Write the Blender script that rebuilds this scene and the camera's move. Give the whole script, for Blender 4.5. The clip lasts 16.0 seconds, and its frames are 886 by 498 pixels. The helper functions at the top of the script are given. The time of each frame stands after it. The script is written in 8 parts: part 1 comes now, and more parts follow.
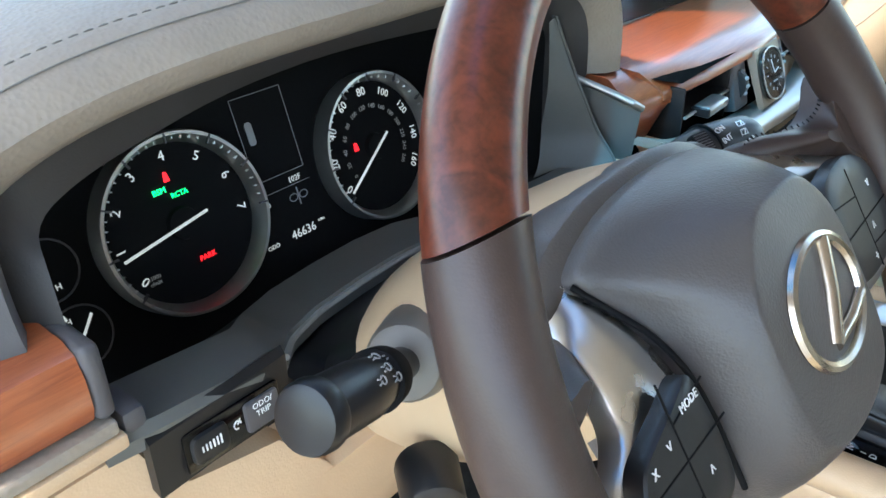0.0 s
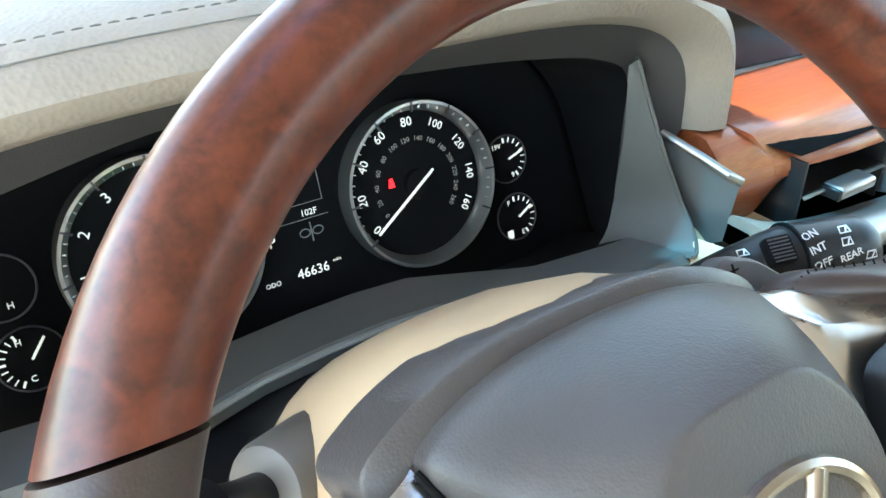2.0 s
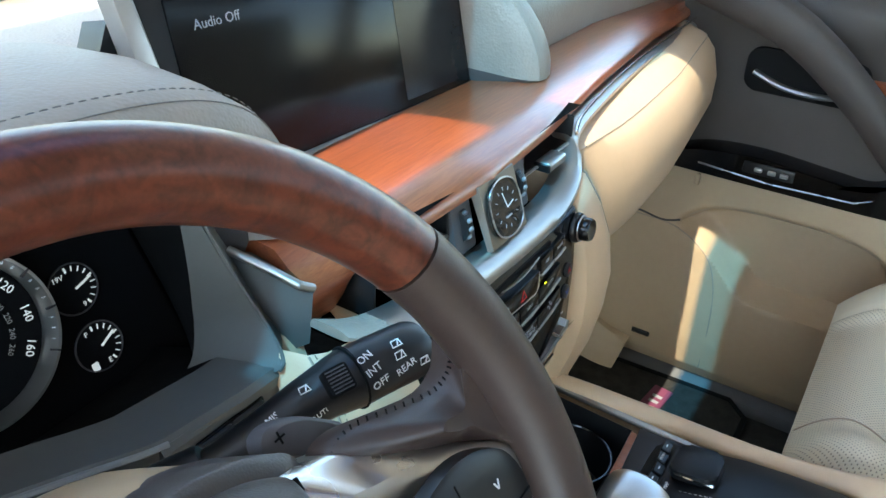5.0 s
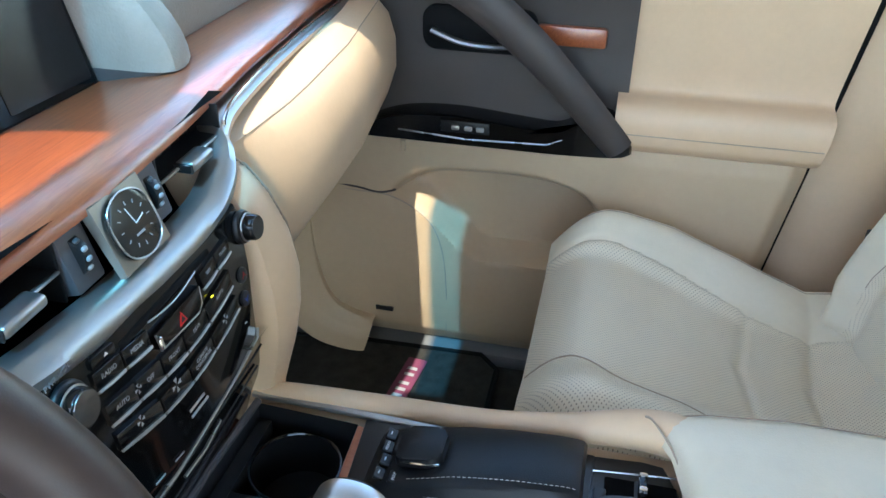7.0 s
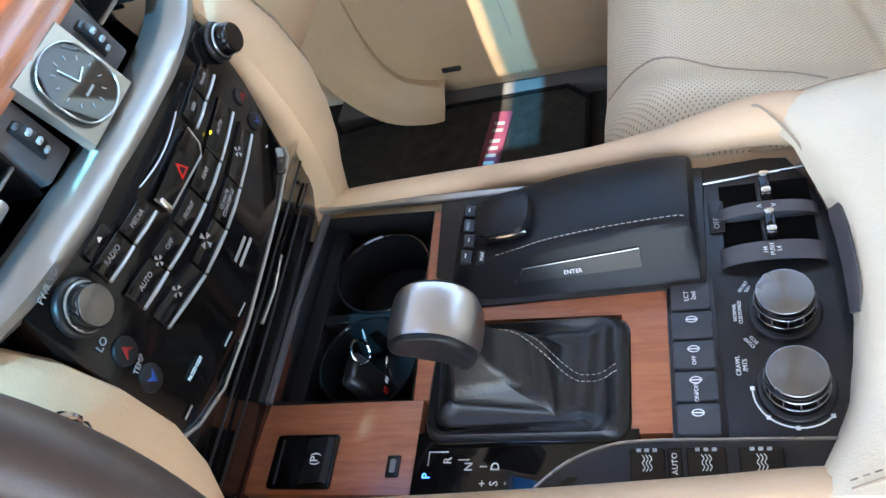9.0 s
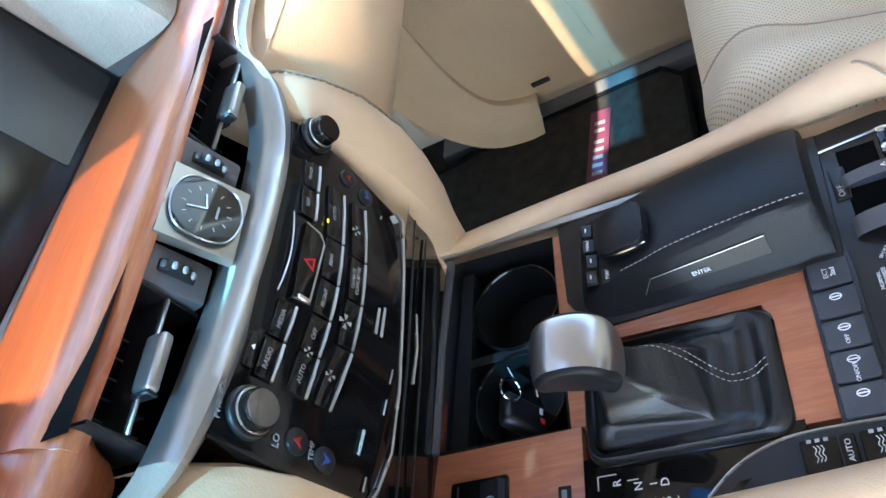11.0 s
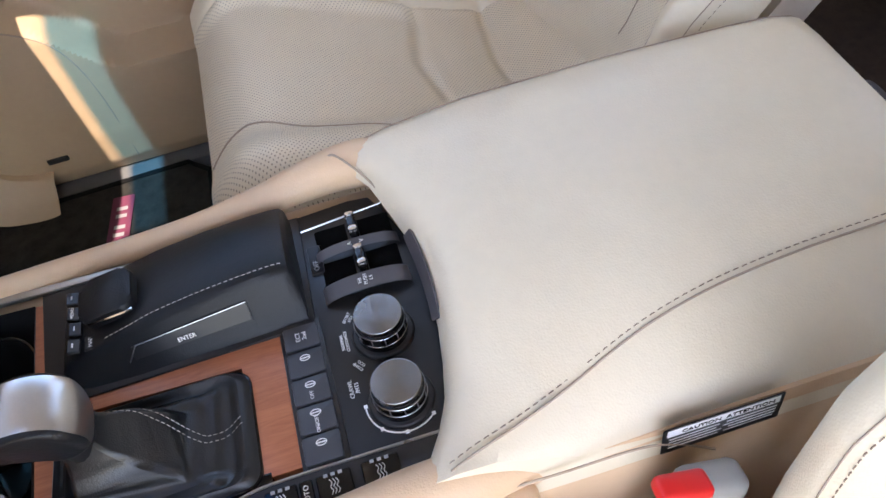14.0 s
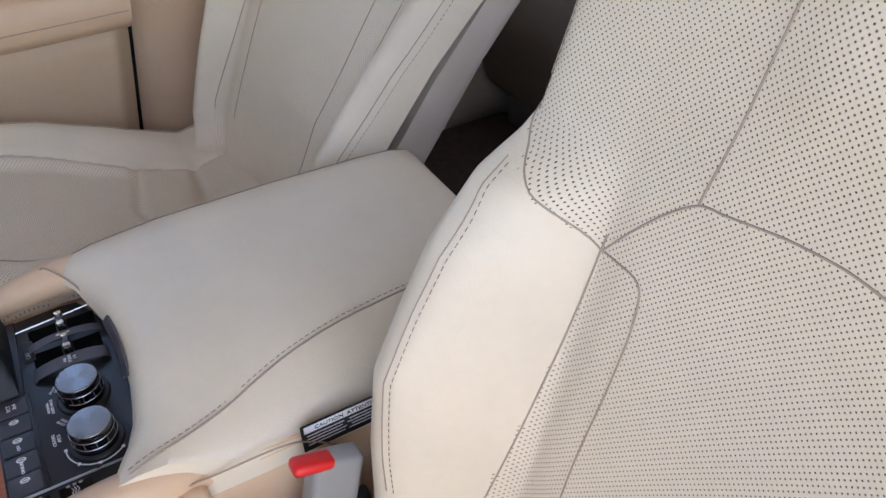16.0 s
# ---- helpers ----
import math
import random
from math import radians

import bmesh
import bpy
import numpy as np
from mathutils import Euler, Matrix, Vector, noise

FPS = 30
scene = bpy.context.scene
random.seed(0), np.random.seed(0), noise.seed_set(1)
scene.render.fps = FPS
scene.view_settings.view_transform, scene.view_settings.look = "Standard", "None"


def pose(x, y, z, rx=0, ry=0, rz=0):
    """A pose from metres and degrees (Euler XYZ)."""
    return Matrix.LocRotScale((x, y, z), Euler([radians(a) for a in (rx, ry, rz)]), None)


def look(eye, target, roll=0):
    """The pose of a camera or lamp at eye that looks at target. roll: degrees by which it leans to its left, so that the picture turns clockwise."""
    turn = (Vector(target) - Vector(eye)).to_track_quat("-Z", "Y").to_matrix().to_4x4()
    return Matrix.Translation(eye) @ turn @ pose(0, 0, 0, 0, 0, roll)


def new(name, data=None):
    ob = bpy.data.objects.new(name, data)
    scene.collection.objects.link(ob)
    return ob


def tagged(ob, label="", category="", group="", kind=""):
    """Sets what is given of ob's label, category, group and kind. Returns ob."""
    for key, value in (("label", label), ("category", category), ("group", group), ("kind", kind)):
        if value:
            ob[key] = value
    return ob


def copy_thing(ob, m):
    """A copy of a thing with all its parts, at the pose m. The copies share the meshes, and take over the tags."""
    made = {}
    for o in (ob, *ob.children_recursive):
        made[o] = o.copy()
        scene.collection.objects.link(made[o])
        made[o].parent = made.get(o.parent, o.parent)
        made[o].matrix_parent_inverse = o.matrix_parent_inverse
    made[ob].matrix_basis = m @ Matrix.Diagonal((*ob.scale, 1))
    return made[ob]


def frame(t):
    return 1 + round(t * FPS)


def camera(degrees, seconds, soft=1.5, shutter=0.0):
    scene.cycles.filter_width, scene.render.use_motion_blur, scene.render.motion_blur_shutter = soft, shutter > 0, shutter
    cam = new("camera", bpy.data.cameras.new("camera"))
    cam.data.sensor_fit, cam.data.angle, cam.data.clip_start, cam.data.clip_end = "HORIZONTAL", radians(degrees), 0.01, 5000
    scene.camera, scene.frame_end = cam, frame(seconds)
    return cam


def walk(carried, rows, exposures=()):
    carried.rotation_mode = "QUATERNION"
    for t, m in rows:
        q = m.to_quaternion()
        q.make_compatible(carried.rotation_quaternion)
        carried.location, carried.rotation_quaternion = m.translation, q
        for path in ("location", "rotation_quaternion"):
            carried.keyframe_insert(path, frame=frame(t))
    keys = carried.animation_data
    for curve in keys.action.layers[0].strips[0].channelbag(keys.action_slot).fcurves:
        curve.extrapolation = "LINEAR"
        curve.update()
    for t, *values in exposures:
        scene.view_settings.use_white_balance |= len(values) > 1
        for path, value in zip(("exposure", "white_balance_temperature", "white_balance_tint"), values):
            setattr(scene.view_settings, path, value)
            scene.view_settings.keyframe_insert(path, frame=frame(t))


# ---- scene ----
cam = camera(57.9, 16.0)
PATH = [
    (0, (-0.737, -0.215, 0.929), (0.578, 0.91, -0.075), -1.3),
    (0.3, (-0.667, -0.213, 0.912), (0.397, 0.876, -0.049), -2.6),
    (0.5, (-0.642, -0.218, 0.906), (0.455, 1.062, -0.171), -3.8),
    (0.7, (-0.631, -0.224, 0.904), (0.33, 0.956, -0.057), -3.1),
    (1, (-0.589, -0.234, 0.899), (0.369, 1.153, -0.176), -2.0),
    (1.5, (-0.575, -0.235, 0.901), (0.339, 1.201, -0.148), -0.9),
    (2, (-0.582, -0.225, 0.932), (0.34, 1.218, -0.101), -1.1),
    (2.3, (-0.591, -0.219, 0.956), (0.253, 1.078, 0.036), -1.6),
    (2.5, (-0.593, -0.213, 0.967), (0.345, 1.227, -0.055), -0.9),
    (3, (-0.59, -0.2, 0.99), (0.358, 1.034, 0.086), 0.6),
    (3.5, (-0.584, -0.176, 0.999), (0.621, 1.061, -0.01), 1.8),
    (4, (-0.55, -0.198, 0.994), (0.778, 0.911, -0.009), 1.3),
    (4.5, (-0.522, -0.223, 0.994), (0.901, 0.757, -0.013), 1.9),
    (5, (-0.501, -0.234, 0.99), (0.967, 0.654, -0.037), 2.6),
    (5.2, (-0.487, -0.243, 0.985), (1.002, 0.604, -0.048), 2.7),
    (7.3, (-0.404, -0.298, 0.965), (1.243, -0.009, -0.131), 0.3),
    (7.5, (-0.401, -0.301, 0.961), (1.2, -0.031, -0.207), -1.2),
    (8, (-0.375, -0.307, 0.933), (1.045, 0.008, -0.44), -8.4),
    (8.5, (-0.347, -0.311, 0.915), (0.942, 0.158, -0.541), -18.0),
    (9, (-0.32, -0.322, 0.906), (0.886, 0.326, -0.552), -27.2),
    (9.5, (-0.311, -0.336, 0.904), (0.842, 0.428, -0.541), -33.6),
    (10, (-0.307, -0.345, 0.915), (0.824, 0.558, -0.465), -41.0),
    (10.2, (-0.308, -0.348, 0.922), (0.827, 0.623, -0.408), -44.3),
    (12.3, (-0.313, -0.328, 0.933), (0.793, 0.463, -0.247), -47.7),
    (12.5, (-0.321, -0.338, 0.92), (0.925, 0.461, -0.425), -44.5),
    (13, (-0.331, -0.331, 0.904), (0.816, 0.03, -0.435), -30.0),
    (13.5, (-0.353, -0.34, 0.892), (0.967, -0.25, -0.609), -17.9),
    (14, (-0.35, -0.376, 0.905), (0.934, -0.525, -0.622), -11.8),
    (14.5, (-0.381, -0.391, 0.912), (0.92, -0.809, -0.549), -5.0),
    (15, (-0.427, -0.389, 0.929), (0.898, -0.937, -0.465), -3.2),
    (15.3, (-0.451, -0.402, 0.939), (0.75, -0.954, -0.283), -2.7),
    (15.5, (-0.478, -0.411, 0.943), (0.861, -1.07, -0.388), -2.4),
    (16, (-0.605, -0.414, 0.97), (0.773, -1.166, -0.27), -2.3),
]
walk(cam, [(t, look(eye, target, roll)) for t, eye, target, roll in PATH], [(0, 2.87, 6600, 2), (0.5, 3.4, 6800, 0), (1.0, 3.5, 6850, -2), (2.0, 3.65, 7000, -2), (2.5, 3.52, 7000, -2), (3.5, 2.65, 6500, 1), (5, 2.95, 6500, 0), (7.5, 3.05, 6000, 2), (8.5, 3.4, 6650, 9), (9.5, 3.7, 6600, 8), (12.5, 3.35, 6300, 7), (13, 3.3, 6800, 11), (14, 3.15, 7000, 17), (16, 2.4, 6900, 19)])

import collections

from mathutils import bvhtree

# ---- world, sun, exposure ----
SUN_DIR = Vector((-0.50, 0.0, 0.84)).normalized()
world = bpy.data.worlds.new("world")
scene.world = world
world.use_nodes = True
wn = world.node_tree.nodes
sky = wn.new("ShaderNodeTexSky")
sky.sky_type = "NISHITA"
sky.sun_disc = False
sky.sun_elevation = math.asin(SUN_DIR.z)
sky.sun_rotation = math.atan2(SUN_DIR.x, SUN_DIR.y)
world.node_tree.links.new(sky.outputs[0], wn["Background"].inputs[0])
wn["Background"].inputs[1].default_value = 0.15
sun_data = bpy.data.lights.new("sun", "SUN")
sun_data.energy, sun_data.angle, sun_data.color = 1.25, radians(0.6), (1.0, 0.93, 0.82)
sun = new("sun", sun_data)
sun.matrix_world = look(SUN_DIR * 20, (0, 0, 0.5))


# ---- materials ----
def material(name, base, rough=0.5, metal=0.0, vary=0.12, scale=30.0, bump=0.0, bump_scale=400.0, coat=0.0, spec=0.5, tint=None, kind="noise"):
    """A principled material with colour variation at two scales and fine relief."""
    m = bpy.data.materials.new(name)
    m.use_nodes = True
    n, l = m.node_tree.nodes, m.node_tree.links
    p = n["Principled BSDF"]
    p.inputs["Roughness"].default_value, p.inputs["Metallic"].default_value = rough, metal
    p.inputs["Coat Weight"].default_value, p.inputs["Specular IOR Level"].default_value = coat, spec
    p.inputs["Coat Roughness"].default_value = 0.06
    co = n.new("ShaderNodeTexCoord")
    a, b = n.new("ShaderNodeTexNoise"), n.new("ShaderNodeTexNoise")
    a.inputs["Scale"].default_value, b.inputs["Scale"].default_value = scale, scale * 9
    a.inputs["Detail"].default_value = b.inputs["Detail"].default_value = 4
    l.new(co.outputs["Object"], a.inputs["Vector"]), l.new(co.outputs["Object"], b.inputs["Vector"])
    add = n.new("ShaderNodeMath")
    add.operation = "MULTIPLY_ADD"
    l.new(b.outputs["Fac"], add.inputs[0])
    add.inputs[1].default_value = 0.4
    l.new(a.outputs["Fac"], add.inputs[2])
    ramp = n.new("ShaderNodeMapRange")
    ramp.inputs["From Min"].default_value, ramp.inputs["From Max"].default_value = 0.4, 1.0
    l.new(add.outputs[0], ramp.inputs["Value"])
    mix = n.new("ShaderNodeMix")
    mix.data_type = "RGBA"
    lo = [c * (1 - vary) for c in base]
    hi = [min(1, c * (1 + vary)) for c in (tint or base)]
    mix.inputs[6].default_value, mix.inputs[7].default_value = (*lo, 1), (*hi, 1)
    l.new(ramp.outputs[0], mix.inputs[0])
    l.new(mix.outputs[2], p.inputs["Base Color"])
    rr = n.new("ShaderNodeMapRange")
    rr.inputs["To Min"].default_value, rr.inputs["To Max"].default_value = max(0.02, rough * 0.85), min(1, rough * 1.15)
    l.new(a.outputs["Fac"], rr.inputs["Value"])
    l.new(rr.outputs[0], p.inputs["Roughness"])
    if bump:
        bp = n.new("ShaderNodeBump")
        bp.inputs["Strength"].default_value, bp.inputs["Distance"].default_value = bump, 0.0006
        if kind == "leather":
            t = n.new("ShaderNodeTexVoronoi")
            t.feature = "SMOOTH_F1"
            t.inputs["Scale"].default_value = bump_scale
            t.inputs["Smoothness"].default_value = 0.6
            w = n.new("ShaderNodeTexNoise")
            w.inputs["Scale"].default_value = bump_scale * 0.35
            s2 = n.new("ShaderNodeMath")
            s2.operation = "ADD"
            l.new(co.outputs["Object"], t.inputs["Vector"]), l.new(co.outputs["Object"], w.inputs["Vector"])
            l.new(t.outputs["Distance"], s2.inputs[0]), l.new(w.outputs["Fac"], s2.inputs[1])
            l.new(s2.outputs[0], bp.inputs["Height"])
        else:
            t = n.new("ShaderNodeTexNoise")
            t.inputs["Scale"].default_value, t.inputs["Detail"].default_value = bump_scale, 3
            l.new(co.outputs["Object"], t.inputs["Vector"])
            l.new(t.outputs["Fac"], bp.inputs["Height"])
        l.new(bp.outputs[0], p.inputs["Normal"])
    return m


def wood_material(name, dark, light, along=(1, 14, 14), rough=0.25, coat=0.6, coat_rough=0.12, spec=0.5):
    m = bpy.data.materials.new(name)
    m.use_nodes = True
    n, l = m.node_tree.nodes, m.node_tree.links
    p = n["Principled BSDF"]
    p.inputs["Roughness"].default_value, p.inputs["Coat Weight"].default_value = rough, coat
    p.inputs["Coat Roughness"].default_value, p.inputs["Specular IOR Level"].default_value = coat_rough, spec
    co, mp = n.new("ShaderNodeTexCoord"), n.new("ShaderNodeMapping")
    mp.inputs["Scale"].default_value = along
    l.new(co.outputs["Object"], mp.inputs["Vector"])
    a, b = n.new("ShaderNodeTexNoise"), n.new("ShaderNodeTexNoise")
    a.inputs["Scale"].default_value, a.inputs["Detail"].default_value, a.inputs["Distortion"].default_value = 9, 8, 1.2
    b.inputs["Scale"].default_value, b.inputs["Detail"].default_value = 60, 4
    l.new(mp.outputs[0], a.inputs["Vector"]), l.new(mp.outputs[0], b.inputs["Vector"])
    s = n.new("ShaderNodeMath")
    s.operation = "MULTIPLY_ADD"
    s.inputs[1].default_value = 0.35
    l.new(b.outputs["Fac"], s.inputs[0]), l.new(a.outputs["Fac"], s.inputs[2])
    r = n.new("ShaderNodeValToRGB")
    r.color_ramp.elements[0].position, r.color_ramp.elements[0].color = 0.45, (*dark, 1)
    r.color_ramp.elements[1].position, r.color_ramp.elements[1].color = 0.85, (*light, 1)
    l.new(s.outputs[0], r.inputs["Fac"]), l.new(r.outputs["Color"], p.inputs["Base Color"])
    bp = n.new("ShaderNodeBump")
    bp.inputs["Strength"].default_value, bp.inputs["Distance"].default_value = 0.12, 0.0004
    l.new(s.outputs[0], bp.inputs["Height"]), l.new(bp.outputs[0], p.inputs["Normal"])
    return m


def glow(name, colour, strength):
    m = bpy.data.materials.new(name)
    m.use_nodes = True
    p = m.node_tree.nodes["Principled BSDF"]
    p.inputs["Base Color"].default_value = (*colour, 1)
    p.inputs["Emission Color"].default_value = (*colour, 1)
    p.inputs["Emission Strength"].default_value = strength
    p.inputs["Roughness"].default_value = 0.4
    return m


TAUPE = material("taupe_leather", (0.30, 0.252, 0.208), 0.5, bump=0.6, bump_scale=380, kind="leather", vary=0.08)
TAUPE_DARK = material("taupe_plastic", (0.075, 0.068, 0.066), 0.5, bump=0.25, bump_scale=900, vary=0.1)
RIM_DARK = material("dark_visor_plastic", (0.042, 0.038, 0.037), 0.6, bump=0.25, bump_scale=900, vary=0.1)
SCREEN_GLASS = material("screen_glass", (0.004, 0.004, 0.005), 0.16, vary=0.2, spec=0.22)
BEIGE = material("beige_leather", (0.62, 0.43, 0.272), 0.46, bump=0.2, bump_scale=700, kind="leather", vary=0.06, scale=12)
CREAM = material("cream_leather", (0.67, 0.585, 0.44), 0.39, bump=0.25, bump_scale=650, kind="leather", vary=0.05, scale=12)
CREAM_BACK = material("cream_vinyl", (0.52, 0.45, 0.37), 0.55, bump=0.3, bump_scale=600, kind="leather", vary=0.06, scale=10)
BEIGE_PLASTIC = material("beige_plastic", (0.50, 0.36, 0.225), 0.52, bump=0.2, bump_scale=1100, vary=0.06, scale=10)
BROWN = material("brown_leather", (0.046, 0.029, 0.024), 0.40, spec=0.40, bump=0.07, bump_scale=1100, kind="leather", vary=0.15)
PAD = material("grey_brown_vinyl", (0.070, 0.060, 0.057), 0.43, spec=0.52, bump=0.22, bump_scale=900, kind="leather", vary=0.06)
DOOR_DARK = material("dark_taupe_vinyl", (0.052, 0.041, 0.036), 0.55, bump=0.3, bump_scale=700, kind="leather", vary=0.1)
BLACK = material("black_plastic", (0.011, 0.011, 0.012), 0.36, bump=0.1, bump_scale=1500, vary=0.2, spec=0.42)
KEY_BLACK = material("charcoal_key_plastic", (0.036, 0.039, 0.046), 0.45, bump=0.15, bump_scale=1400, vary=0.12)
BLACK_MATTE = material("black_matte", (0.006, 0.006, 0.0065), 0.8, vary=0.2, spec=0.15)
BLACK_DEEP = material("black_recess", (0.003, 0.003, 0.003), 0.9, vary=0.2, spec=0.05)
BLACK_GLOSS = material("piano_black", (0.0045, 0.004, 0.004), 0.09, vary=0.2, coat=0.1, spec=0.34)
BLACK_LEATHER = material("black_leather", (0.009, 0.0095, 0.011), 0.40, spec=0.24, bump=0.22, bump_scale=900, kind="leather", vary=0.15)
BOOT_LEATHER = material("soft_black_leather", (0.009, 0.0092, 0.010), 0.36, spec=0.50, bump=0.22, bump_scale=900, kind="leather", vary=0.15)
GREY = material("grey_plastic", (0.26, 0.255, 0.24), 0.42, bump=0.12, bump_scale=1500, vary=0.06)
COLUMN_GREY = material("column_grey_plastic", (0.11, 0.11, 0.103), 0.48, spec=0.35, bump=0.12, bump_scale=1500, vary=0.06)
GREY_DARK = material("dark_grey_plastic", (0.075, 0.07, 0.075), 0.5, bump=0.2, bump_scale=1200, vary=0.1)
SILL_GREY = material("grey_sill_plastic", (0.15, 0.148, 0.15), 0.5, bump=0.15, bump_scale=1200, vary=0.1)
SILVER = material("satin_silver", (0.40, 0.385, 0.36), 0.34, metal=0.9, vary=0.02)
CHROME = material("chrome", (0.80, 0.78, 0.74), 0.12, metal=1.0, vary=0.03)
STEEL = material("brushed_steel", (0.42, 0.42, 0.42), 0.28, metal=1.0, vary=0.08)
BOSS = material("warm_grey_plastic", (0.12, 0.108, 0.094), 0.45, bump=0.1, bump_scale=1400, vary=0.05)
SPOKE = material("bright_satin_metal", (0.72, 0.70, 0.66), 0.28, metal=1.0, vary=0.03)
CLOCK_STEEL = material("champagne_steel", (0.27, 0.247, 0.215), 0.34, metal=0.95, vary=0.06, scale=60)
CLOCK_FACE = material("brown_clock_face", (0.026, 0.021, 0.018), 0.14, vary=0.2, coat=0.1, spec=0.3)
EMBLEM = material("bronze_chrome", (0.50, 0.44, 0.37), 0.24, metal=1.0, vary=0.05)
DIAL_RING = material("satin_dial_ring", (0.52, 0.505, 0.48), 0.33, metal=0.9, vary=0.06)
KNOB_STEEL = material("brushed_knob_steel", (0.52, 0.505, 0.485), 0.30, metal=1.0, vary=0.07, scale=60)
SPUN = material("spun_steel", (0.24, 0.237, 0.235), 0.26, metal=1.0, vary=0.12)
spun_nodes = SPUN.node_tree.nodes
tangent = spun_nodes.new("ShaderNodeTangent")
tangent.direction_type, tangent.axis = "RADIAL", "Z"
SPUN.node_tree.links.new(tangent.outputs[0], spun_nodes["Principled BSDF"].inputs["Tangent"])
spun_nodes["Principled BSDF"].inputs["Anisotropic"].default_value = 0.85
WOOD = wood_material("walnut", (0.235, 0.056, 0.020), (0.36, 0.098, 0.034), (2.2, 30, 30), 0.34, 0.9, 0.20)
WOOD_DARK = wood_material("dark_walnut", (0.045, 0.0102, 0.0052), (0.112, 0.0245, 0.0112), (9, 9, 9), 0.36, 0.34, 0.26, 0.28)
WOOD_CONSOLE = wood_material("console_walnut", (0.29, 0.092, 0.043), (0.42, 0.148, 0.070), (26, 2.2, 26), 0.36, 0.35, 0.2)
CARPET = material("charcoal_carpet", (0.040, 0.037, 0.033), 0.95, bump=1.0, bump_scale=1600, vary=0.45, scale=45, spec=0.1)
WHITE = material("white_print", (0.75, 0.75, 0.75), 0.5, vary=0.03)
GREYPRINT = material("grey_print", (0.32, 0.32, 0.33), 0.5, vary=0.03)
DARK_THREAD = material("dark_thread", (0.17, 0.155, 0.14), 0.8, vary=0.1)
THREAD = material("grey_thread", (0.40, 0.37, 0.34), 0.8, vary=0.1)
THREAD_TAN = material("tan_thread", (0.20, 0.145, 0.105), 0.8, vary=0.1)
SEAM = material("seam_groove", (0.36, 0.285, 0.215), 0.8, vary=0.1)
RED = material("red_plastic", (0.65, 0.012, 0.012), 0.35, vary=0.05)
ARROW_RED = material("dim_red_print", (0.30, 0.012, 0.010), 0.5, vary=0.05)
ARROW_BLUE = material("dim_blue_print", (0.02, 0.06, 0.26), 0.5, vary=0.05)
LOGO_RED = material("plum_label", (0.17, 0.035, 0.075), 0.7, vary=0.1)
HEADLINER = material("headliner_cloth", (0.58, 0.52, 0.45), 0.9, bump=0.4, bump_scale=1500, vary=0.05)
GROUND = material("pale_concrete", (0.34, 0.32, 0.29), 0.9, vary=0.15, scale=0.5, bump=0.3, bump_scale=40)
FRIT = material("dark_rubber", (0.03, 0.033, 0.03), 0.5, vary=0.2)
COWL = material("grey_cowl_plastic", (0.10, 0.115, 0.105), 0.6, vary=0.2)
WATER_RED = glow("red_lamp", (1.0, 0.01, 0.02), 0.45)
GREEN_LAMP = glow("green_lamp", (0.02, 0.75, 0.15), 0.9)
WHITE_LAMP = glow("white_lamp", (0.62, 0.65, 0.67), 0.10)
DIM_LAMP = glow("dim_lamp", (0.13, 0.135, 0.14), 0.10)
AMBER = glow("yellow_lamp", (0.9, 0.8, 0.02), 0.6)
BLUE_LAMP = glow("blue_lamp", (0.05, 0.2, 0.9), 0.5)


def glass_material(name, tint=(1, 1, 1), rough=0.0):
    m = bpy.data.materials.new(name)
    m.use_nodes = True
    p = m.node_tree.nodes["Principled BSDF"]
    p.inputs["Base Color"].default_value = (*tint, 1)
    p.inputs["Transmission Weight"].default_value = 1.0
    p.inputs["Roughness"].default_value, p.inputs["IOR"].default_value = rough, 1.45
    return m


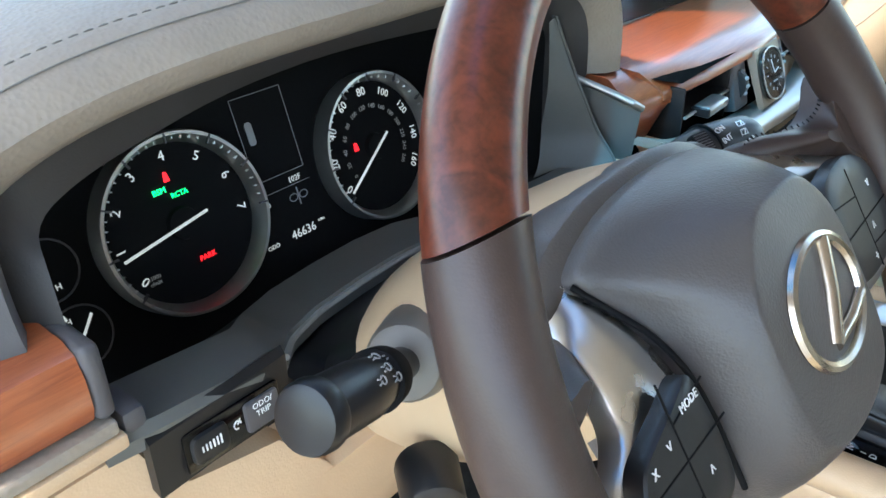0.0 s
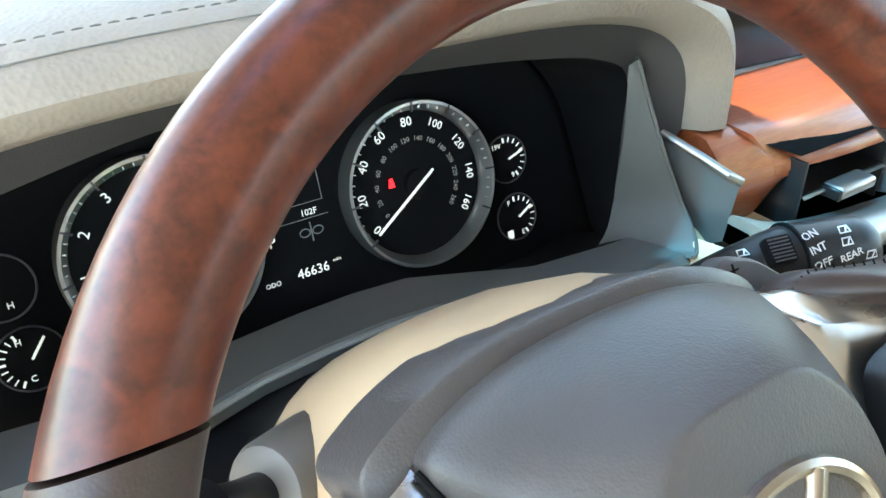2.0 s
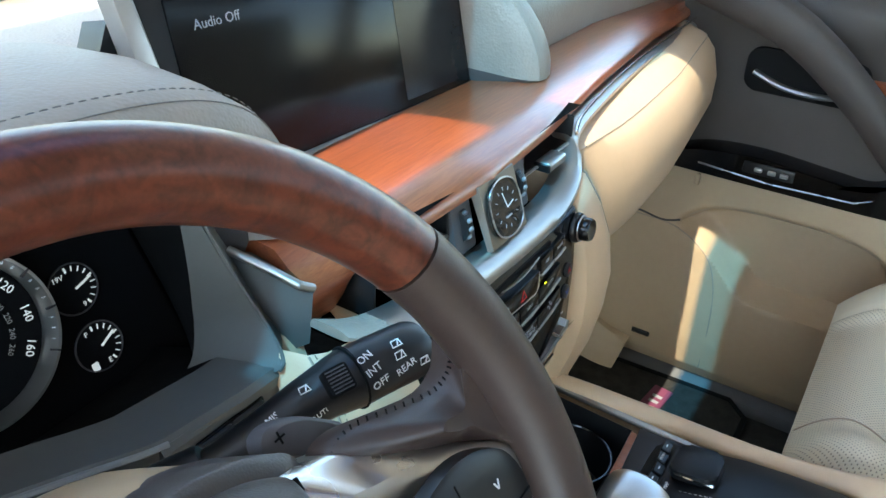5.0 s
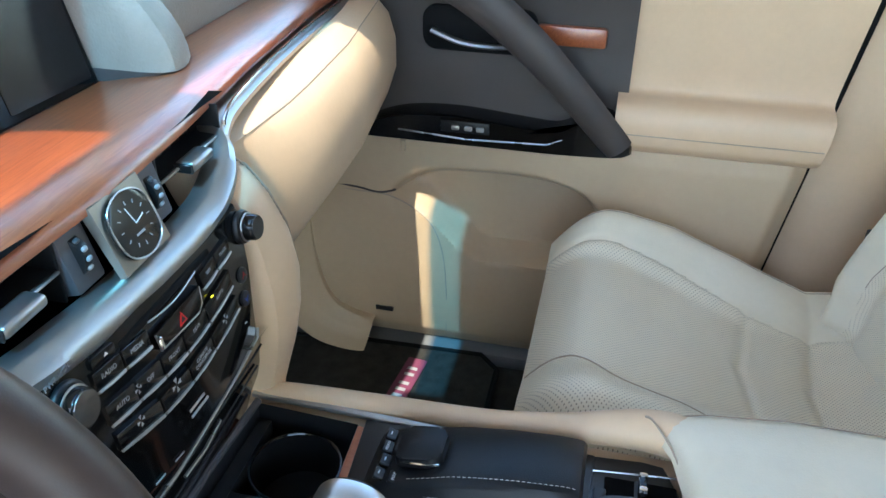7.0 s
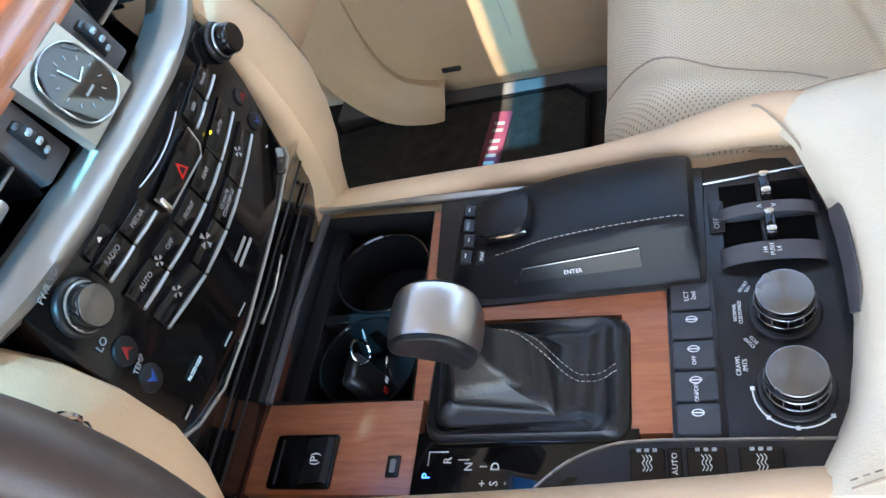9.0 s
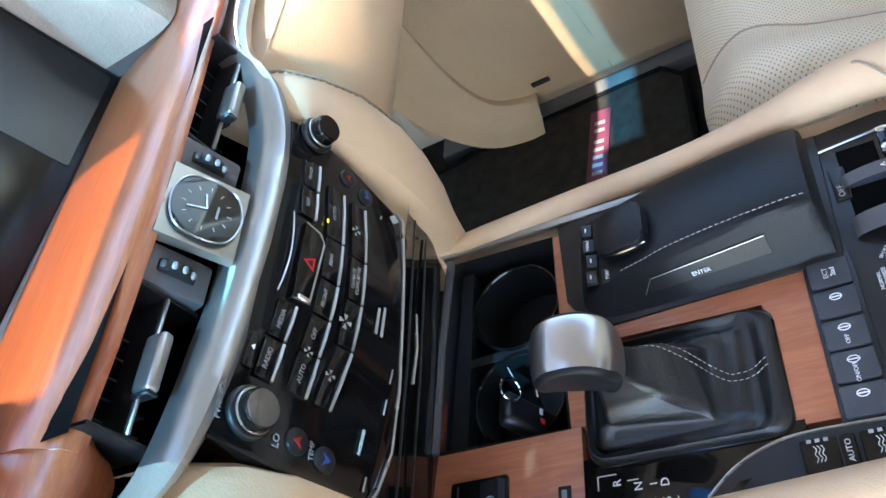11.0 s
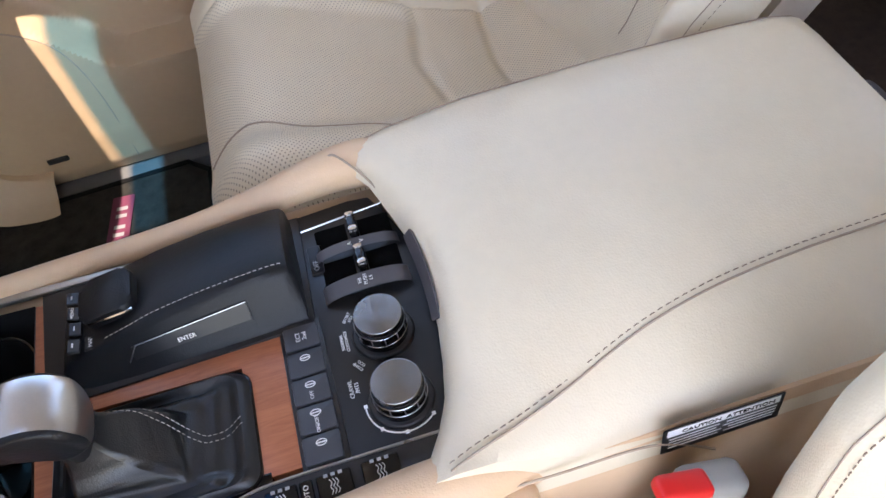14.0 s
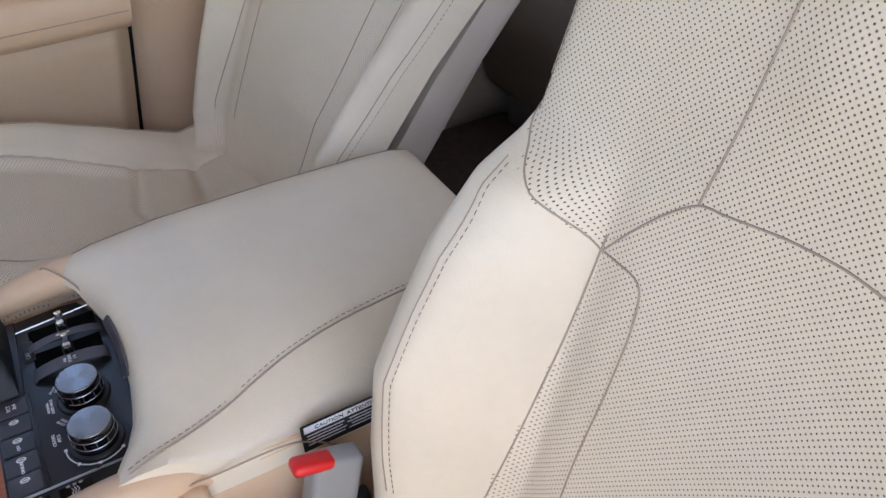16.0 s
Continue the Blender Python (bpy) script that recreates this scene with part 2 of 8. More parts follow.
def perforated(name, base, axes, pitch=0.0030, dark=0.09, depth=0.7, hole_size=0.165):
    """Leather with punched holes on a diamond grid in the plane of two object axes."""
    m = material(name, base, 0.45, bump=0.22, bump_scale=650, kind="leather", vary=0.05, scale=12)
    n, l = m.node_tree.nodes, m.node_tree.links
    p = n["Principled BSDF"]
    co, sep, com, mp, vo = (n.new("ShaderNode" + k) for k in ("TexCoord", "SeparateXYZ", "CombineXYZ", "Mapping", "TexVoronoi"))
    l.new(co.outputs["Object"], sep.inputs[0])
    l.new(sep.outputs[axes[0]], com.inputs[0]), l.new(sep.outputs[axes[1]], com.inputs[1])
    mp.inputs["Rotation"].default_value = (0, 0, radians(45))
    l.new(com.outputs[0], mp.inputs["Vector"])
    vo.voronoi_dimensions = "2D"
    vo.inputs["Scale"].default_value, vo.inputs["Randomness"].default_value = 1 / pitch, 0.0
    l.new(mp.outputs[0], vo.inputs["Vector"])
    hole = n.new("ShaderNodeMapRange")
    hole.interpolation_type = "SMOOTHSTEP"
    hole.inputs["From Min"].default_value, hole.inputs["From Max"].default_value = hole_size * 0.73, hole_size * 1.27
    l.new(vo.outputs["Distance"], hole.inputs["Value"])
    old = p.inputs["Base Color"].links[0].from_socket
    mix = n.new("ShaderNodeMix")
    mix.data_type = "RGBA"
    mix.inputs[6].default_value = (base[0] * dark * 1.1, base[1] * dark, base[2] * dark, 1)
    l.new(old, mix.inputs[7]), l.new(hole.outputs[0], mix.inputs[0])
    l.new(mix.outputs[2], p.inputs["Base Color"])
    bp = n.new("ShaderNodeBump")
    bp.inputs["Strength"].default_value, bp.inputs["Distance"].default_value = depth, 0.0008
    l.new(hole.outputs[0], bp.inputs["Height"])
    l.new(p.inputs["Normal"].links[0].from_socket, bp.inputs["Normal"])
    l.new(bp.outputs[0], p.inputs["Normal"])
    return m


PERF_BACK = perforated("perforated_back_leather", (0.67, 0.585, 0.44), (0, 2), 0.0034, 0.14)
PERF_SEAT = perforated("perforated_seat_leather", (0.67, 0.585, 0.44), (0, 1), 0.0036, 0.34, 0.3, 0.19)
PERF_FINE = perforated("finely_perforated_leather", (0.67, 0.585, 0.44), (0, 2), 0.0030, 0.42, 0.25)
GLASS = glass_material("clear_glass", (0.95, 0.97, 0.96))
TINTED = bpy.data.materials.new("tinted_glass")
TINTED.use_nodes = True
tint_nodes = TINTED.node_tree.nodes
tint_clear = tint_nodes.new("ShaderNodeBsdfTransparent")
tint_clear.inputs["Color"].default_value = (0.28, 0.58, 0.80, 1)
TINTED.node_tree.links.new(tint_clear.outputs[0], tint_nodes["Material Output"].inputs["Surface"])


# ---- mesh helpers ----
def bm_from(verts, faces):
    bm = bmesh.new()
    vs = [bm.verts.new(v) for v in verts]
    for f in faces:
        try:
            bm.faces.new([vs[i] for i in f])
        except ValueError:
            pass
    return bm


def part(name, bm, mat, parent=None, label="", smooth=True):
    """Links a bmesh, given in world metres, as one mesh under its thing or part."""
    bmesh.ops.recalc_face_normals(bm, faces=bm.faces)
    me = bpy.data.meshes.new(name)
    bm.to_mesh(me)
    bm.free()
    for f in me.polygons:
        f.use_smooth = smooth
    if smooth:
        me.set_sharp_from_angle(angle=radians(38))
    me.materials.append(mat)
    ob = new(name, me)
    if parent is not None:
        ob.parent = parent
        if parent.type == "EMPTY":
            ob.matrix_parent_inverse = Matrix.Translation(-parent.location)
    return tagged(ob, label) if label else ob


def thing(name, base, label, category, group="", kind=""):
    ob = new(name)
    ob.location = base
    ob.empty_display_size = 0.05
    return tagged(ob, label, category, group, kind)


def loft(sections, closed=False, caps=True):
    """A surface through sections of equal length; closed: each section is a ring."""
    k = len(sections[0])
    verts = [tuple(p) for s in sections for p in s]
    faces = []
    for i in range(len(sections) - 1):
        for j in range(k if closed else k - 1):
            a, b = i * k + j, i * k + (j + 1) % k
            faces.append((a, b, b + k, a + k))
    if closed and caps:
        faces.append(tuple(range(k)))
        faces.append(tuple(range((len(sections) - 1) * k, len(sections) * k)))
    return bm_from(verts, faces)


def thicken(bm, t):
    bmesh.ops.recalc_face_normals(bm, faces=bm.faces)
    bmesh.ops.solidify(bm, geom=bm.faces[:], thickness=t)
    return bm


def sheet(sections, t):
    """A loft of open sections with thickness t."""
    return thicken(loft(sections), t)


def box(c, s, bevel=0.002, seg=2, m=None):
    """A box with rounded edges, at centre c, of sizes s; m: a pose that is applied first."""
    bm = bmesh.new()
    bmesh.ops.create_cube(bm, size=1.0)
    bmesh.ops.scale(bm, vec=s, verts=bm.verts)
    if bevel:
        bmesh.ops.bevel(bm, geom=bm.edges[:], offset=min(bevel, 0.49 * min(s)), segments=seg, profile=0.5, affect="EDGES")
    if m is not None:
        bmesh.ops.transform(bm, matrix=m, verts=bm.verts)
    bmesh.ops.translate(bm, vec=c, verts=bm.verts)
    return bm


def prism(outline, lo, hi, m=None, bevel=0.0, seg=2):
    """A slab of an outline in (a, b), from lo to hi along the third axis, brought into place by the matrix m."""
    k = len(outline)
    bm = bm_from([(a, b, lo) for a, b in outline] + [(a, b, hi) for a, b in outline],
                 [tuple(range(k - 1, -1, -1)), tuple(range(k, 2 * k))] + [(i, (i + 1) % k, k + (i + 1) % k, k + i) for i in range(k)])
    if bevel:
        top = [e for e in bm.edges if all(abs(v.co.z - hi) < 1e-7 for v in e.verts)]
        bmesh.ops.bevel(bm, geom=top, offset=bevel, segments=seg, profile=0.5, affect="EDGES")
    if m is not None:
        bmesh.ops.transform(bm, matrix=m, verts=bm.verts)
    return bm


def cyl(p, q, r0, r1=None, seg=24, bevel=0.0):
    """A round bar from p to q."""
    p, q = Vector(p), Vector(q)
    r1 = r0 if r1 is None else r1
    bm = bmesh.new()
    bmesh.ops.create_cone(bm, cap_ends=True, segments=seg, radius1=r0, radius2=r1, depth=(q - p).length)
    if bevel:
        bmesh.ops.bevel(bm, geom=[e for e in bm.edges if len({round(v.co.z, 5) for v in e.verts}) == 1], offset=bevel, segments=2, profile=0.5, affect="EDGES")
    m = Matrix.Translation((p + q) / 2) @ (q - p).to_track_quat("Z", "Y").to_matrix().to_4x4()
    bmesh.ops.transform(bm, matrix=m, verts=bm.verts)
    return bm


def smooth_path(points, n=8, loop=False):
    """Points on a smooth curve (Catmull-Rom) through the given ones."""
    pts = [Vector(p) for p in points]
    out = []
    k = len(pts)
    for i in range(k if loop else k - 1):
        if loop:
            a, b, c, d = pts[(i - 1) % k], pts[i], pts[(i + 1) % k], pts[(i + 2) % k]
        else:
            a, b, c, d = pts[max(i - 1, 0)], pts[i], pts[i + 1], pts[min(i + 2, k - 1)]
        for j in range(n):
            t = j / n
            out.append(0.5 * ((2 * b) + (c - a) * t + (2 * a - 5 * b + 4 * c - d) * t * t + (3 * b - a - 3 * c + d) * t ** 3))
    if not loop:
        out.append(pts[-1].copy())
    return out


def tube(points, r, seg=8, loop=False, caps=True, squash=1.0, up=(0, 0, 1)):
    """A round bar along a path; r: a number or a function of the share of the path."""
    pts = [Vector(p) for p in points]
    k = len(pts)
    rings = []
    for i, p in enumerate(pts):
        d = (pts[(i + 1) % k] - pts[i - 1]) if loop else (pts[min(i + 1, k - 1)] - pts[max(i - 1, 0)])
        d = d.normalized() if d.length > 1e-9 else Vector((1, 0, 0))
        s = d.cross(Vector(up))
        s = s.normalized() if s.length > 1e-6 else d.orthogonal().normalized()
        w = s.cross(d).normalized()
        rr = r(i / max(1, k - 1)) if callable(r) else r
        rings.append([p + rr * (math.cos(a) * s + squash * math.sin(a) * w) for a in [2 * math.pi * j / seg for j in range(seg)]])
    if loop:
        rings.append(rings[0])
    bm = loft(rings, closed=True, caps=caps and not loop)
    if loop:
        bmesh.ops.remove_doubles(bm, verts=bm.verts, dist=1e-6)
    return bm


def join(*bms):
    """Several bmeshes of one part as one."""
    out = bmesh.new()
    for b in bms:
        me = bpy.data.meshes.new("joined")
        b.to_mesh(me)
        b.free()
        out.from_mesh(me)
        bpy.data.meshes.remove(me)
    return out


def stitches(points, length=0.004, gap=0.0025, r=0.0005, up=(0, 0, 1)):
    """A row of thread stitches along a path."""
    pts = [Vector(p) for p in points]
    acc = [0.0]
    for a, b in zip(pts, pts[1:]):
        acc.append(acc[-1] + (b - a).length)

    def at(s):
        for i in range(len(acc) - 1):
            if s <= acc[i + 1]:
                return pts[i].lerp(pts[i + 1], (s - acc[i]) / max(1e-9, acc[i + 1] - acc[i]))
        return pts[-1]
    verts, faces, s = [], [], 0.0
    while s + length < acc[-1]:
        a, b = at(s), at(s + length)
        d = (b - a).normalized()
        side = d.cross(Vector(up))
        side = side.normalized() if side.length > 1e-6 else d.orthogonal().normalized()
        w = side.cross(d)
        base = len(verts)
        for q, k in ((a, 0.5), ((a + b) / 2, 1.2), (b, 0.5)):
            verts += [q + r * side + w * r * (k - 1), q + r * k * w, q - r * side + w * r * (k - 1), q - r * w]
        for o in (0, 4):
            faces += [(base + o + j, base + o + (j + 1) % 4, base + o + 4 + (j + 1) % 4, base + o + 4 + j) for j in range(4)]
        s += length + gap
    return bm_from(verts, faces)


def lettering(name, words, size, m, mat, parent, thick=0.0002, align="CENTER", label=""):
    """Words in the built-in font as a thin mesh; the text lies in the x-y plane of m."""
    cu = bpy.data.curves.new(name, "FONT")
    cu.body, cu.size, cu.extrude = words, size, thick
    cu.align_x, cu.align_y = align, "CENTER"
    cu.resolution_u = 2
    tmp = bpy.data.objects.new("tmp_text", cu)
    scene.collection.objects.link(tmp)
    me = bpy.data.meshes.new_from_object(tmp.evaluated_get(bpy.context.evaluated_depsgraph_get()))
    bpy.data.objects.remove(tmp)
    me.name = name
    me.transform(m)
    me.materials.clear()
    me.materials.append(mat)
    ob = new(name, me)
    ob.parent = parent
    if parent.type == "EMPTY":
        ob.matrix_parent_inverse = Matrix.Translation(-parent.location)
    return tagged(ob, label) if label else ob


def basis(o, x, y):
    """A matrix whose x and y axes point along x and y (made square), with its origin at o."""
    x = Vector(x).normalized()
    z = x.cross(Vector(y)).normalized()
    y = z.cross(x)
    m = Matrix((x, y, z)).transposed().to_4x4()
    m.translation = o
    return m


def rounded(w, h, r, n=4, cx=0.0, cy=0.0):
    """The outline of a rectangle with round corners."""
    out = []
    for sx, sy, a0 in ((1, 1, 0), (-1, 1, 90), (-1, -1, 180), (1, -1, 270)):
        for i in range(n + 1):
            a = radians(a0 + 90 * i / n)
            out.append((cx + sx * (w / 2 - r) + r * math.cos(a), cy + sy * (h / 2 - r) + r * math.sin(a)))
    return out


def lerp(a, b, t):
    return a + (b - a) * t


def interp(x, xs, ys):
    return float(np.interp(x, xs, ys))


# ---- the large structure ----
tagged(part("ground", box((0, 0, -0.62), (400, 400, 0.04), 0), GROUND, smooth=False), "pale sunlit concrete ground outside the car", "ground", kind="structure")
tagged(part("floor", box((0, -0.75, -0.02), (1.66, 3.0, 0.04), 0.004), CARPET), "charcoal carpet floor of the car", "floor", kind="structure")


FRONT, ROOF = 0.44, 1.33


def roof_panel():
    """The roof, out of view, with a moonroof opening cut to place sun patches."""
    x0, x1, y0, y1 = -0.668, 0.152, -0.065, 0.17
    xm, xn = -0.528, -0.218
    z = ROOF
    cells = []
    # left overhang and last two cells keep sun off seat, rail and hood
    for xa, xb, ya, yb in ((-1.06, x0, -2.2, FRONT), (x1, 0.82, -2.2, FRONT), (x0, x1, -2.2, y0), (x0, x1, y1, FRONT), (xm, xn, y0, 0.0), (x0, -0.52, 0.068, y1)):
        cells.append(box(((xa + xb) / 2, (ya + yb) / 2, z + 0.02), (xb - xa, yb - ya, 0.04), 0))
    return join(*cells)


tagged(part("ceiling", roof_panel(), HEADLINER, smooth=False), "beige cloth headliner with a moonroof opening shaped to place sun patches", "ceiling", kind="structure")
# panes added out of view where the sunlight should turn blue
moonroof = thing("window_2", (-0.25, 0.05, ROOF + 0.02), "unseen blue-tinted moonroof panes, laid out to tint the sun patches", "moonroof", kind="structure")
for xa, xb, ya, yb in ((-0.668, -0.528, -0.065, 0.068), (-0.528, -0.218, 0.0, 0.068), (-0.218, 0.152, -0.065, -0.012), (-0.308, 0.152, 0.068, 0.17)):
    part("pane", box(((xa + xb) / 2, (ya + yb) / 2, ROOF + 0.022), (xb - xa, yb - ya, 0.005), 0), TINTED, moonroof)
windscreen = thing("window_1", (0, 0.35, 0.75), "raked clear windscreen above the dashboard", "windscreen", kind="structure")
glass_bm = sheet([[(x, lerp(0.74, FRONT + 0.01, t), lerp(0.745, ROOF, t) + 0.03 * math.sin(math.pi * t)) for x in (-0.75, -0.4, 0, 0.4, 0.75)] for t in (0, 0.33, 0.66, 1)], 0.005)
pane = part("pane", glass_bm, GLASS, windscreen)
pane.visible_shadow = False
part("frit_band", sheet([[(x, y, z) for x in (-0.76, 0, 0.76)] for y, z in ((0.745, 0.738), (0.69, 0.782))], 0.003), FRIT, windscreen, "black band along the base of the glass")
for side in (-1, 1):
    part("a_pillar", tube([(side * 0.80, 0.74, 0.76), (side * 0.74, FRONT, ROOF)], 0.045, 10, squash=1.3), HEADLINER, windscreen)
tagged(part("cowl", sheet([[(x, y, z) for x in (-0.85, -0.4, 0, 0.4, 0.85)] for y, z in ((0.75, 0.735), (0.86, 0.75), (1.0, 0.74))], 0.01), COWL), "grey plastic cowl outside below the windscreen", "cowl", kind="structure")
tagged(part("wall_front", box((0, 0.70, 0.35), (1.66, 0.03, 0.72), 0.004), CARPET), "dark carpeted bulkhead under the dashboard", "bulkhead", kind="structure")
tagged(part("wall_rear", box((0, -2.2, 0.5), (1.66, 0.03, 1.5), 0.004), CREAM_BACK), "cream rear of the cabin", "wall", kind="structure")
# driver's side: the sill and the pillar behind the open doorway
tagged(part("wall_left", join(box((-0.86, -0.85, 0.02), (0.06, 3.0, 0.16), 0.01), box((-0.86, -1.55, 0.4), (0.06, 1.3, 0.8), 0.01), box((-0.86, -0.95, 0.9), (0.06, 0.16, 0.7), 0.02)), BEIGE_PLASTIC), "beige sill and pillar trim beside the driver", "wall", kind="structure")

# ---- dashboard ----
dash = thing("dashboard", (0, 0.4, 0.4), "taupe leather dashboard with walnut trim and beige lower panels", "dashboard")
xs = [lerp(-0.82, 0.80, i / 40) for i in range(41)]
TOP = [(0.74, 0.735), (0.60, 0.752), (0.45, 0.785), (0.36, 0.798), (0.30, 0.80), (0.265, 0.795), (0.258, 0.77), (0.258, 0.60)]
part("dash_top", loft([[(x, y, z - 0.02 * max(0, abs(x) - 0.5)) for y, z in TOP] for x in xs]), TAUPE, dash, "grained taupe leather")


def hood_section(y, top, grow=0.0, base=0.728, xc=-0.4275, half=0.2725, p=3.6, n=48):
    pts = []
    for i in range(n + 1):
        a = math.pi * i / n
        c, s = -math.cos(a), math.sin(a)
        x = xc + (half + grow) * math.copysign(abs(c) ** (2 / p), c)
        z = base + (top + grow - base) * abs(s) ** (2 / p)
        pts.append((x, y, z))
    return pts


HOOD = [(0.135, 0.812, -0.042), (0.098, 0.815, -0.036), (0.086, 0.822, -0.025), (0.082, 0.832, -0.012), (0.088, 0.842, -0.004), (0.10, 0.848, 0.0), (0.13, 0.853, 0.002), (0.18, 0.855, 0.005), (0.25, 0.845, 0.012), (0.35, 0.82, 0.03), (0.48, 0.785, 0.05)]
part("cluster_hood", loft([hood_section(y, top - g, g) for y, top, g in HOOD]), TAUPE, dash, "padded taupe leather hood with grey stitching")
part("stitching", stitches([Vector(p) + Vector((0, 0, 0.0009)) for p in hood_section(0.104, 0.8488, 0.0008)][3:-3], 0.0042, 0.0026, 0.0004), DARK_THREAD, dash)
for y, top, g in ((0.0945, 0.8455, -0.0018),):
    part("hood_seam", tube([Vector(p) + Vector((0, -0.0003, 0.0004)) for p in hood_section(y, top - g, g)][2:-2], 0.0004, 6), DARK_THREAD, dash)
# the opening round the instruments
FACE_Y = lambda z: 0.205 + (z - 0.735) * 0.303
OPEN = smooth_path([(-0.612, 0, 0.655), (-0.612, 0, 0.70), (-0.606, 0, 0.735), (-0.595, 0, 0.752), (-0.575, 0, 0.760), (-0.545, 0, 0.766), (-0.49, 0, 0.774), (-0.43, 0, 0.778), (-0.35, 0, 0.780), (-0.29, 0, 0.774), (-0.25, 0, 0.765), (-0.225, 0, 0.748), (-0.208, 0, 0.72), (-0.2, 0, 0.68), (-0.192, 0, 0.625)], 4)
inner = [(p.x, FACE_Y(p.z), p.z) for p in OPEN]
outer = [tuple(p) for p in smooth_path([(-0.634, 0.058, 0.66), (-0.638, 0.060, 0.72), (-0.636, 0.070, 0.768), (-0.626, 0.092, 0.779), (-0.602, 0.108, 0.783), (-0.567, 0.114, 0.789), (-0.51, 0.118, 0.797), (-0.44, 0.118, 0.800), (-0.35, 0.118, 0.795), (-0.29, 0.118, 0.788), (-0.25, 0.118, 0.780), (-0.226, 0.117, 0.766), (-0.226, 0.116, 0.73), (-0.230, 0.113, 0.69), (-0.234, 0.111, 0.645)], 4)]
part("visor", loft([inner, outer]), BLACK_MATTE, dash, "black visor round the instruments")
lip = [(p[0], p[1], p[2]) for p in hood_section(0.098, 0.851, -0.036)]
n = len(outer)
rim_out = []
for i in range(n):
    f = i / (n - 1) * (len(lip) - 1)
    a, b = lip[int(f)], lip[min(len(lip) - 1, int(f) + 1)]
    rim_out.append(tuple(lerp(a[j], b[j], f - int(f)) for j in range(3)))
part("visor_rim", loft([outer, rim_out]), RIM_DARK, dash, "dark taupe inner rim of the hood")


def edge_at(x, table):
    k = [r[0] for r in table]
    return interp(x, k, [r[1] for r in table]), interp(x, k, [r[2] for r in table])


W_FRONT = [(-0.19, 0.055, 0.711), (-0.1, 0.035, 0.718), (0.0, 0.027, 0.722), (0.12, 0.034, 0.722), (0.3, 0.06, 0.715), (0.55, 0.085, 0.705), (0.766, 0.10, 0.69)]
W_BACK = [(-0.19, 0.104, 0.729), (-0.1, 0.16, 0.716), (0.0, 0.185, 0.710), (0.2, 0.182, 0.708), (0.27, 0.16, 0.712), (0.5, 0.16, 0.712), (0.766, 0.135, 0.705)]
secs = []
for i in range(65):
    x = lerp(-0.155, 0.766, i / 64)
    (yf, zf), (yb, zb) = edge_at(x, W_FRONT), edge_at(x, W_BACK)
    h = interp(x, [-0.155, 0.15, 0.2, 0.766], [0.0085, 0.0085, 0.014, 0.014])
    secs.append([(x, yb, zb), (x, lerp(yb, yf, 0.35), lerp(zb, zf, 0.35) + 0.006), (x, lerp(yb, yf, 0.7), lerp(zb, zf, 0.7) + 0.008), (x, yf + 0.010, zf + 0.004), (x, yf + 0.004, zf + 0.0015), (x, yf + 0.001, zf - 0.002), (x, yf, zf - 0.008), (x, yf + 0.004, zf - h), (x, yf + 0.03, zf - h - 0.002), (x, yb, zb - 0.02)])
part("wood_trim", loft(secs, closed=True), WOOD, dash, "glossy reddish walnut shelf")
# end of the shelf, folded down to the bow in one broad curve
secs = []
for i in range(15):
    x = lerp(-0.1875, -0.140, i / 14)
    (yf, zf), (yb, zb) = edge_at(x, W_FRONT), edge_at(x, W_BACK)
    low = interp(x, [-0.19, -0.158, -0.150, -0.144, -0.140], [0.667, 0.672, 0.680, 0.694, 0.706])
    rows = [(x, yb, zb), (x, lerp(yb, yf, 0.5), lerp(zb, zf, 0.5) + 0.006), (x, yf + 0.013, zf + 0.0035), (x, yf + 0.006, zf + 0.0005), (x, yf + 0.0015, zf - 0.0050)]
    secs.append(rows + [(x, yf + 0.0005 + 0.010 * k, lerp(zf - 0.012, low, k)) for k in (0, 0.5, 1)] + [(x, yf + 0.03, low - 0.001), (x, yb, zb - 0.02)])
part("wood_end", loft(secs, closed=True), WOOD, dash, "walnut end of the shelf, rounded downwards")
# grey end cap of the shelf and the grey column beside the instruments
cap = [(-0.208, 0.099, 0.7285), (-0.196, 0.052, 0.713), (-0.186, 0.05, 0.708), (-0.188, 0.054, 0.664), (-0.196, 0.062, 0.66), (-0.205, 0.09, 0.672)]
part("end_cap", loft([cap, [(x + 0.004, y + 0.05, z + 0.006) for x, y, z in cap]], closed=True), COLUMN_GREY, dash, "grey metallic end cap")
part("cap_edge", tube([(-0.2085, 0.0985, 0.7295), (-0.202, 0.075, 0.7225), (-0.196, 0.0525, 0.7145), (-0.187, 0.0495, 0.7085)], 0.0030, 10), SILVER, dash)
col_back = smooth_path([(-0.2363, 0.1061, 0.7765), (-0.2362, 0.1048, 0.7552), (-0.2345, 0.106, 0.725), (-0.230, 0.113, 0.69), (-0.234, 0.111, 0.668), (-0.242, 0.110, 0.654), (-0.262, 0.110, 0.643)], 5)
col_edge = smooth_path([(-0.2314, 0.1037, 0.7804), (-0.227, 0.0961, 0.7572), (-0.2205, 0.085, 0.726), (-0.2115, 0.074, 0.694), (-0.2125, 0.058, 0.676), (-0.216, 0.051, 0.668), (-0.222, 0.049, 0.666)], 5)
col_out = [p + Vector((0.010, 0.010, -0.001)) for p in col_edge]
part("grey_column", sheet([col_back, [a.lerp(c, 0.5) + Vector((-0.0012, -0.0008, 0)) for a, c in zip(col_back, col_edge)], col_edge, col_out, [p + Vector((0.012, 0.012, -0.002)) for p in col_out]], 0.002), COLUMN_GREY, dash, "grey metallic plastic column beside the instruments")
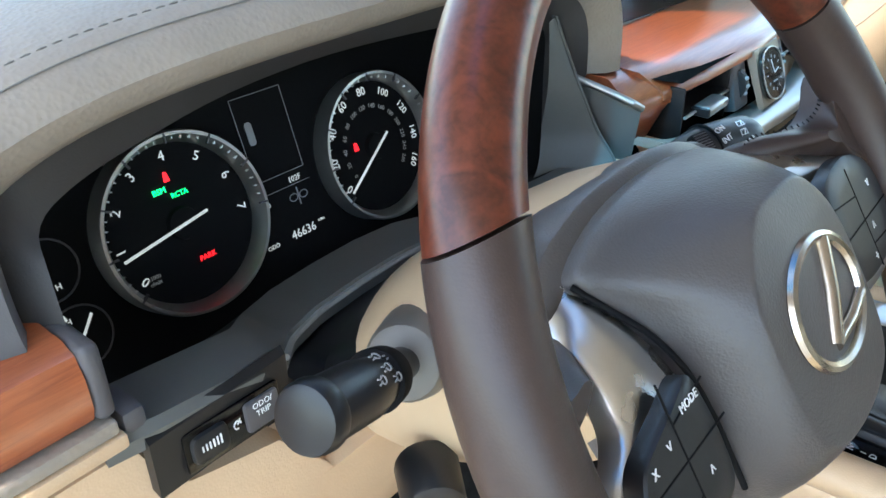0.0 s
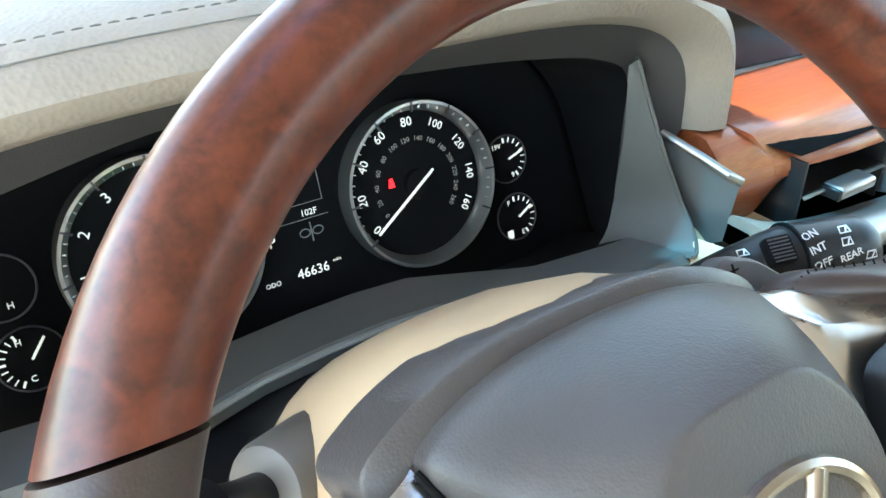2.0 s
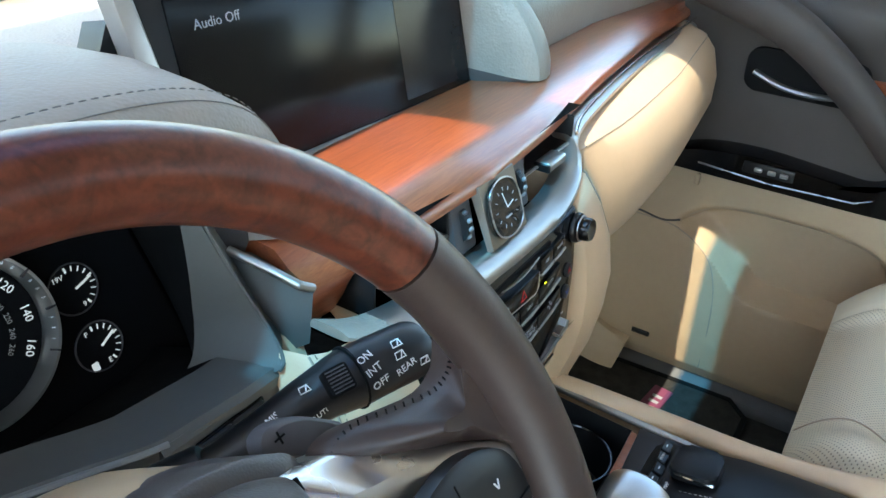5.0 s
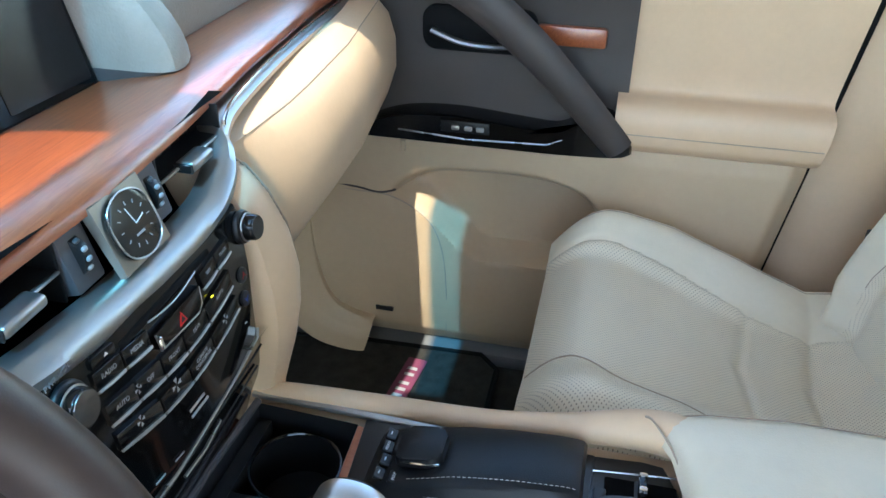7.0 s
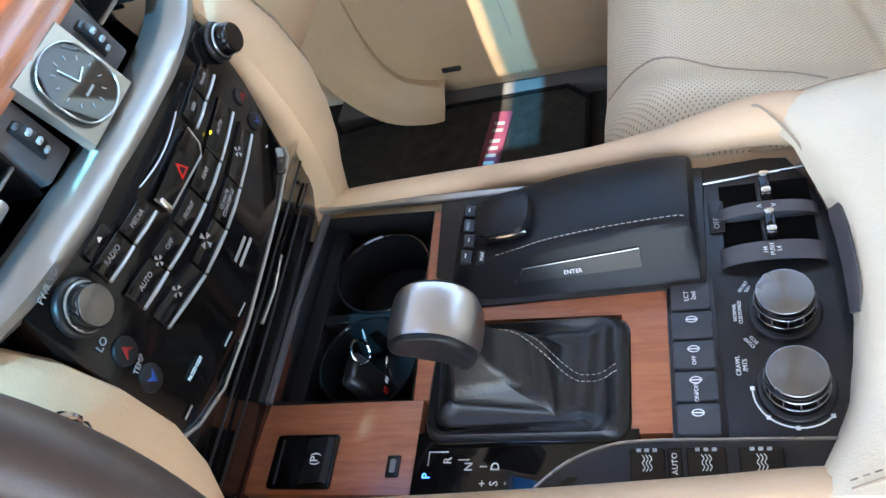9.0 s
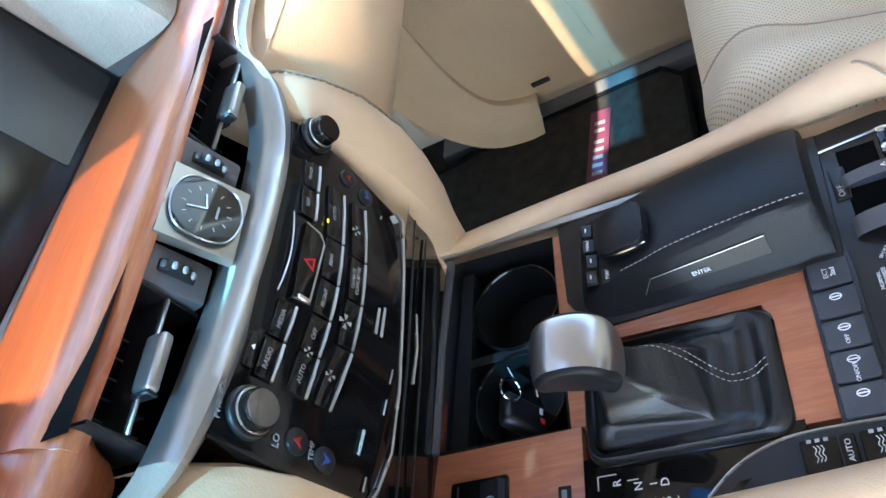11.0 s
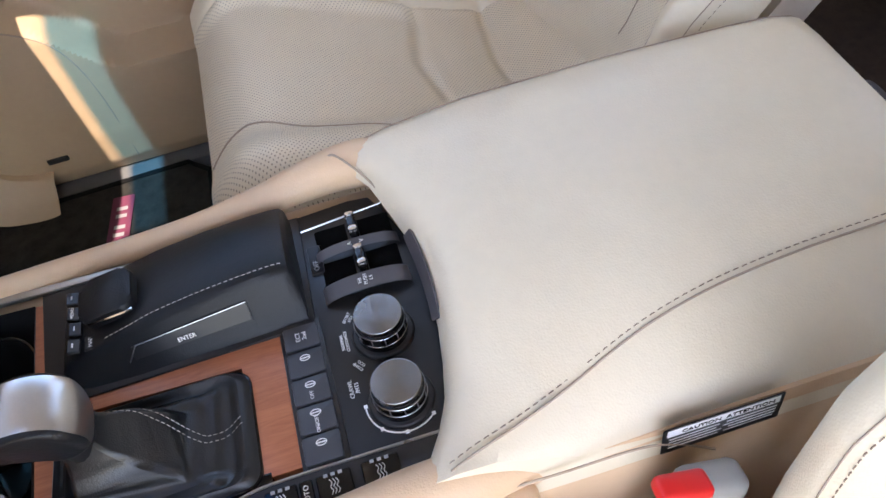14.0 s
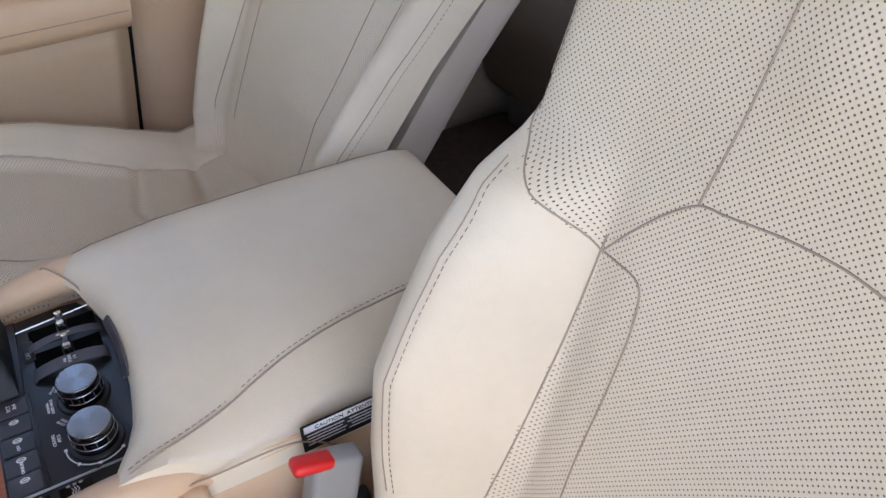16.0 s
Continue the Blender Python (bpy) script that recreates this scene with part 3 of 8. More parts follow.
part("column_edge", tube(col_edge, 0.0014, 6), COLUMN_GREY, dash)
colL = smooth_path([(-0.650, 0.085, 0.825), (-0.653, 0.072, 0.795), (-0.656, 0.060, 0.755), (-0.650, 0.055, 0.715), (-0.643, 0.052, 0.69), (-0.634, 0.05, 0.655)], 5)
part("grey_column", sheet([[p + Vector((0.006, 0.012, -0.002)) for p in colL], colL, [p + Vector((-0.022, 0.006, 0.0)) for p in colL], [p + Vector((-0.022, 0.07, 0)) for p in colL]], 0.003), GREY_DARK, dash, "dark grey plastic column beside the instruments")
# ledge below the instruments with the switch panels
LEDGE = [(-0.645, 0.045, 0.702, 0.640), (-0.62, 0.042, 0.701, 0.628), (-0.565, 0.044, 0.694, 0.62), (-0.548, 0.050, 0.688, 0.62), (-0.536, 0.063, 0.681, 0.62), (-0.52, 0.080, 0.670, 0.618), (-0.49, 0.093, 0.665, 0.618), (-0.45, 0.099, 0.663, 0.615), (-0.41, 0.101, 0.662, 0.612), (-0.375, 0.097, 0.662, 0.612), (-0.342, 0.080, 0.663, 0.612), (-0.32, 0.066, 0.665, 0.613), (-0.305, 0.058, 0.666, 0.614), (-0.25, 0.050, 0.667, 0.616), (-0.225, 0.049, 0.667, 0.62), (-0.214, 0.054, 0.662, 0.628)]
secs, front, floor_secs = [], [], []
for i in range(73):
    x = lerp(-0.645, -0.214, i / 72)
    k = [r[0] for r in LEDGE]
    yf, zf, zb = (interp(x, k, [r[j] for r in LEDGE]) for j in (1, 2, 3))
    ym = min(yf + 0.045, 0.168)
    zm = zf - (ym - yf) * 0.10
    secs.append([(x, ym, zm), (x, lerp(ym, yf, 0.5), lerp(zm, zf, 0.45)), (x, yf + 0.012, zf - 0.002), (x, yf + 0.004, zf), (x, yf, zf - 0.004), (x, yf + 0.001, zf - 0.012)])
    floor_secs.append([(x, 0.19, zb - 0.012), (x, ym + 0.001, zm - 0.001)])
    front.append((x, yf + 0.002, zf - 0.003))
part("ledge", sheet(secs, 0.004), COLUMN_GREY, dash, "grey plastic ledge below the instruments")
part("visor_floor", loft(floor_secs), BLACK_MATTE, dash)


def switch_panel(x0, x1, y0, y1, z, h, mat, name):
    bm = loft([[(x0, y0, z), (x0, y0 - 0.003, z - 0.004), (x0, y0 - 0.002, z - h + 0.006), (x0 + 0.006, y0 + 0.004, z - h)],
               [(x1, y1, z), (x1, y1 - 0.003, z - 0.004), (x1, y1 - 0.002, z - h + 0.006), (x1 - 0.006, y1 + 0.004, z - h)]])
    return part(name, thicken(bm, 0.006), mat, dash, "dark grey switch panel")


switch_panel(-0.629, -0.552, 0.044, 0.048, 0.697, 0.042, BLACK, "switch_panel")
switch_panel(-0.308, -0.214, 0.058, 0.054, 0.664, 0.046, COLUMN_GREY, "switch_panel")
SL = basis((-0.5905, 0.0415, 0.675), (1, 0.03, -0.05), (0, 0.12, 1)) @ Matrix.Scale(0.66, 4)
part("switch_frame", prism(rounded(0.082, 0.032, 0.003), -0.001, 0.0012, SL @ pose(0.004, 0, 0), 0.0008), BLACK_GLOSS, dash)
part("dimmer_wheel", prism(rounded(0.03, 0.022, 0.006, 4, -0.018, 0), 0, 0.005, SL, 0.003), BLACK, dash)
for i in range(6):
    part("dimmer_mark", box((0, 0, 0), (0.0012, 0.0045 + 0.0006 * i, 0.0006), 0, 1, SL @ pose(-0.026 + 0.0030 * i, 0.001, 0.0052)), WHITE, dash)
odo_button = part("trip_button", prism(rounded(0.03, 0.024, 0.003, 3, 0.027, 0), 0, 0.004, SL, 0.0015), GREY_DARK, dash, "grey trip meter button")
lettering("button_text", "ODO/\nTRIP", 0.0066, SL @ pose(0.027, 0.004, 0.0042), WHITE, odo_button)
part("dimmer_icon", join(tube([SL @ Vector((0.0055 + 0.003 * math.cos(a), 0.003 * math.sin(a), 0.0014)) for a in [i * 0.6 for i in range(9)]], 0.0005, 5), cyl(SL @ Vector((0.0055, 0, 0.0014)), SL @ Vector((0.0085, 0.004, 0.0014)), 0.0004, None, 6)), WHITE, dash)
SR = basis((-0.2625, 0.0505, 0.646), (1, -0.06, 0.05), (0, 0.12, 1)) @ Matrix.Scale(0.92, 4)
part("switch_frame", prism(rounded(0.056, 0.021, 0.002), -0.001, 0.0012, SR, 0.0008), BLACK_GLOSS, dash)
view_button = part("view_button", prism(rounded(0.026, 0.018, 0.002, 3, -0.0135, 0), 0, 0.003, SR, 0.001), BLACK, dash)
lettering("button_text", "VIEW", 0.0055, SR @ pose(-0.014, -0.0055, 0.0032), WHITE, view_button)
part("button_icon", prism(rounded(0.009, 0.006, 0.001, 3, -0.013, 0.002), 0.003, 0.0034, SR), WHITE, view_button)
park_button = part("parking_aid_button", prism(rounded(0.026, 0.018, 0.002, 3, 0.0135, 0), 0, 0.003, SR, 0.001), BLACK, dash)
lettering("button_text", "P", 0.009, SR @ pose(0.0115, 0.0, 0.0032), WHITE, park_button)
part("button_icon", prism([(0.016, -0.003), (0.022, -0.003), (0.022, 0.003)], 0.003, 0.0034, SR), WHITE, park_button)
# silver bow below the vents
BOW = smooth_path([(-0.200, 0.044, 0.684), (-0.185, 0.022, 0.681), (-0.165, 0.011, 0.674), (-0.135, 0.005, 0.668), (-0.105, 0.003, 0.663), (-0.066, 0.003, 0.658), (-0.034, 0.003, 0.6555), (0.005, 0.003, 0.654), (0.045, 0.003, 0.653), (0.086, 0.004, 0.655), (0.112, 0.006, 0.660), (0.140, 0.012, 0.669), (0.160, 0.022, 0.679), (0.182, 0.036, 0.687), (0.25, 0.050, 0.689), (0.45, 0.072, 0.683), (0.766, 0.092, 0.668)], 6)
secs = []
for i, p in enumerate(BOW):
    s = i / (len(BOW) - 1)
    h = interp(p.x, [-0.2, -0.165, -0.12, -0.08, 0.1, 0.165, 0.25, 0.77], [0.003, 0.006, 0.0105, 0.0125, 0.0115, 0.011, 0.008, 0.006])
    secs.append([p + Vector((0, 0.025, h * 0.9)), p + Vector((0, 0.010, h)), p + Vector((0, 0.001, h * 0.75)), p + Vector((0, -0.004, h * 0.2)), p + Vector((0, -0.004, -h * 0.4)), p + Vector((0, 0.0, -h * 0.9)), p + Vector((0, 0.012, -h)), p + Vector((0, 0.03, -h * 0.9))])
split = next(i for i, p in enumerate(BOW) if p.x > -0.156)
part("silver_bow", loft(secs[split:], closed=True), SILVER, dash, "satin silver trim bow")
part("bow_end", loft([q for q in secs[:split + 1] if q[0].x > -0.188], closed=True), TAUPE, dash, "taupe end of the bow below the walnut")
part("silver_strip", tube([p + Vector((0, -0.001, 0.0115)) for p in BOW if p.x > 0.17], 0.0018, 6), CHROME, dash)
# centre vents: a dark recess with upright vanes, a silver bar with its tab, and roller wheels
part("vent_recess", loft([[(x, 0.035, 0.722), (x, 0.105, 0.718), (x, 0.105, 0.640), (x, 0.02, 0.640)] for x in (-0.152, 0.0, 0.185)]), BLACK_DEEP, dash)


def air_vent(xa, xb, ta, tb):
    """A vent from xa to xb with its tab from ta to tb."""
    yy = interp((xa + xb) / 2, [-0.16, 0, 0.16], [0.034, 0.030, 0.034])
    v = part("air_vent", box(((xa + xb) / 2, 0.103, 0.690), (xb - xa, 0.004, 0.05), 0.001), BLACK_MATTE, dash, "black air vent with a silver bar")
    for xe in (xa, xb):
        part("vent_cheek", box((xe, yy + 0.028, 0.690), (0.003, 0.052, 0.050), 0.001), BLACK, v)
    n_vane = int((xb - xa) / 0.013)
    for k in range(1, n_vane):
        part("vane", box((lerp(xa, xb, k / n_vane), yy + 0.038, 0.690), (0.0014, 0.026, 0.046), 0), BLACK, v)
    part("slat", box(((xa + xb) / 2, yy + 0.014, 0.690), (xb - xa - 0.003, 0.024, 0.0030), 0.001, 1), BLACK, v)
    part("slat_trim", box(((xa + xb) / 2, yy + 0.001, 0.690), (xb - xa - 0.003, 0.003, 0.0026), 0.0009, 1), SILVER, v, "thin silver slat edge")
    tab = part("vent_tab", box(((ta + tb) / 2, yy - 0.003, 0.690), (tb - ta, 0.017, 0.0088), 0.0032, 3), SILVER, v, "chunky satin silver tab")
    part("tab_end", box((ta - 0.0012, yy - 0.003, 0.690), (0.003, 0.0165, 0.0080), 0.001, 1), BLACK, tab)


air_vent(-0.143, -0.052, -0.118, -0.080)
air_vent(0.070, 0.172, 0.100, 0.134)
clock = part("clock", loft([[( x, y, z) for x, y, z in ring] for ring in (
    [(-0.0225, 0.036, 0.719), (0.0375, 0.036, 0.719), (0.0375, 0.014, 0.666), (-0.0225, 0.014, 0.666)],
    [(-0.0205, 0.028, 0.7175), (0.0355, 0.028, 0.7175), (0.0355, 0.010, 0.668), (-0.0205, 0.010, 0.668)],
    [(-0.0145, 0.026, 0.712), (0.0295, 0.026, 0.712), (0.0295, 0.012, 0.674), (-0.0145, 0.012, 0.674)])], closed=True), CLOCK_STEEL, dash, "square champagne metal analogue clock")
CK = basis((0.0075, 0.0178, 0.693), (1, 0, 0), (0, 0.36, 0.93)) @ Matrix.Scale(1.06, 4)
dial = [tuple(p[:2]) for p in smooth_path([(-0.0212, -0.0085, 0), (-0.0152, -0.0182, 0), (0, -0.0225, 0), (0.0152, -0.0182, 0), (0.0212, -0.0085, 0), (0.0212, 0.0085, 0), (0.0152, 0.0182, 0), (0, 0.0225, 0), (-0.0152, 0.0182, 0), (-0.0212, 0.0085, 0)], 4, True)]
part("clock_face", prism(dial, -0.002, 0.0016, CK, 0.001), CLOCK_FACE, clock, "dark brown clock face under glass")
part("clock_ring", tube([CK @ Vector((a, b, 0.0018)) for a, b in dial], 0.0007, 6, loop=True), STEEL, clock)
for i in range(12):
    a = i * math.pi / 6
    r0, r1 = 0.0125, 0.0165
    part("hour_mark", box((0, 0, 0), (0.0006, (r1 - r0) * 0.7, 0.0004), 0, 1, CK @ pose(0, 0, 0.002) @ pose(0.0145 * math.sin(a), 0.0145 * math.cos(a), 0, 0, 0, -30 * i)), GREYPRINT, clock)
for ang, ln, w in ((-14, 0.0125, 0.0006), (76, 0.010, 0.0008)):
    a = radians(ang)
    part("clock_needle", box((0, 0, 0), (w, ln, 0.0005), 0, 1, CK @ pose(0, 0, 0.0026) @ pose(ln / 2 * math.sin(a), ln / 2 * math.cos(a), 0, 0, 0, -ang)), WHITE, clock)
part("maker_mark", box((0, 0, 0), (0.009, 0.0014, 0.0003), 0, 1, CK @ pose(0, -0.007, 0.002)), GREYPRINT, clock)
for xx in (-0.0365, 0.0525):
    cheek = part("vent_cheek", box((xx, 0.040, 0.690), (0.029, 0.022, 0.046), 0.003, 2, pose(0, 0, 0, -14)), GREY_DARK, dash, "dark grey plate beside the clock")
    roller_c = Vector((xx, 0.0395, 0.690))
    part("vent_wheel", cyl(roller_c - Vector((0.0045, 0, 0)), roller_c + Vector((0.0045, 0, 0)), 0.0165, None, 28, 0.001), BLACK, cheek, "ribbed black roller")
    for k in range(5):
        a = radians(-52 + 24 * k)
        part("wheel_mark", box((0, 0, 0), (0.0052, 0.0030, 0.0034), 0.001, 1, Matrix.Translation(roller_c) @ pose(0, 0, 0, math.degrees(a)) @ pose(0, -0.0168, 0)), GREYPRINT if k in (1, 2, 3) else GREY_DARK, cheek)
# glovebox and lower passenger dash
secs = []
for i in range(41):
    x = lerp(0.172, 0.757, i / 40)
    b = math.sin(math.pi * min(1, (x - 0.172) / 0.22) / 2)
    e = interp(x, [0.172, 0.70, 0.757], [0, 0, 1]) ** 2
    yo = interp(x, [0.17, 0.3, 0.5, 0.757], [0.04, 0.038, 0.045, 0.075]) + 0.05 * e
    secs.append([(x, yo + 0.05, 0.680), (x, yo + 0.010, 0.676), (x, yo - 0.012 * b, 0.668), (x, yo - 0.028 * b, 0.650), (x, yo - 0.038 * b, 0.615), (x, yo - 0.038 * b, 0.575), (x, yo - 0.025 * b, 0.535), (x, yo - 0.005 * b, 0.508), (x, yo + 0.03, 0.485), (x, yo + 0.09, 0.45), (x, yo + 0.16, 0.43), (x, yo + 0.30, 0.42)])
part("glovebox", loft(secs), BEIGE, dash, "padded beige leather glovebox lid")
part("seam", tube([Vector(s[2]) + Vector((0, -0.0003, 0.0)) for s in secs[3:-2]], 0.0008, 5), SEAM, dash)
# added blocker: stops windscreen light from leaking into the footwell
part("under_light_block", box((0.0, 0.53, 0.405), (1.60, 0.33, 0.012), 0.003), BLACK_MATTE, dash, "dark cover added below the dashboard to keep light out of the footwell")
# padded panels on both sides of the centre stack
for sx in (1, -1):
    secs = []
    for z, xi, xo, y in ((0.674, 0.135, 0.172, 0.03), (0.66, 0.128, 0.178, 0.01), (0.635, 0.122, 0.182, -0.006), (0.60, 0.119, 0.188, -0.018), (0.56, 0.119, 0.190, -0.024), (0.52, 0.124, 0.190, -0.022), (0.48, 0.132, 0.190, -0.014), (0.45, 0.142, 0.190, -0.004), (0.42, 0.152, 0.192, 0.006), (0.39, 0.158, 0.194, 0.012)):
        if sx < 0:
            xi, xo = xi + 0.02, xo + 0.04
        secs.append([(sx * xi, y + 0.06, z), (sx * xi, y + 0.012, z), (sx * (xi + 0.004), y + 0.003, z), (sx * (xi + 0.012), y, z), (sx * (xi + 0.5 * (xo - xi)), y - 0.004, z), (sx * (xo - 0.014), y, z), (sx * (xo - 0.004), y + 0.008, z), (sx * xo, y + 0.022, z), (sx * (xo + 0.004), y + (0.08 if sx > 0 else 0.045), z), (sx * (xo + (0.01 if sx > 0 else -0.03)), y + (0.3 if sx > 0 else 0.05), z)])
    pad = part("knee_pad", loft(secs), BEIGE, dash, "beige leather padded side panel")
    line = [Vector(s[6]) + Vector((sx * 0.0008, -0.0015, 0)) for s in secs]
    part("seam", tube(line, 0.0009, 5), SEAM, pad)
    part("stitching", stitches([p + Vector((-sx * 0.004, -0.001, 0)) for p in smooth_path(line, 3)], 0.004, 0.0025, 0.0005, (0, 1, 0)), THREAD_TAN, pad)
ring_c = Vector((-0.192, -0.019, 0.628))
start = part("start_button", cyl(ring_c, ring_c + Vector((-0.002, -0.006, 0.001)), 0.0165, 0.016, 28, 0.001), BLACK_GLOSS, dash, "round start button with chrome ring")
part("chrome_ring", tube([ring_c + Vector((0.018 * math.cos(a), -0.003, 0.018 * math.sin(a))) for a in [2 * math.pi * i / 28 for i in range(28)]], 0.0028, 8, loop=True), CHROME, start)
# lower driver's dash, left wood trim and left vent
secs = []
for i in range(63):
    x = lerp(-0.82, -0.20, i / 62)
    zt = interp(x, [-0.82, -0.64, -0.631, -0.622, -0.61, -0.586, -0.56, -0.53, -0.34, -0.31], [0.697, 0.697, 0.695, 0.668, 0.660, 0.654, 0.648, 0.61, 0.61, 0.632])
    secs.append([(x, 0.075, zt - 0.03), (x, 0.062, zt - 0.004), (x, 0.05, zt - 0.008), (x, 0.046, 0.60), (x, 0.06, 0.54), (x, 0.10, 0.46), (x, 0.20, 0.40), (x, 0.3, 0.38)])
part("lower_panel", sheet(secs, 0.01), BEIGE, dash, "beige leather knee panel")
part("panel_strip", box((-0.245, 0.058, 0.624), (0.12, 0.02, 0.012), 0.004, 2), BEIGE, dash)
part("knee_strip", box((-0.73, 0.056, 0.7085), (0.186, 0.026, 0.0075), 0.002, 2), TAUPE, dash, "taupe strip below the wood")
part("knee_strip", box((-0.73, 0.055, 0.7005), (0.190, 0.026, 0.0075), 0.002, 2), BEIGE, dash)
part("strip_end", box((-0.629, 0.058, 0.7035), (0.011, 0.024, 0.0135), 0.003, 2), GREY_DARK, dash)
secs = []
for i in range(13):
    x = lerp(-0.80, -0.644, i / 12)
    secs.append([(x, 0.09, 0.750), (x, 0.056, 0.7495), (x, 0.048, 0.746), (x, 0.0445, 0.736), (x, 0.0445, 0.722), (x, 0.048, 0.7145), (x, 0.06, 0.713), (x, 0.09, 0.713)])
part("wood_trim", loft(secs, closed=True), WOOD, dash, "glossy reddish walnut end piece")
part("end_cap", box((-0.6395, 0.066, 0.7315), (0.0085, 0.044, 0.036), 0.0035, 3), GREY_DARK, dash, "dark grey plastic end cap")
lv = part("side_vent_frame", join(box((-0.660, 0.082, 0.784), (0.014, 0.03, 0.085), 0.004), box((-0.74, 0.082, 0.7565), (0.16, 0.036, 0.012), 0.003), box((-0.74, 0.085, 0.822), (0.14, 0.03, 0.010), 0.003)), TAUPE, dash, "taupe frame of the side vent")
part("vent_back", box((-0.745, 0.12, 0.775), (0.13, 0.004, 0.09), 0), BLACK_MATTE, lv)
for k in range(4):
    part("slat", box((-0.745, 0.09, 0.760 + k * 0.018), (0.125, 0.03, 0.003), 0.001, 1, pose(0, 0, 0, -10)), BLACK, lv)
part("vent_tab", box((-0.715, 0.074, 0.778), (0.035, 0.02, 0.008), 0.003, 3), STEEL, lv)
part("side_cheek", loft([[(x, 0.09, 0.83), (x, 0.10, 0.835), (x, 0.2, 0.82)] for x in (-0.82, -0.74, -0.645)]), TAUPE, dash)

# ---- display screen ----
screen = thing("display_screen", (0.02, 0.19, 0.705), "wide dark infotainment display with a silver side bezel", "display")
SC = basis((0.025, 0.195, 0.782), (1, -0.055, -0.01), (0.0, 0.22, 0.97))
body = part("screen_body", prism(rounded(0.372, 0.150, 0.004), -0.02, 0.0, SC, 0.002), BLACK, screen)
part("screen_glass", prism(rounded(0.342, 0.138, 0.002, 3, 0.008, -0.002), 0.0, 0.0015, SC, 0.0008), SCREEN_GLASS, screen, "glossy black screen, switched off")
part("side_bezel", prism([(-0.202, 0.077), (-0.187, 0.077), (-0.178, 0.0), (-0.167, -0.072), (-0.184, -0.072), (-0.194, 0.0)], -0.012, 0.006, SC, 0.003), DIAL_RING, screen, "satin grey metal bezel")
part("top_bezel", prism([(-0.174, 0.0715), (0.186, 0.0715), (0.186, 0.077), (-0.174, 0.077)], -0.02, 0.004, SC, 0.001), BLACK_GLOSS, screen)
part("side_shadow_plate", prism([(-0.212, 0.03), (-0.194, 0.06), (-0.186, -0.07), (-0.206, -0.07)], -0.05, -0.02, SC), BLACK, screen)
lettering("screen_text", "Audio Off", 0.0105, SC @ pose(-0.122, 0.046, 0.0018), GREYPRINT, screen)
lettering("screen_text", "Source", 0.007, SC @ pose(-0.050, 0.059, 0.0018), GREYPRINT, screen)
part("map_pane", prism(rounded(0.10, 0.125, 0.002, 3, 0.125, -0.002), 0.0015, 0.0019, SC), material("dim_display", (0.016, 0.014, 0.015), 0.2, spec=0.25), screen, "dim side pane of the display")
part("screen_sill", loft([[(x, 0.215, 0.712), (x, 0.182, 0.7135), (x, 0.176, 0.711), (x, 0.174, 0.704)] for x in (-0.165, 0.03, 0.225)]), GREY, screen)
# cowl at the end of the screen
secs = []
for i in range(15):
    t = i / 14
    q = 1 - (1 - t) ** 1.9
    z, y, k = lerp(0.862, 0.724, t), lerp(0.215, 0.092, q), lerp(0.4, 1.0, q)
    secs.append([(0.205, 0.23, z)] + [(0.205 + dx * k, min(0.33, y + dy), z) for dx, dy in ((0.0, 0.030), (0.003, 0.012), (0.010, 0.0025), (0.020, 0.0), (0.035, 0.003), (0.053, 0.011), (0.070, 0.026), (0.083, 0.048), (0.091, 0.09))] + [(0.205 + 0.095 * k, 0.34, z)])
part("screen_cowl", loft(secs), TAUPE, dash, "taupe leather cowl beside the screen")
part("cowl_foot", loft([[Vector(p) for p in secs[-1]], [Vector(p) + Vector((0, 0.02, -0.012)) for p in secs[-1]]]), TAUPE_DARK, dash)
# passenger side dash pad above the shelf
secs = []
for i in range(25):
    x = lerp(0.235, 0.80, i / 24)
    yb = edge_at(min(x, 0.766), W_BACK)[0]
    secs.append([(x, yb - 0.003, 0.700), (x, yb - 0.004, 0.716), (x, yb - 0.012, 0.74), (x, yb - 0.010, 0.772), (x, yb + 0.012, 0.80), (x, yb + 0.06, 0.815), (x, yb + 0.16, 0.812), (x, 0.5, 0.78)])
part("dash_pad", loft(secs), TAUPE, dash, "padded taupe leather above the shelf")

# ---- steering wheel ----
WC = Vector((-0.42, -0.13, 0.743))
WN = Vector((0.0147, -0.843, 0.538)).normalized()
WM = basis(WC, Vector((0, 0, 1)).cross(WN), WN.cross(Vector((0, 0, 1)).cross(WN)))
wheel = thing("steering_wheel", WC, "brown leather and walnut steering wheel with silver spokes", "steering wheel")
RIM, RR = 0.174, 0.0158


def on_wheel(u, v, w=0.0):
    return WM @ Vector((u, v, w))


def rim_arc(a0, a1, r=RR, n=40, skew0=0.0, skew1=0.0):
    rings = []
    for i in range(n + 1):
        ring = []
        for j in range(24):
            b = 2 * math.pi * j / 24
            a = radians(lerp(a0, a1, i / n) + (skew0 * max(0, 1 - i / 8) + skew1 * max(0, 1 - (n - i) / 8)) * math.cos(b))
            d = Vector((math.sin(a), math.cos(a), 0))
            ring.append(on_wheel(*(d * (RIM + r * 1.02 * math.cos(b)) + Vector((0, 0, r * 1.08 * math.sin(b))))))
        rings.append(ring)
    return loft(rings, closed=True)


part("wood_rim", rim_arc(-61, 58, RR, 48, -2.6), WOOD_DARK, wheel, "dark polished walnut upper rim")
part("wood_rim", rim_arc(142, 218), WOOD_DARK, wheel, "dark polished walnut lower rim")
leather_right = part("leather_rim", rim_arc(58.5, 141.5, RR * 1.01), BROWN, wheel, "dark brown stitched leather")
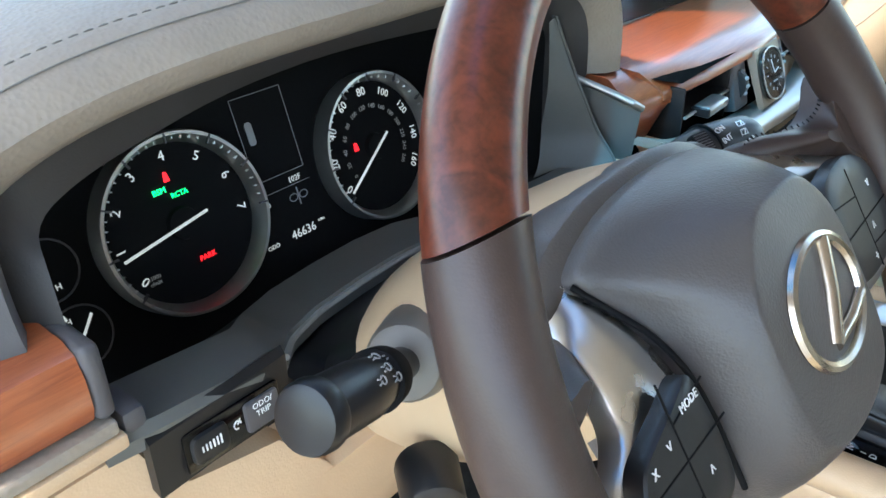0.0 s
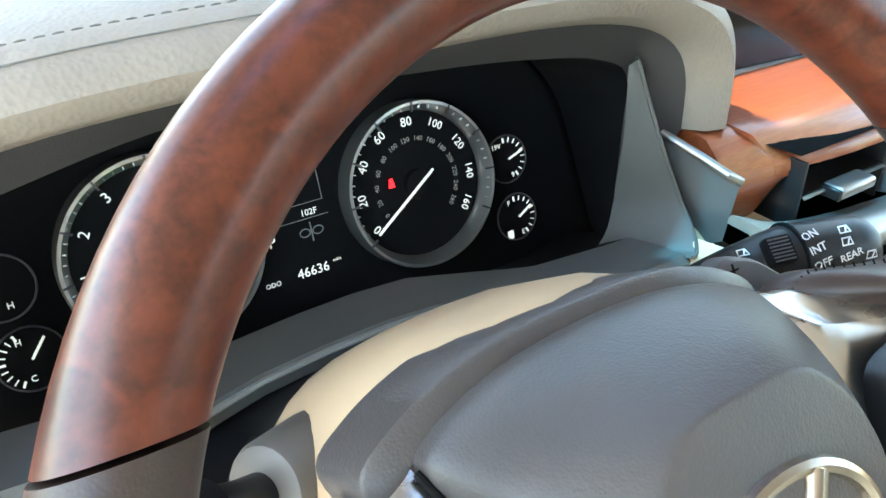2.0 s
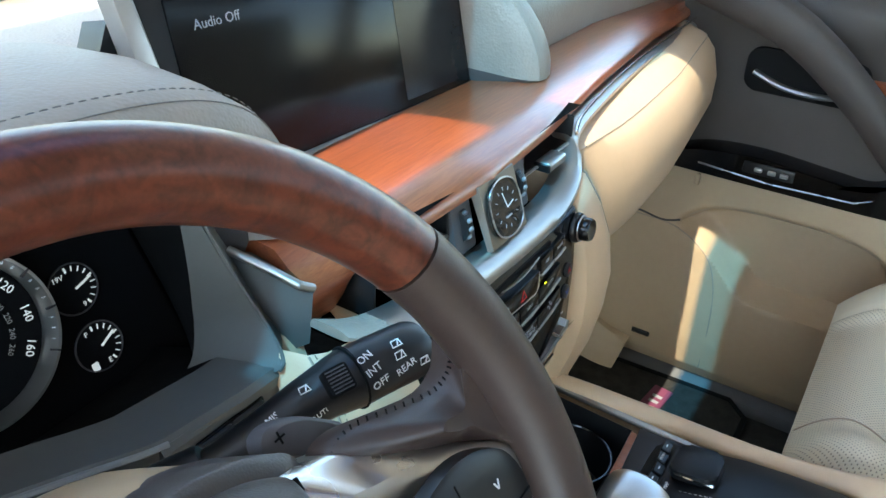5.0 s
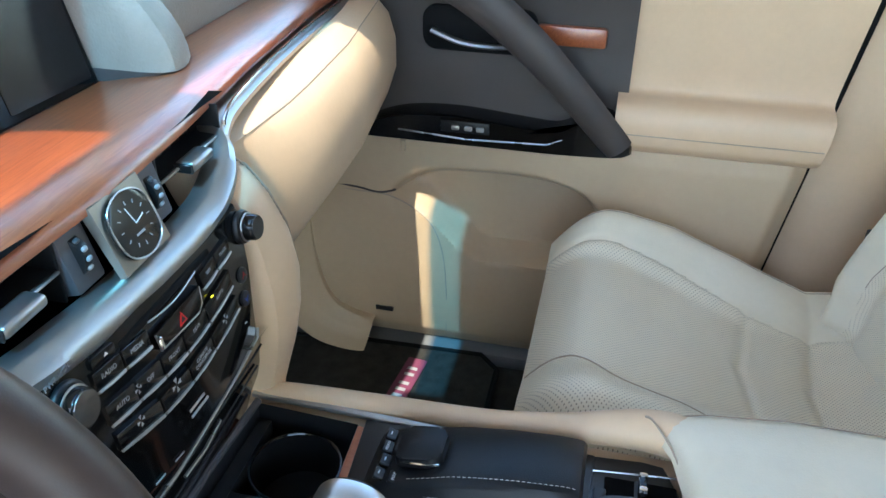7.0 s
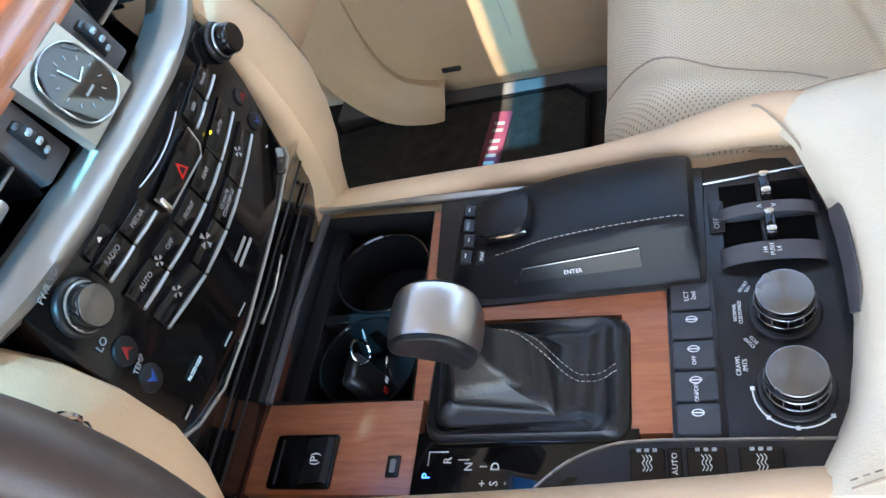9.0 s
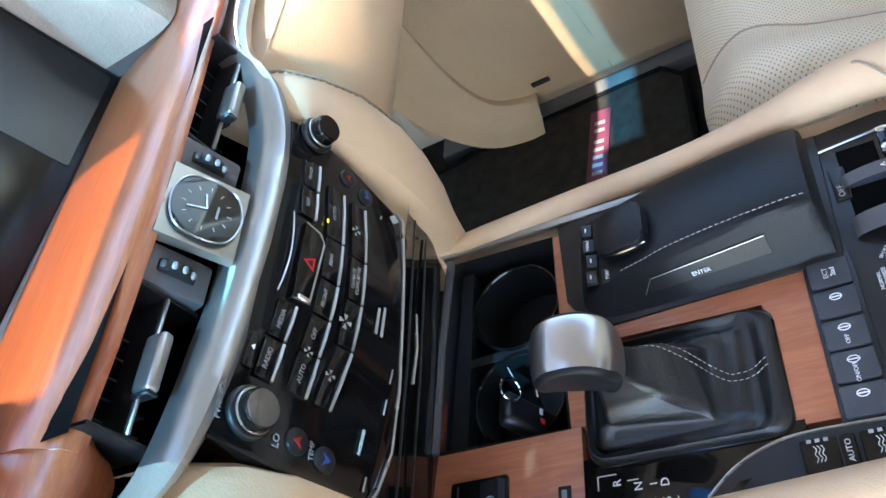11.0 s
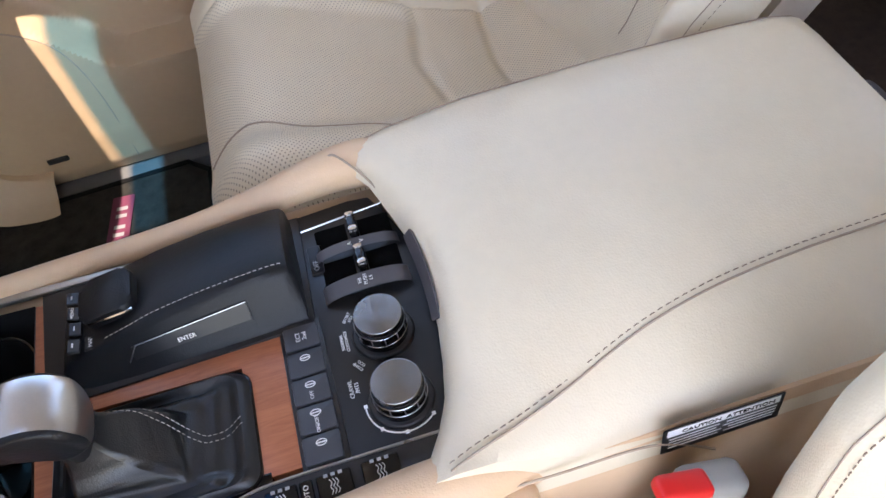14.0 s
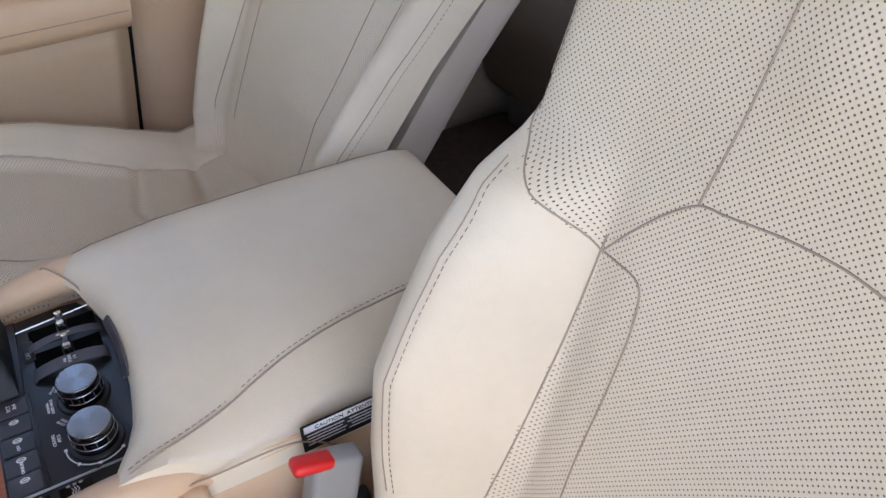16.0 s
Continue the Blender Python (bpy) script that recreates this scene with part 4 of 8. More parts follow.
leather_left = part("leather_rim", rim_arc(-141.5, -61.5, RR * 1.03, 40, 0.0, -2.6), BROWN, wheel, "dark brown stitched leather")



def dome(outline, rim_w, top_w, steps, cu=0.0, cv=0.0, skirt=0.03):
    """A cushion over an outline in the wheel's plane."""
    rings = [[on_wheel(u, v, rim_w - skirt) for u, v in outline]]
    for k, h in steps:
        rings.append([on_wheel(cu + (u - cu) * k, cv + (v - cv) * k, lerp(rim_w, top_w, h)) for u, v in outline])
    return loft(rings, closed=True)


def dome3(outline, plateau, lift, cu, cv, skirt=0.02, steps=((1.0, 0.0), (0.985, 0.35), (0.95, 0.7), (0.88, 0.92), (0.7, 1.0), (0.3, 1.05))):
    """A cushion whose edge rises and falls: outline points are (u, v, w)."""
    rings = [[on_wheel(u, v, w - skirt) for u, v, w in outline]]
    for k, h in steps:
        rings.append([on_wheel(cu + (u - cu) * k, cv + (v - cv) * k, lerp(w, plateau, min(1, (1 - k) * 1.6)) + lift * h) for u, v, w in outline])
    return loft(rings, closed=True)


def mirrored(half):
    return half + [(-a, b, c) for a, b, c in half[-2:0:-1]]


half_pad = [(0.0, 0.0585, -0.036), (0.03, 0.057, -0.036), (0.052, 0.0525, -0.037), (0.07, 0.045, -0.038), (0.077, 0.037, -0.038), (0.0715, 0.02, -0.030), (0.067, 0.0, -0.018), (0.065, -0.02, -0.013), (0.065, -0.045, -0.012), (0.062, -0.066, -0.014), (0.052, -0.083, -0.018), (0.03, -0.092, -0.02), (0.0, -0.095, -0.02)]
half_top = [(0.0, 0.0330, 0.0165), (0.019, 0.0325, 0.0165), (0.031, 0.0275, 0.0165), (0.040, 0.0185, 0.0165), (0.046, 0.009, 0.0165), (0.0495, -0.002, 0.0165), (0.0505, -0.012, 0.0165), (0.0505, -0.022, 0.0165), (0.050, -0.040, 0.0165), (0.047, -0.055, 0.0165), (0.038, -0.066, 0.0165), (0.02, -0.072, 0.0165), (0.0, -0.074, 0.0165)]
edge_l = [Vector(p) for p in smooth_path(mirrored(half_pad), 4, True)]
top_l = [Vector(p) for p in smooth_path(mirrored(half_top), 4, True)]


def pad_ring(f, bulge, grow=1.0, dw=0.0):
    ring = []
    for a, b in zip(edge_l, top_l):
        p = a.lerp(b, f)
        ring.append(on_wheel(p.x * grow, -0.02 + (p.y + 0.02) * grow, p.z + bulge + dw))
    return ring


pad = part("airbag_pad", loft([pad_ring(0, -0.02, 0.985), pad_ring(0, -0.003, 0.995), pad_ring(0, 0.0015, 0.995), pad_ring(0.03, 0.0025), pad_ring(0.12, 0.0040), pad_ring(0.3, 0.0056), pad_ring(0.5, 0.0056), pad_ring(0.7, 0.0042), pad_ring(0.86, 0.0022), pad_ring(0.96, 0.0006), pad_ring(1.0, -0.0002), pad_ring(1.0, 0.0002, 0.975), pad_ring(1.0, 0.0004, 0.93), pad_ring(1.0, 0.0018, 0.7), pad_ring(1.0, 0.0030, 0.3)], closed=True), PAD, wheel, "grey-brown grained vinyl airbag cover with a raised centre")
half_ring = [(0.0, 0.064, -0.047), (0.033, 0.063, -0.047), (0.058, 0.058, -0.048), (0.079, 0.049, -0.050), (0.092, 0.038, -0.052), (0.088, 0.02, -0.05), (0.08, 0.0, -0.04), (0.075, -0.02, -0.035), (0.075, -0.045, -0.03), (0.07, -0.07, -0.03), (0.058, -0.09, -0.03), (0.03, -0.099, -0.03), (0.0, -0.102, -0.03)]
part("hub_cover", dome3(smooth_path(mirrored(half_ring), 4, True), -0.040, 0.006, 0, -0.02, 0.04, ((1.0, 0.0), (0.99, 0.18), (0.97, 0.38), (0.94, 0.58), (0.90, 0.76), (0.8, 1.0), (0.4, 1.0))), PAD, wheel, "grey-brown vinyl back cover of the hub")
# emblem: an oval ring with a slanted stroke, without lettering
EO = Vector((0.0005, -0.0185))
EW = 0.0190


def oval(i, n=48, k=1.0):
    a = 2 * math.pi * i / n
    return EO.x + 0.0350 * k * math.cos(a), EO.y + 0.0262 * k * math.sin(a)


emblem = part("emblem", tube([on_wheel(*oval(i), EW) for i in range(48)], 0.0030, 8, loop=True, up=WN), EMBLEM, pad, "oval chrome emblem with a slanted stroke")
part("emblem_stroke", join(tube([on_wheel(EO.x + 0.0150, EO.y + 0.0225, EW), on_wheel(EO.x + 0.003, EO.y + 0.003, EW + 0.001), on_wheel(EO.x - 0.0095, EO.y - 0.0165, EW)], 0.0040, 14), tube([on_wheel(EO.x - 0.0095, EO.y - 0.0165, EW), on_wheel(EO.x + 0.012, EO.y - 0.0145, EW + 0.001), on_wheel(EO.x + 0.0315, EO.y - 0.0115, EW)], 0.0032, 14)), EMBLEM, emblem)
def blend_in(a):
    return min(1.0, max(0.0, (0.165 - a) / 0.04))


for sx in (-1, 1):
    part("pad_gap", tube([on_wheel(sx * a, b, c) for a, b, c in smooth_path([(0.0785, 0.0375, -0.0385), (0.0742, 0.024, -0.0300), (0.0695, 0.008, -0.0195), (0.0675, -0.010, -0.0125), (0.0672, -0.030, -0.0100), (0.0665, -0.050, -0.0105), (0.0635, -0.067, -0.0130)], 6)], 0.0014, 8), BLACK_MATTE, pad)
# spokes: silver bezels, leather thumb rests, key pads and paddles, on both sides
for sx in (-1, 1):
    def sw(pts, n=3, drop=0.0):
        return [tuple(p[:2]) for p in smooth_path([(sx * a, b - drop, 0) for a, b in pts], n, True)]

    low = 0.008 if sx < 0 else 0.0

    def sw3(pts, n=3, drop=0.0):
        return smooth_path([(sx * a, b - drop * blend_in(a), c) for a, b, c in pts], n, True)
    if sx > 0:
        spoke = part("spoke_bezel", dome3(sw3([(0.072, 0.040, -0.046), (0.090, 0.036, -0.046), (0.112, 0.030, -0.036), (0.126, 0.017, -0.021), (0.146, 0.005, -0.011), (0.163, -0.008, -0.007), (0.168, -0.03, -0.007), (0.160, -0.052, -0.007), (0.13, -0.060, -0.007), (0.09, -0.060, -0.01), (0.066, -0.045, -0.012), (0.066, -0.01, -0.018), (0.069, 0.02, -0.032)]), -0.004, 0.0045, sx * 0.115, -0.02, 0.015, ((1.0, 0.0), (0.985, 0.5), (0.96, 0.75), (0.88, 0.9), (0.7, 1.0))), SPOKE, wheel, "bright satin metal spoke bezel")
    else:
        inner_edge = smooth_path([(-0.0775, 0.0385, -0.0430), (-0.0745, 0.026, -0.0340), (-0.0705, 0.010, -0.0240), (-0.0690, -0.008, -0.0170), (-0.0690, -0.030, -0.0140), (-0.068, -0.055, -0.0130)], 6)
        outer_edge = smooth_path([(-0.0985, 0.0300, -0.0430), (-0.1050, 0.0215, -0.0310), (-0.1090, 0.008, -0.0205), (-0.1160, -0.008, -0.0140), (-0.1330, -0.020, -0.0090), (-0.1480, -0.042, -0.0070)], 6)
        rows = []
        for f, rise in ((-0.06, -0.010), (0.0, -0.0015), (0.04, 0.0006), (0.2, 0.0022), (0.4, 0.0030), (0.6, 0.0030), (0.8, 0.0020), (0.94, 0.0004), (1.0, -0.0020), (1.05, -0.010)):
            rows.append([on_wheel(p.x, p.y, p.z + rise) for p in (a.lerp(b, f) for a, b in zip(inner_edge, outer_edge))])
        spoke = part("spoke_bezel", loft(rows), SPOKE, wheel, "bright satin metal spoke bezel")
    part("spoke_arm", dome3(sw3([(0.150, 0.006, -0.012), (0.164, 0.02, -0.008), (0.175, 0.01, 0.0), (0.178, -0.02, 0.0), (0.174, -0.05, 0.0), (0.160, -0.075, 0.0), (0.148, -0.064, -0.006), (0.162, -0.045, -0.009), (0.167, -0.025, -0.009), (0.162, -0.008, -0.009)]), 0.0, 0.004, sx * 0.168, -0.02, 0.01), BROWN, wheel, "brown leather spoke")
    thumb = part("thumb_rest", dome3(sw3([(0.098, 0.029, -0.047), (0.100, 0.036, -0.046), (0.111, 0.038, -0.042), (0.131, 0.033, -0.035), (0.149, 0.030, -0.026), (0.159, 0.037, -0.018), (0.166, 0.052, -0.012), (0.174, 0.05, -0.002), (0.177, 0.02, -0.001), (0.177, -0.01, -0.001), (0.168, -0.012, -0.004), (0.155, -0.002, -0.010), (0.143, 0.006, -0.020), (0.128, 0.010, -0.030), (0.110, 0.020, -0.041)], 3, low), -0.012, 0.007, sx * 0.142, 0.018, 0.008), BROWN, wheel, "brown leather thumb rest with black stitches")
    seam = smooth_path([(sx * 0.099, 0.031, -0.041), (sx * 0.111, 0.0372, -0.037), (sx * 0.131, 0.0325, -0.030), (sx * 0.149, 0.0295, -0.021), (sx * 0.1585, 0.037, -0.014), (sx * 0.1575, 0.052, -0.010), (sx * 0.1515, 0.068, -0.010), (sx * 0.142, 0.082, -0.010), (sx * 0.132, 0.095, -0.010)], 5)
    for k in range(0, len(seam) - 1):
        p, q = seam[k], seam[k + 1]
        d = (q - p).normalized()
        p = p - Vector((0, low * blend_in(abs(p.x)), 0))
        o = Vector((-d.y, d.x, 0)) * 0.0017
        part("stitch", tube([on_wheel(*(p - o)), on_wheel(p.x, p.y, p.z + 0.0016), on_wheel(*(p + o + d * 0.0012))], 0.00045, 5), BLACK_MATTE, thumb)
    paddle = part("shift_paddle", dome(sw([(0.089, 0.041), (0.091, 0.049), (0.100, 0.0505), (0.113, 0.0455), (0.124, 0.037), (0.134, 0.026), (0.128, 0.012), (0.116, 0.014), (0.108, 0.026), (0.096, 0.035)], 3, low * 2.6), -0.072, -0.065, ((1.0, 0.0), (0.95, 0.7), (0.8, 1.0)), sx * 0.11, 0.034, 0.004), GREY_DARK, wheel, "grey shift paddle")
    cc = (sx * 0.0985, 0.044 - low * 2.6)
    marks = [box((0, 0, 0), (0.006, 0.0009, 0.0004), 0, 1, WM @ pose(cc[0], cc[1], -0.0648))]
    if sx > 0:
        marks.append(box((0, 0, 0), (0.0009, 0.006, 0.0004), 0, 1, WM @ pose(cc[0], cc[1], -0.0648)))
    part("paddle_mark", join(*marks), BLACK_MATTE, paddle)
    KEY_OUT = [(0.083, 0.006), (0.100, 0.011), (0.118, 0.012), (0.134, 0.008), (0.148, -0.001), (0.154, -0.014), (0.153, -0.028), (0.146, -0.042), (0.13, -0.050), (0.1, -0.051), (0.080, -0.046), (0.075, -0.03), (0.077, -0.012)] if sx > 0 else [(0.088, -0.001), (0.104, -0.005), (0.120, -0.009), (0.131, -0.013), (0.137, -0.021), (0.137, -0.032), (0.132, -0.044), (0.12, -0.050), (0.1, -0.051), (0.086, -0.047), (0.083, -0.03), (0.084, -0.013)]
    kx = 0.86 if sx < 0 else 1.0
    keys = part("key_pad", dome(sw(KEY_OUT, 4), -0.003, 0.002, ((1.0, 0.0), (0.985, 0.8), (0.93, 1.0), (0.6, 1.05)), sx * 0.115, -0.022, 0.004), BLACK, wheel, "black key pad with white symbols")
    for a, b, c, d in ((0.077, -0.024, 0.152, -0.024), (0.113, 0.006, 0.114, -0.051), (0.082, -0.006, 0.113, -0.010), (0.114, -0.038, 0.146, -0.040)):
        part("key_gap", tube([on_wheel(sx * (0.08 + (a - 0.08) * kx), b, 0.0022), on_wheel(sx * (0.08 + (c - 0.08) * kx), d, 0.0022)], 0.0005, 5), BLACK_MATTE, keys)
    for words, a, b, size in ((("MODE", 0.095, -0.0085, 0.0048), ("<", 0.115, -0.014, 0.0062), (">", 0.098, -0.034, 0.0062), ("x", 0.128, -0.016, 0.0070)) if sx < 0 else (("<", 0.135, -0.010, 0.008), (">", 0.122, -0.030, 0.008), ("+", 0.110, -0.044, 0.008))):
        lettering("key_symbol", words, size, WM @ pose(sx * a, b, 0.0026, 0, 0, 90 if words in "<>" else 0), WHITE, keys)

# ---- instrument cluster ----
cluster = thing("instrument_cluster", (-0.40, 0.18, 0.61), "black instrument cluster with two silver-ringed dials", "gauges")
CL = basis((-0.40, FACE_Y(0.70), 0.70), (1, 0, 0), (0, 0.29, 0.957))


def cl(x, z):
    """A point of the cluster's face from x and z."""
    return (x + 0.40, (z - 0.70) / 0.957)


face = [cl(p.x, p.z) for p in OPEN] + [cl(-0.25, 0.612), cl(-0.40, 0.606), cl(-0.55, 0.612)]
part("housing_back", prism([(-0.25, -0.13), (0.24, -0.13), (0.24, 0.10), (-0.25, 0.10)], -0.030, -0.024, CL), BLACK_MATTE, cluster)
part("face_plate", prism([(u * 1.02, v * 1.02) for u, v in face], -0.02, -0.012, CL), BLACK_MATTE, cluster)


def dial_gauge(x, z, r, digits, a0, step, needle, tail, minor, second=()):
    u, v = cl(x, z)
    g = part("dial", prism([(u + r * 0.90 * math.cos(i * math.pi / 32), v + r * 0.90 * math.sin(i * math.pi / 32)) for i in range(64)], -0.012, -0.008, CL), BLACK_MATTE, cluster, "black dial with white figures")
    rings = []
    for rr, w in ((r * 1.0, -0.012), (r * 1.0, 0.0), (r * 0.985, 0.004), (r * 0.95, 0.004), (r * 0.885, -0.004), (r * 0.87, -0.009)):
        rings.append([CL @ Vector((u + rr * math.cos(i * math.pi / 48), v + rr * math.sin(i * math.pi / 48), w)) for i in range(96)])
    part("dial_ring", loft(rings, closed=True, caps=False), DIAL_RING, g, "silver dial ring")
    for k, d in enumerate(digits):
        a = radians(a0 + step * k)
        lettering("figure", d, 0.0088 if len(d) < 3 else 0.0080, CL @ pose(u + r * 0.745 * math.sin(a), v + r * 0.745 * math.cos(a), -0.0075, 0, 0, -(a0 + step * k)), WHITE_LAMP, g)
    n_minor = (len(digits) - 1) * minor
    for k in range(n_minor + 1):
        ang = a0 + step * k / minor
        a = radians(ang)
        big = k % minor == 0
        r0, r1 = (0.875, 0.985) if big else (0.90, 0.965)
        m = CL @ pose(0, 0, 0.0035 if big else 0.001) @ pose(u + r * (r0 + r1) / 2 * math.sin(a), v + r * (r0 + r1) / 2 * math.cos(a), 0, 0, 0, -ang)
        part("tick", box((0, 0, 0), (0.0012 if big else 0.0007, r * (r1 - r0), 0.0022), 0, 1, m), GREY_DARK if big else WHITE, g)
    for k, d in enumerate(second):
        a = radians(a0 + step * 0.62 * k + 2)
        lettering("figure", d, 0.0048, CL @ pose(u + r * 0.54 * math.sin(a), v + r * 0.54 * math.cos(a), -0.0075, 0, 0, -math.degrees(a)), DIM_LAMP, g)
    a = radians(needle)
    ln = r * 0.80 + tail
    part("needle", box((0, 0, 0), (0.0019, ln, 0.0016), 0.0005, 1, CL @ pose(0, 0, -0.003) @ pose(u + (ln / 2 - tail) * math.sin(a), v + (ln / 2 - tail) * math.cos(a), 0, 0, 0, -needle)), WHITE_LAMP, g, "white needle")
    part("needle_hub", cyl(CL @ Vector((u, v, -0.010)), CL @ Vector((u, v, -0.0045)), r * 0.2, r * 0.17, 24), BLACK_MATTE, g)
    return g


tach = dial_gauge(-0.5035, 0.695, 0.0585, list("01234567"), -124, 31.5, -99, 0.017, 5)
speedo = dial_gauge(-0.331, 0.690, 0.057, [str(20 * i) for i in range(9)], -122, 30.5, -124, 0.014, 4, [str(20 * i) for i in range(0, 14)])
for name, x, z, w, h, mat in (("warning_lamp", -0.504, 0.7245, 0.004, 0.006, WATER_RED), ("warning_lamp", -0.3505, 0.695, 0.0045, 0.006, WATER_RED)):
    part(name, prism([(cl(x, z)[0] - w / 2, cl(x, z)[1] - h / 2), (cl(x, z)[0] + w / 2, cl(x, z)[1] - h / 2), (cl(x, z)[0] + w * 0.25, cl(x, z)[1] + h / 2), (cl(x, z)[0] - w * 0.25, cl(x, z)[1] + h / 2)], -0.0076, -0.0070, CL), mat, cluster, "glowing red warning lamp")
for words, x, z, size, mat in (("BSM", -0.5115, 0.7175, 0.0052, GREEN_LAMP), ("RCTA", -0.499, 0.7125, 0.0046, GREEN_LAMP), ("PARK", -0.495, 0.670, 0.0050, WATER_RED), ("x1000\nr/min", -0.534, 0.670, 0.0036, DIM_LAMP),
                              ("P", -0.439, 0.680, 0.0100, WHITE_LAMP), ("102F", -0.411, 0.692, 0.0058, WHITE_LAMP), ("ODO", -0.4445, 0.6545, 0.0044, WHITE_LAMP), ("46636", -0.4165, 0.6555, 0.0090, WHITE_LAMP), ("miles", -0.399, 0.658, 0.0030, WHITE_LAMP)):
    lettering("display_text", words, size, CL @ pose(*cl(x, z), -0.0072 if x < -0.45 else -0.0098), mat, cluster)
u0, v0 = cl(-0.4425, 0.698)
u1, v1 = cl(-0.400, 0.754)
info = part("info_display", prism([(u0, v0), (u1, v0), (u1, v1), (u0, v1)], -0.0118, -0.0105, CL), BLACK_MATTE, cluster)
for a, b in (((u0, v0), (u1, v0)), ((u1, v0), (u1, v1)), ((u1, v1), (u0, v1)), ((u0, v1), (u0, v0)), ((u0, v0 - 0.010), (u1 + 0.002, v0 - 0.010))):
    part("display_line", cyl(CL @ Vector((*a, -0.0102)), CL @ Vector((*b, -0.0102)), 0.0003, None, 6), GREYPRINT, info)
part("car_symbol", prism(rounded(0.0055, 0.016, 0.002, 3, cl(-0.434, 0.73)[0], cl(0, 0.73)[1]), -0.0105, -0.010, CL), GREYPRINT, info)
part("suspension_symbol", join(*[tube([CL @ Vector((cl(-0.412 + dx, 0.68)[0] + 0.0036 * math.cos(a), cl(0, 0.68)[1] + 0.0027 * math.sin(a), -0.0095)) for a in [i * 0.7 for i in range(9)]], 0.0004, 5, loop=True) for dx in (-0.0045, 0.0045)], cyl(CL @ Vector((cl(-0.412, 0)[0], cl(0, 0.674)[1], -0.0095)), CL @ Vector((cl(-0.412, 0)[0], cl(0, 0.686)[1], -0.0095)), 0.0005, None, 6)), GREYPRINT, info)


def small_gauge(x, z, r, a0, a1, needle, marks):
    u, v = cl(x, z)
    g = part("small_dial", prism([(u + r * math.cos(i * math.pi / 16), v + r * math.sin(i * math.pi / 16)) for i in range(32)], -0.012, -0.0095, CL), BLACK_MATTE, cluster, "small black gauge")
    part("dial_ring", tube([CL @ Vector((u + r * math.cos(i * math.pi / 16), v + r * math.sin(i * math.pi / 16), -0.0095)) for i in range(32)], 0.0007, 5, loop=True), GREY_DARK, g)
    for k in range(9):
        ang = lerp(a0, a1, k / 8)
        a = radians(ang)
        part("tick", box((0, 0, 0), (0.0013 if k % 4 == 0 else 0.0007, r * 0.2, 0.0006), 0, 1, CL @ pose(u + r * 0.8 * math.sin(a), v + r * 0.8 * math.cos(a), -0.009, 0, 0, -ang)), WHITE_LAMP, g)
    a = radians(needle)
    part("needle", box((0, 0, 0), (0.0013, r * 0.75, 0.0012), 0, 1, CL @ pose(u + r * 0.4 * math.sin(a), v + r * 0.4 * math.cos(a), -0.007, 0, 0, -needle)), WHITE_LAMP, g)
    for words, ang, rr in marks:
        b = radians(ang)
        lettering("figure", words, 0.0052, CL @ pose(u + rr * r * math.sin(b), v + rr * r * math.cos(b), -0.009), WHITE_LAMP, g)
    return g


small_gauge(-0.254, 0.688, 0.0175, -5, 150, 72, (("19V", -38, 0.75), ("9", 165, 0.75)))
fuel = small_gauge(-0.2525, 0.6455, 0.0175, -5, 150, 62, (("F", -28, 0.75), ("E", 165, 0.75)))
part("pump_symbol", prism(rounded(0.005, 0.0062, 0.0008, 2, cl(-0.2605, 0)[0], cl(0, 0.634)[1]), -0.0095, -0.009, CL), WHITE_LAMP, fuel)
small_gauge(-0.590, 0.700, 0.0185, 5, -150, -125, (("H", 165, 0.6),))
small_gauge(-0.586, 0.659, 0.0185, -20, -150, 40, (("H", -20, 0.62), ("C", 190, 0.62)))

# ---- steering column and stalks ----
AX = Vector((0, 0.843, -0.538))
column = thing("steering_column", (-0.42, 0.05, 0.55), "cream steering column cover behind the wheel", "steering column")
rings = []
for s, wx, wz in ((0.045, 0.062, 0.055), (0.06, 0.082, 0.064), (0.10, 0.092, 0.068), (0.15, 0.094, 0.066), (0.185, 0.094, 0.060), (0.21, 0.09, 0.046), (0.24, 0.08, 0.03)):
    c = Vector((-0.42, -0.13, 0.743)) + AX * s
    up = Vector((0, 0.538, 0.843))
    rings.append([c + Vector((wx * math.copysign(abs(math.cos(a)) ** 0.75, math.cos(a)), 0, 0)) + up * (wz * math.copysign(abs(math.sin(a)) ** 0.8, math.sin(a))) for a in [2 * math.pi * j / 32 for j in range(32)]])
part("column_cover", loft(rings, closed=True), BEIGE_PLASTIC, column, "cream moulded cover")
COVER_UP = Vector((0, 0.538, 0.843))
boot_rows = [[], [], [], []]
for i in range(31):
    x = lerp(-0.548, -0.302, i / 30)
    k = [r[0] for r in LEDGE]
    yf, zf = interp(x, k, [r[1] for r in LEDGE]), interp(x, k, [r[2] for r in LEDGE])
    a = math.pi * (1 - i / 30)
    c = Vector((-0.42, -0.13, 0.743)) + AX * 0.19
    on_cover = c + Vector((0.094 * math.copysign(abs(math.cos(a)) ** 0.75, math.cos(a)), 0, 0)) + COVER_UP * (0.055 * abs(math.sin(a)) ** 0.8)
    edge = Vector((x, yf + 0.003, zf - 0.003))
    mid = edge.lerp(on_cover, 0.5) + Vector((0, 0, -0.010))
    boot_rows[0].append(edge)
    boot_rows[1].append(edge + Vector((0, 0.002, -0.012)))
    boot_rows[2].append(mid)
    boot_rows[3].append(on_cover)
part("column_boot", loft(boot_rows), BLACK, column, "black flexible boot above the column")
part("boot_edge", tube([p + Vector((0, -0.003, 0.001)) for p in boot_rows[0]], 0.0020, 6), GREY, column)
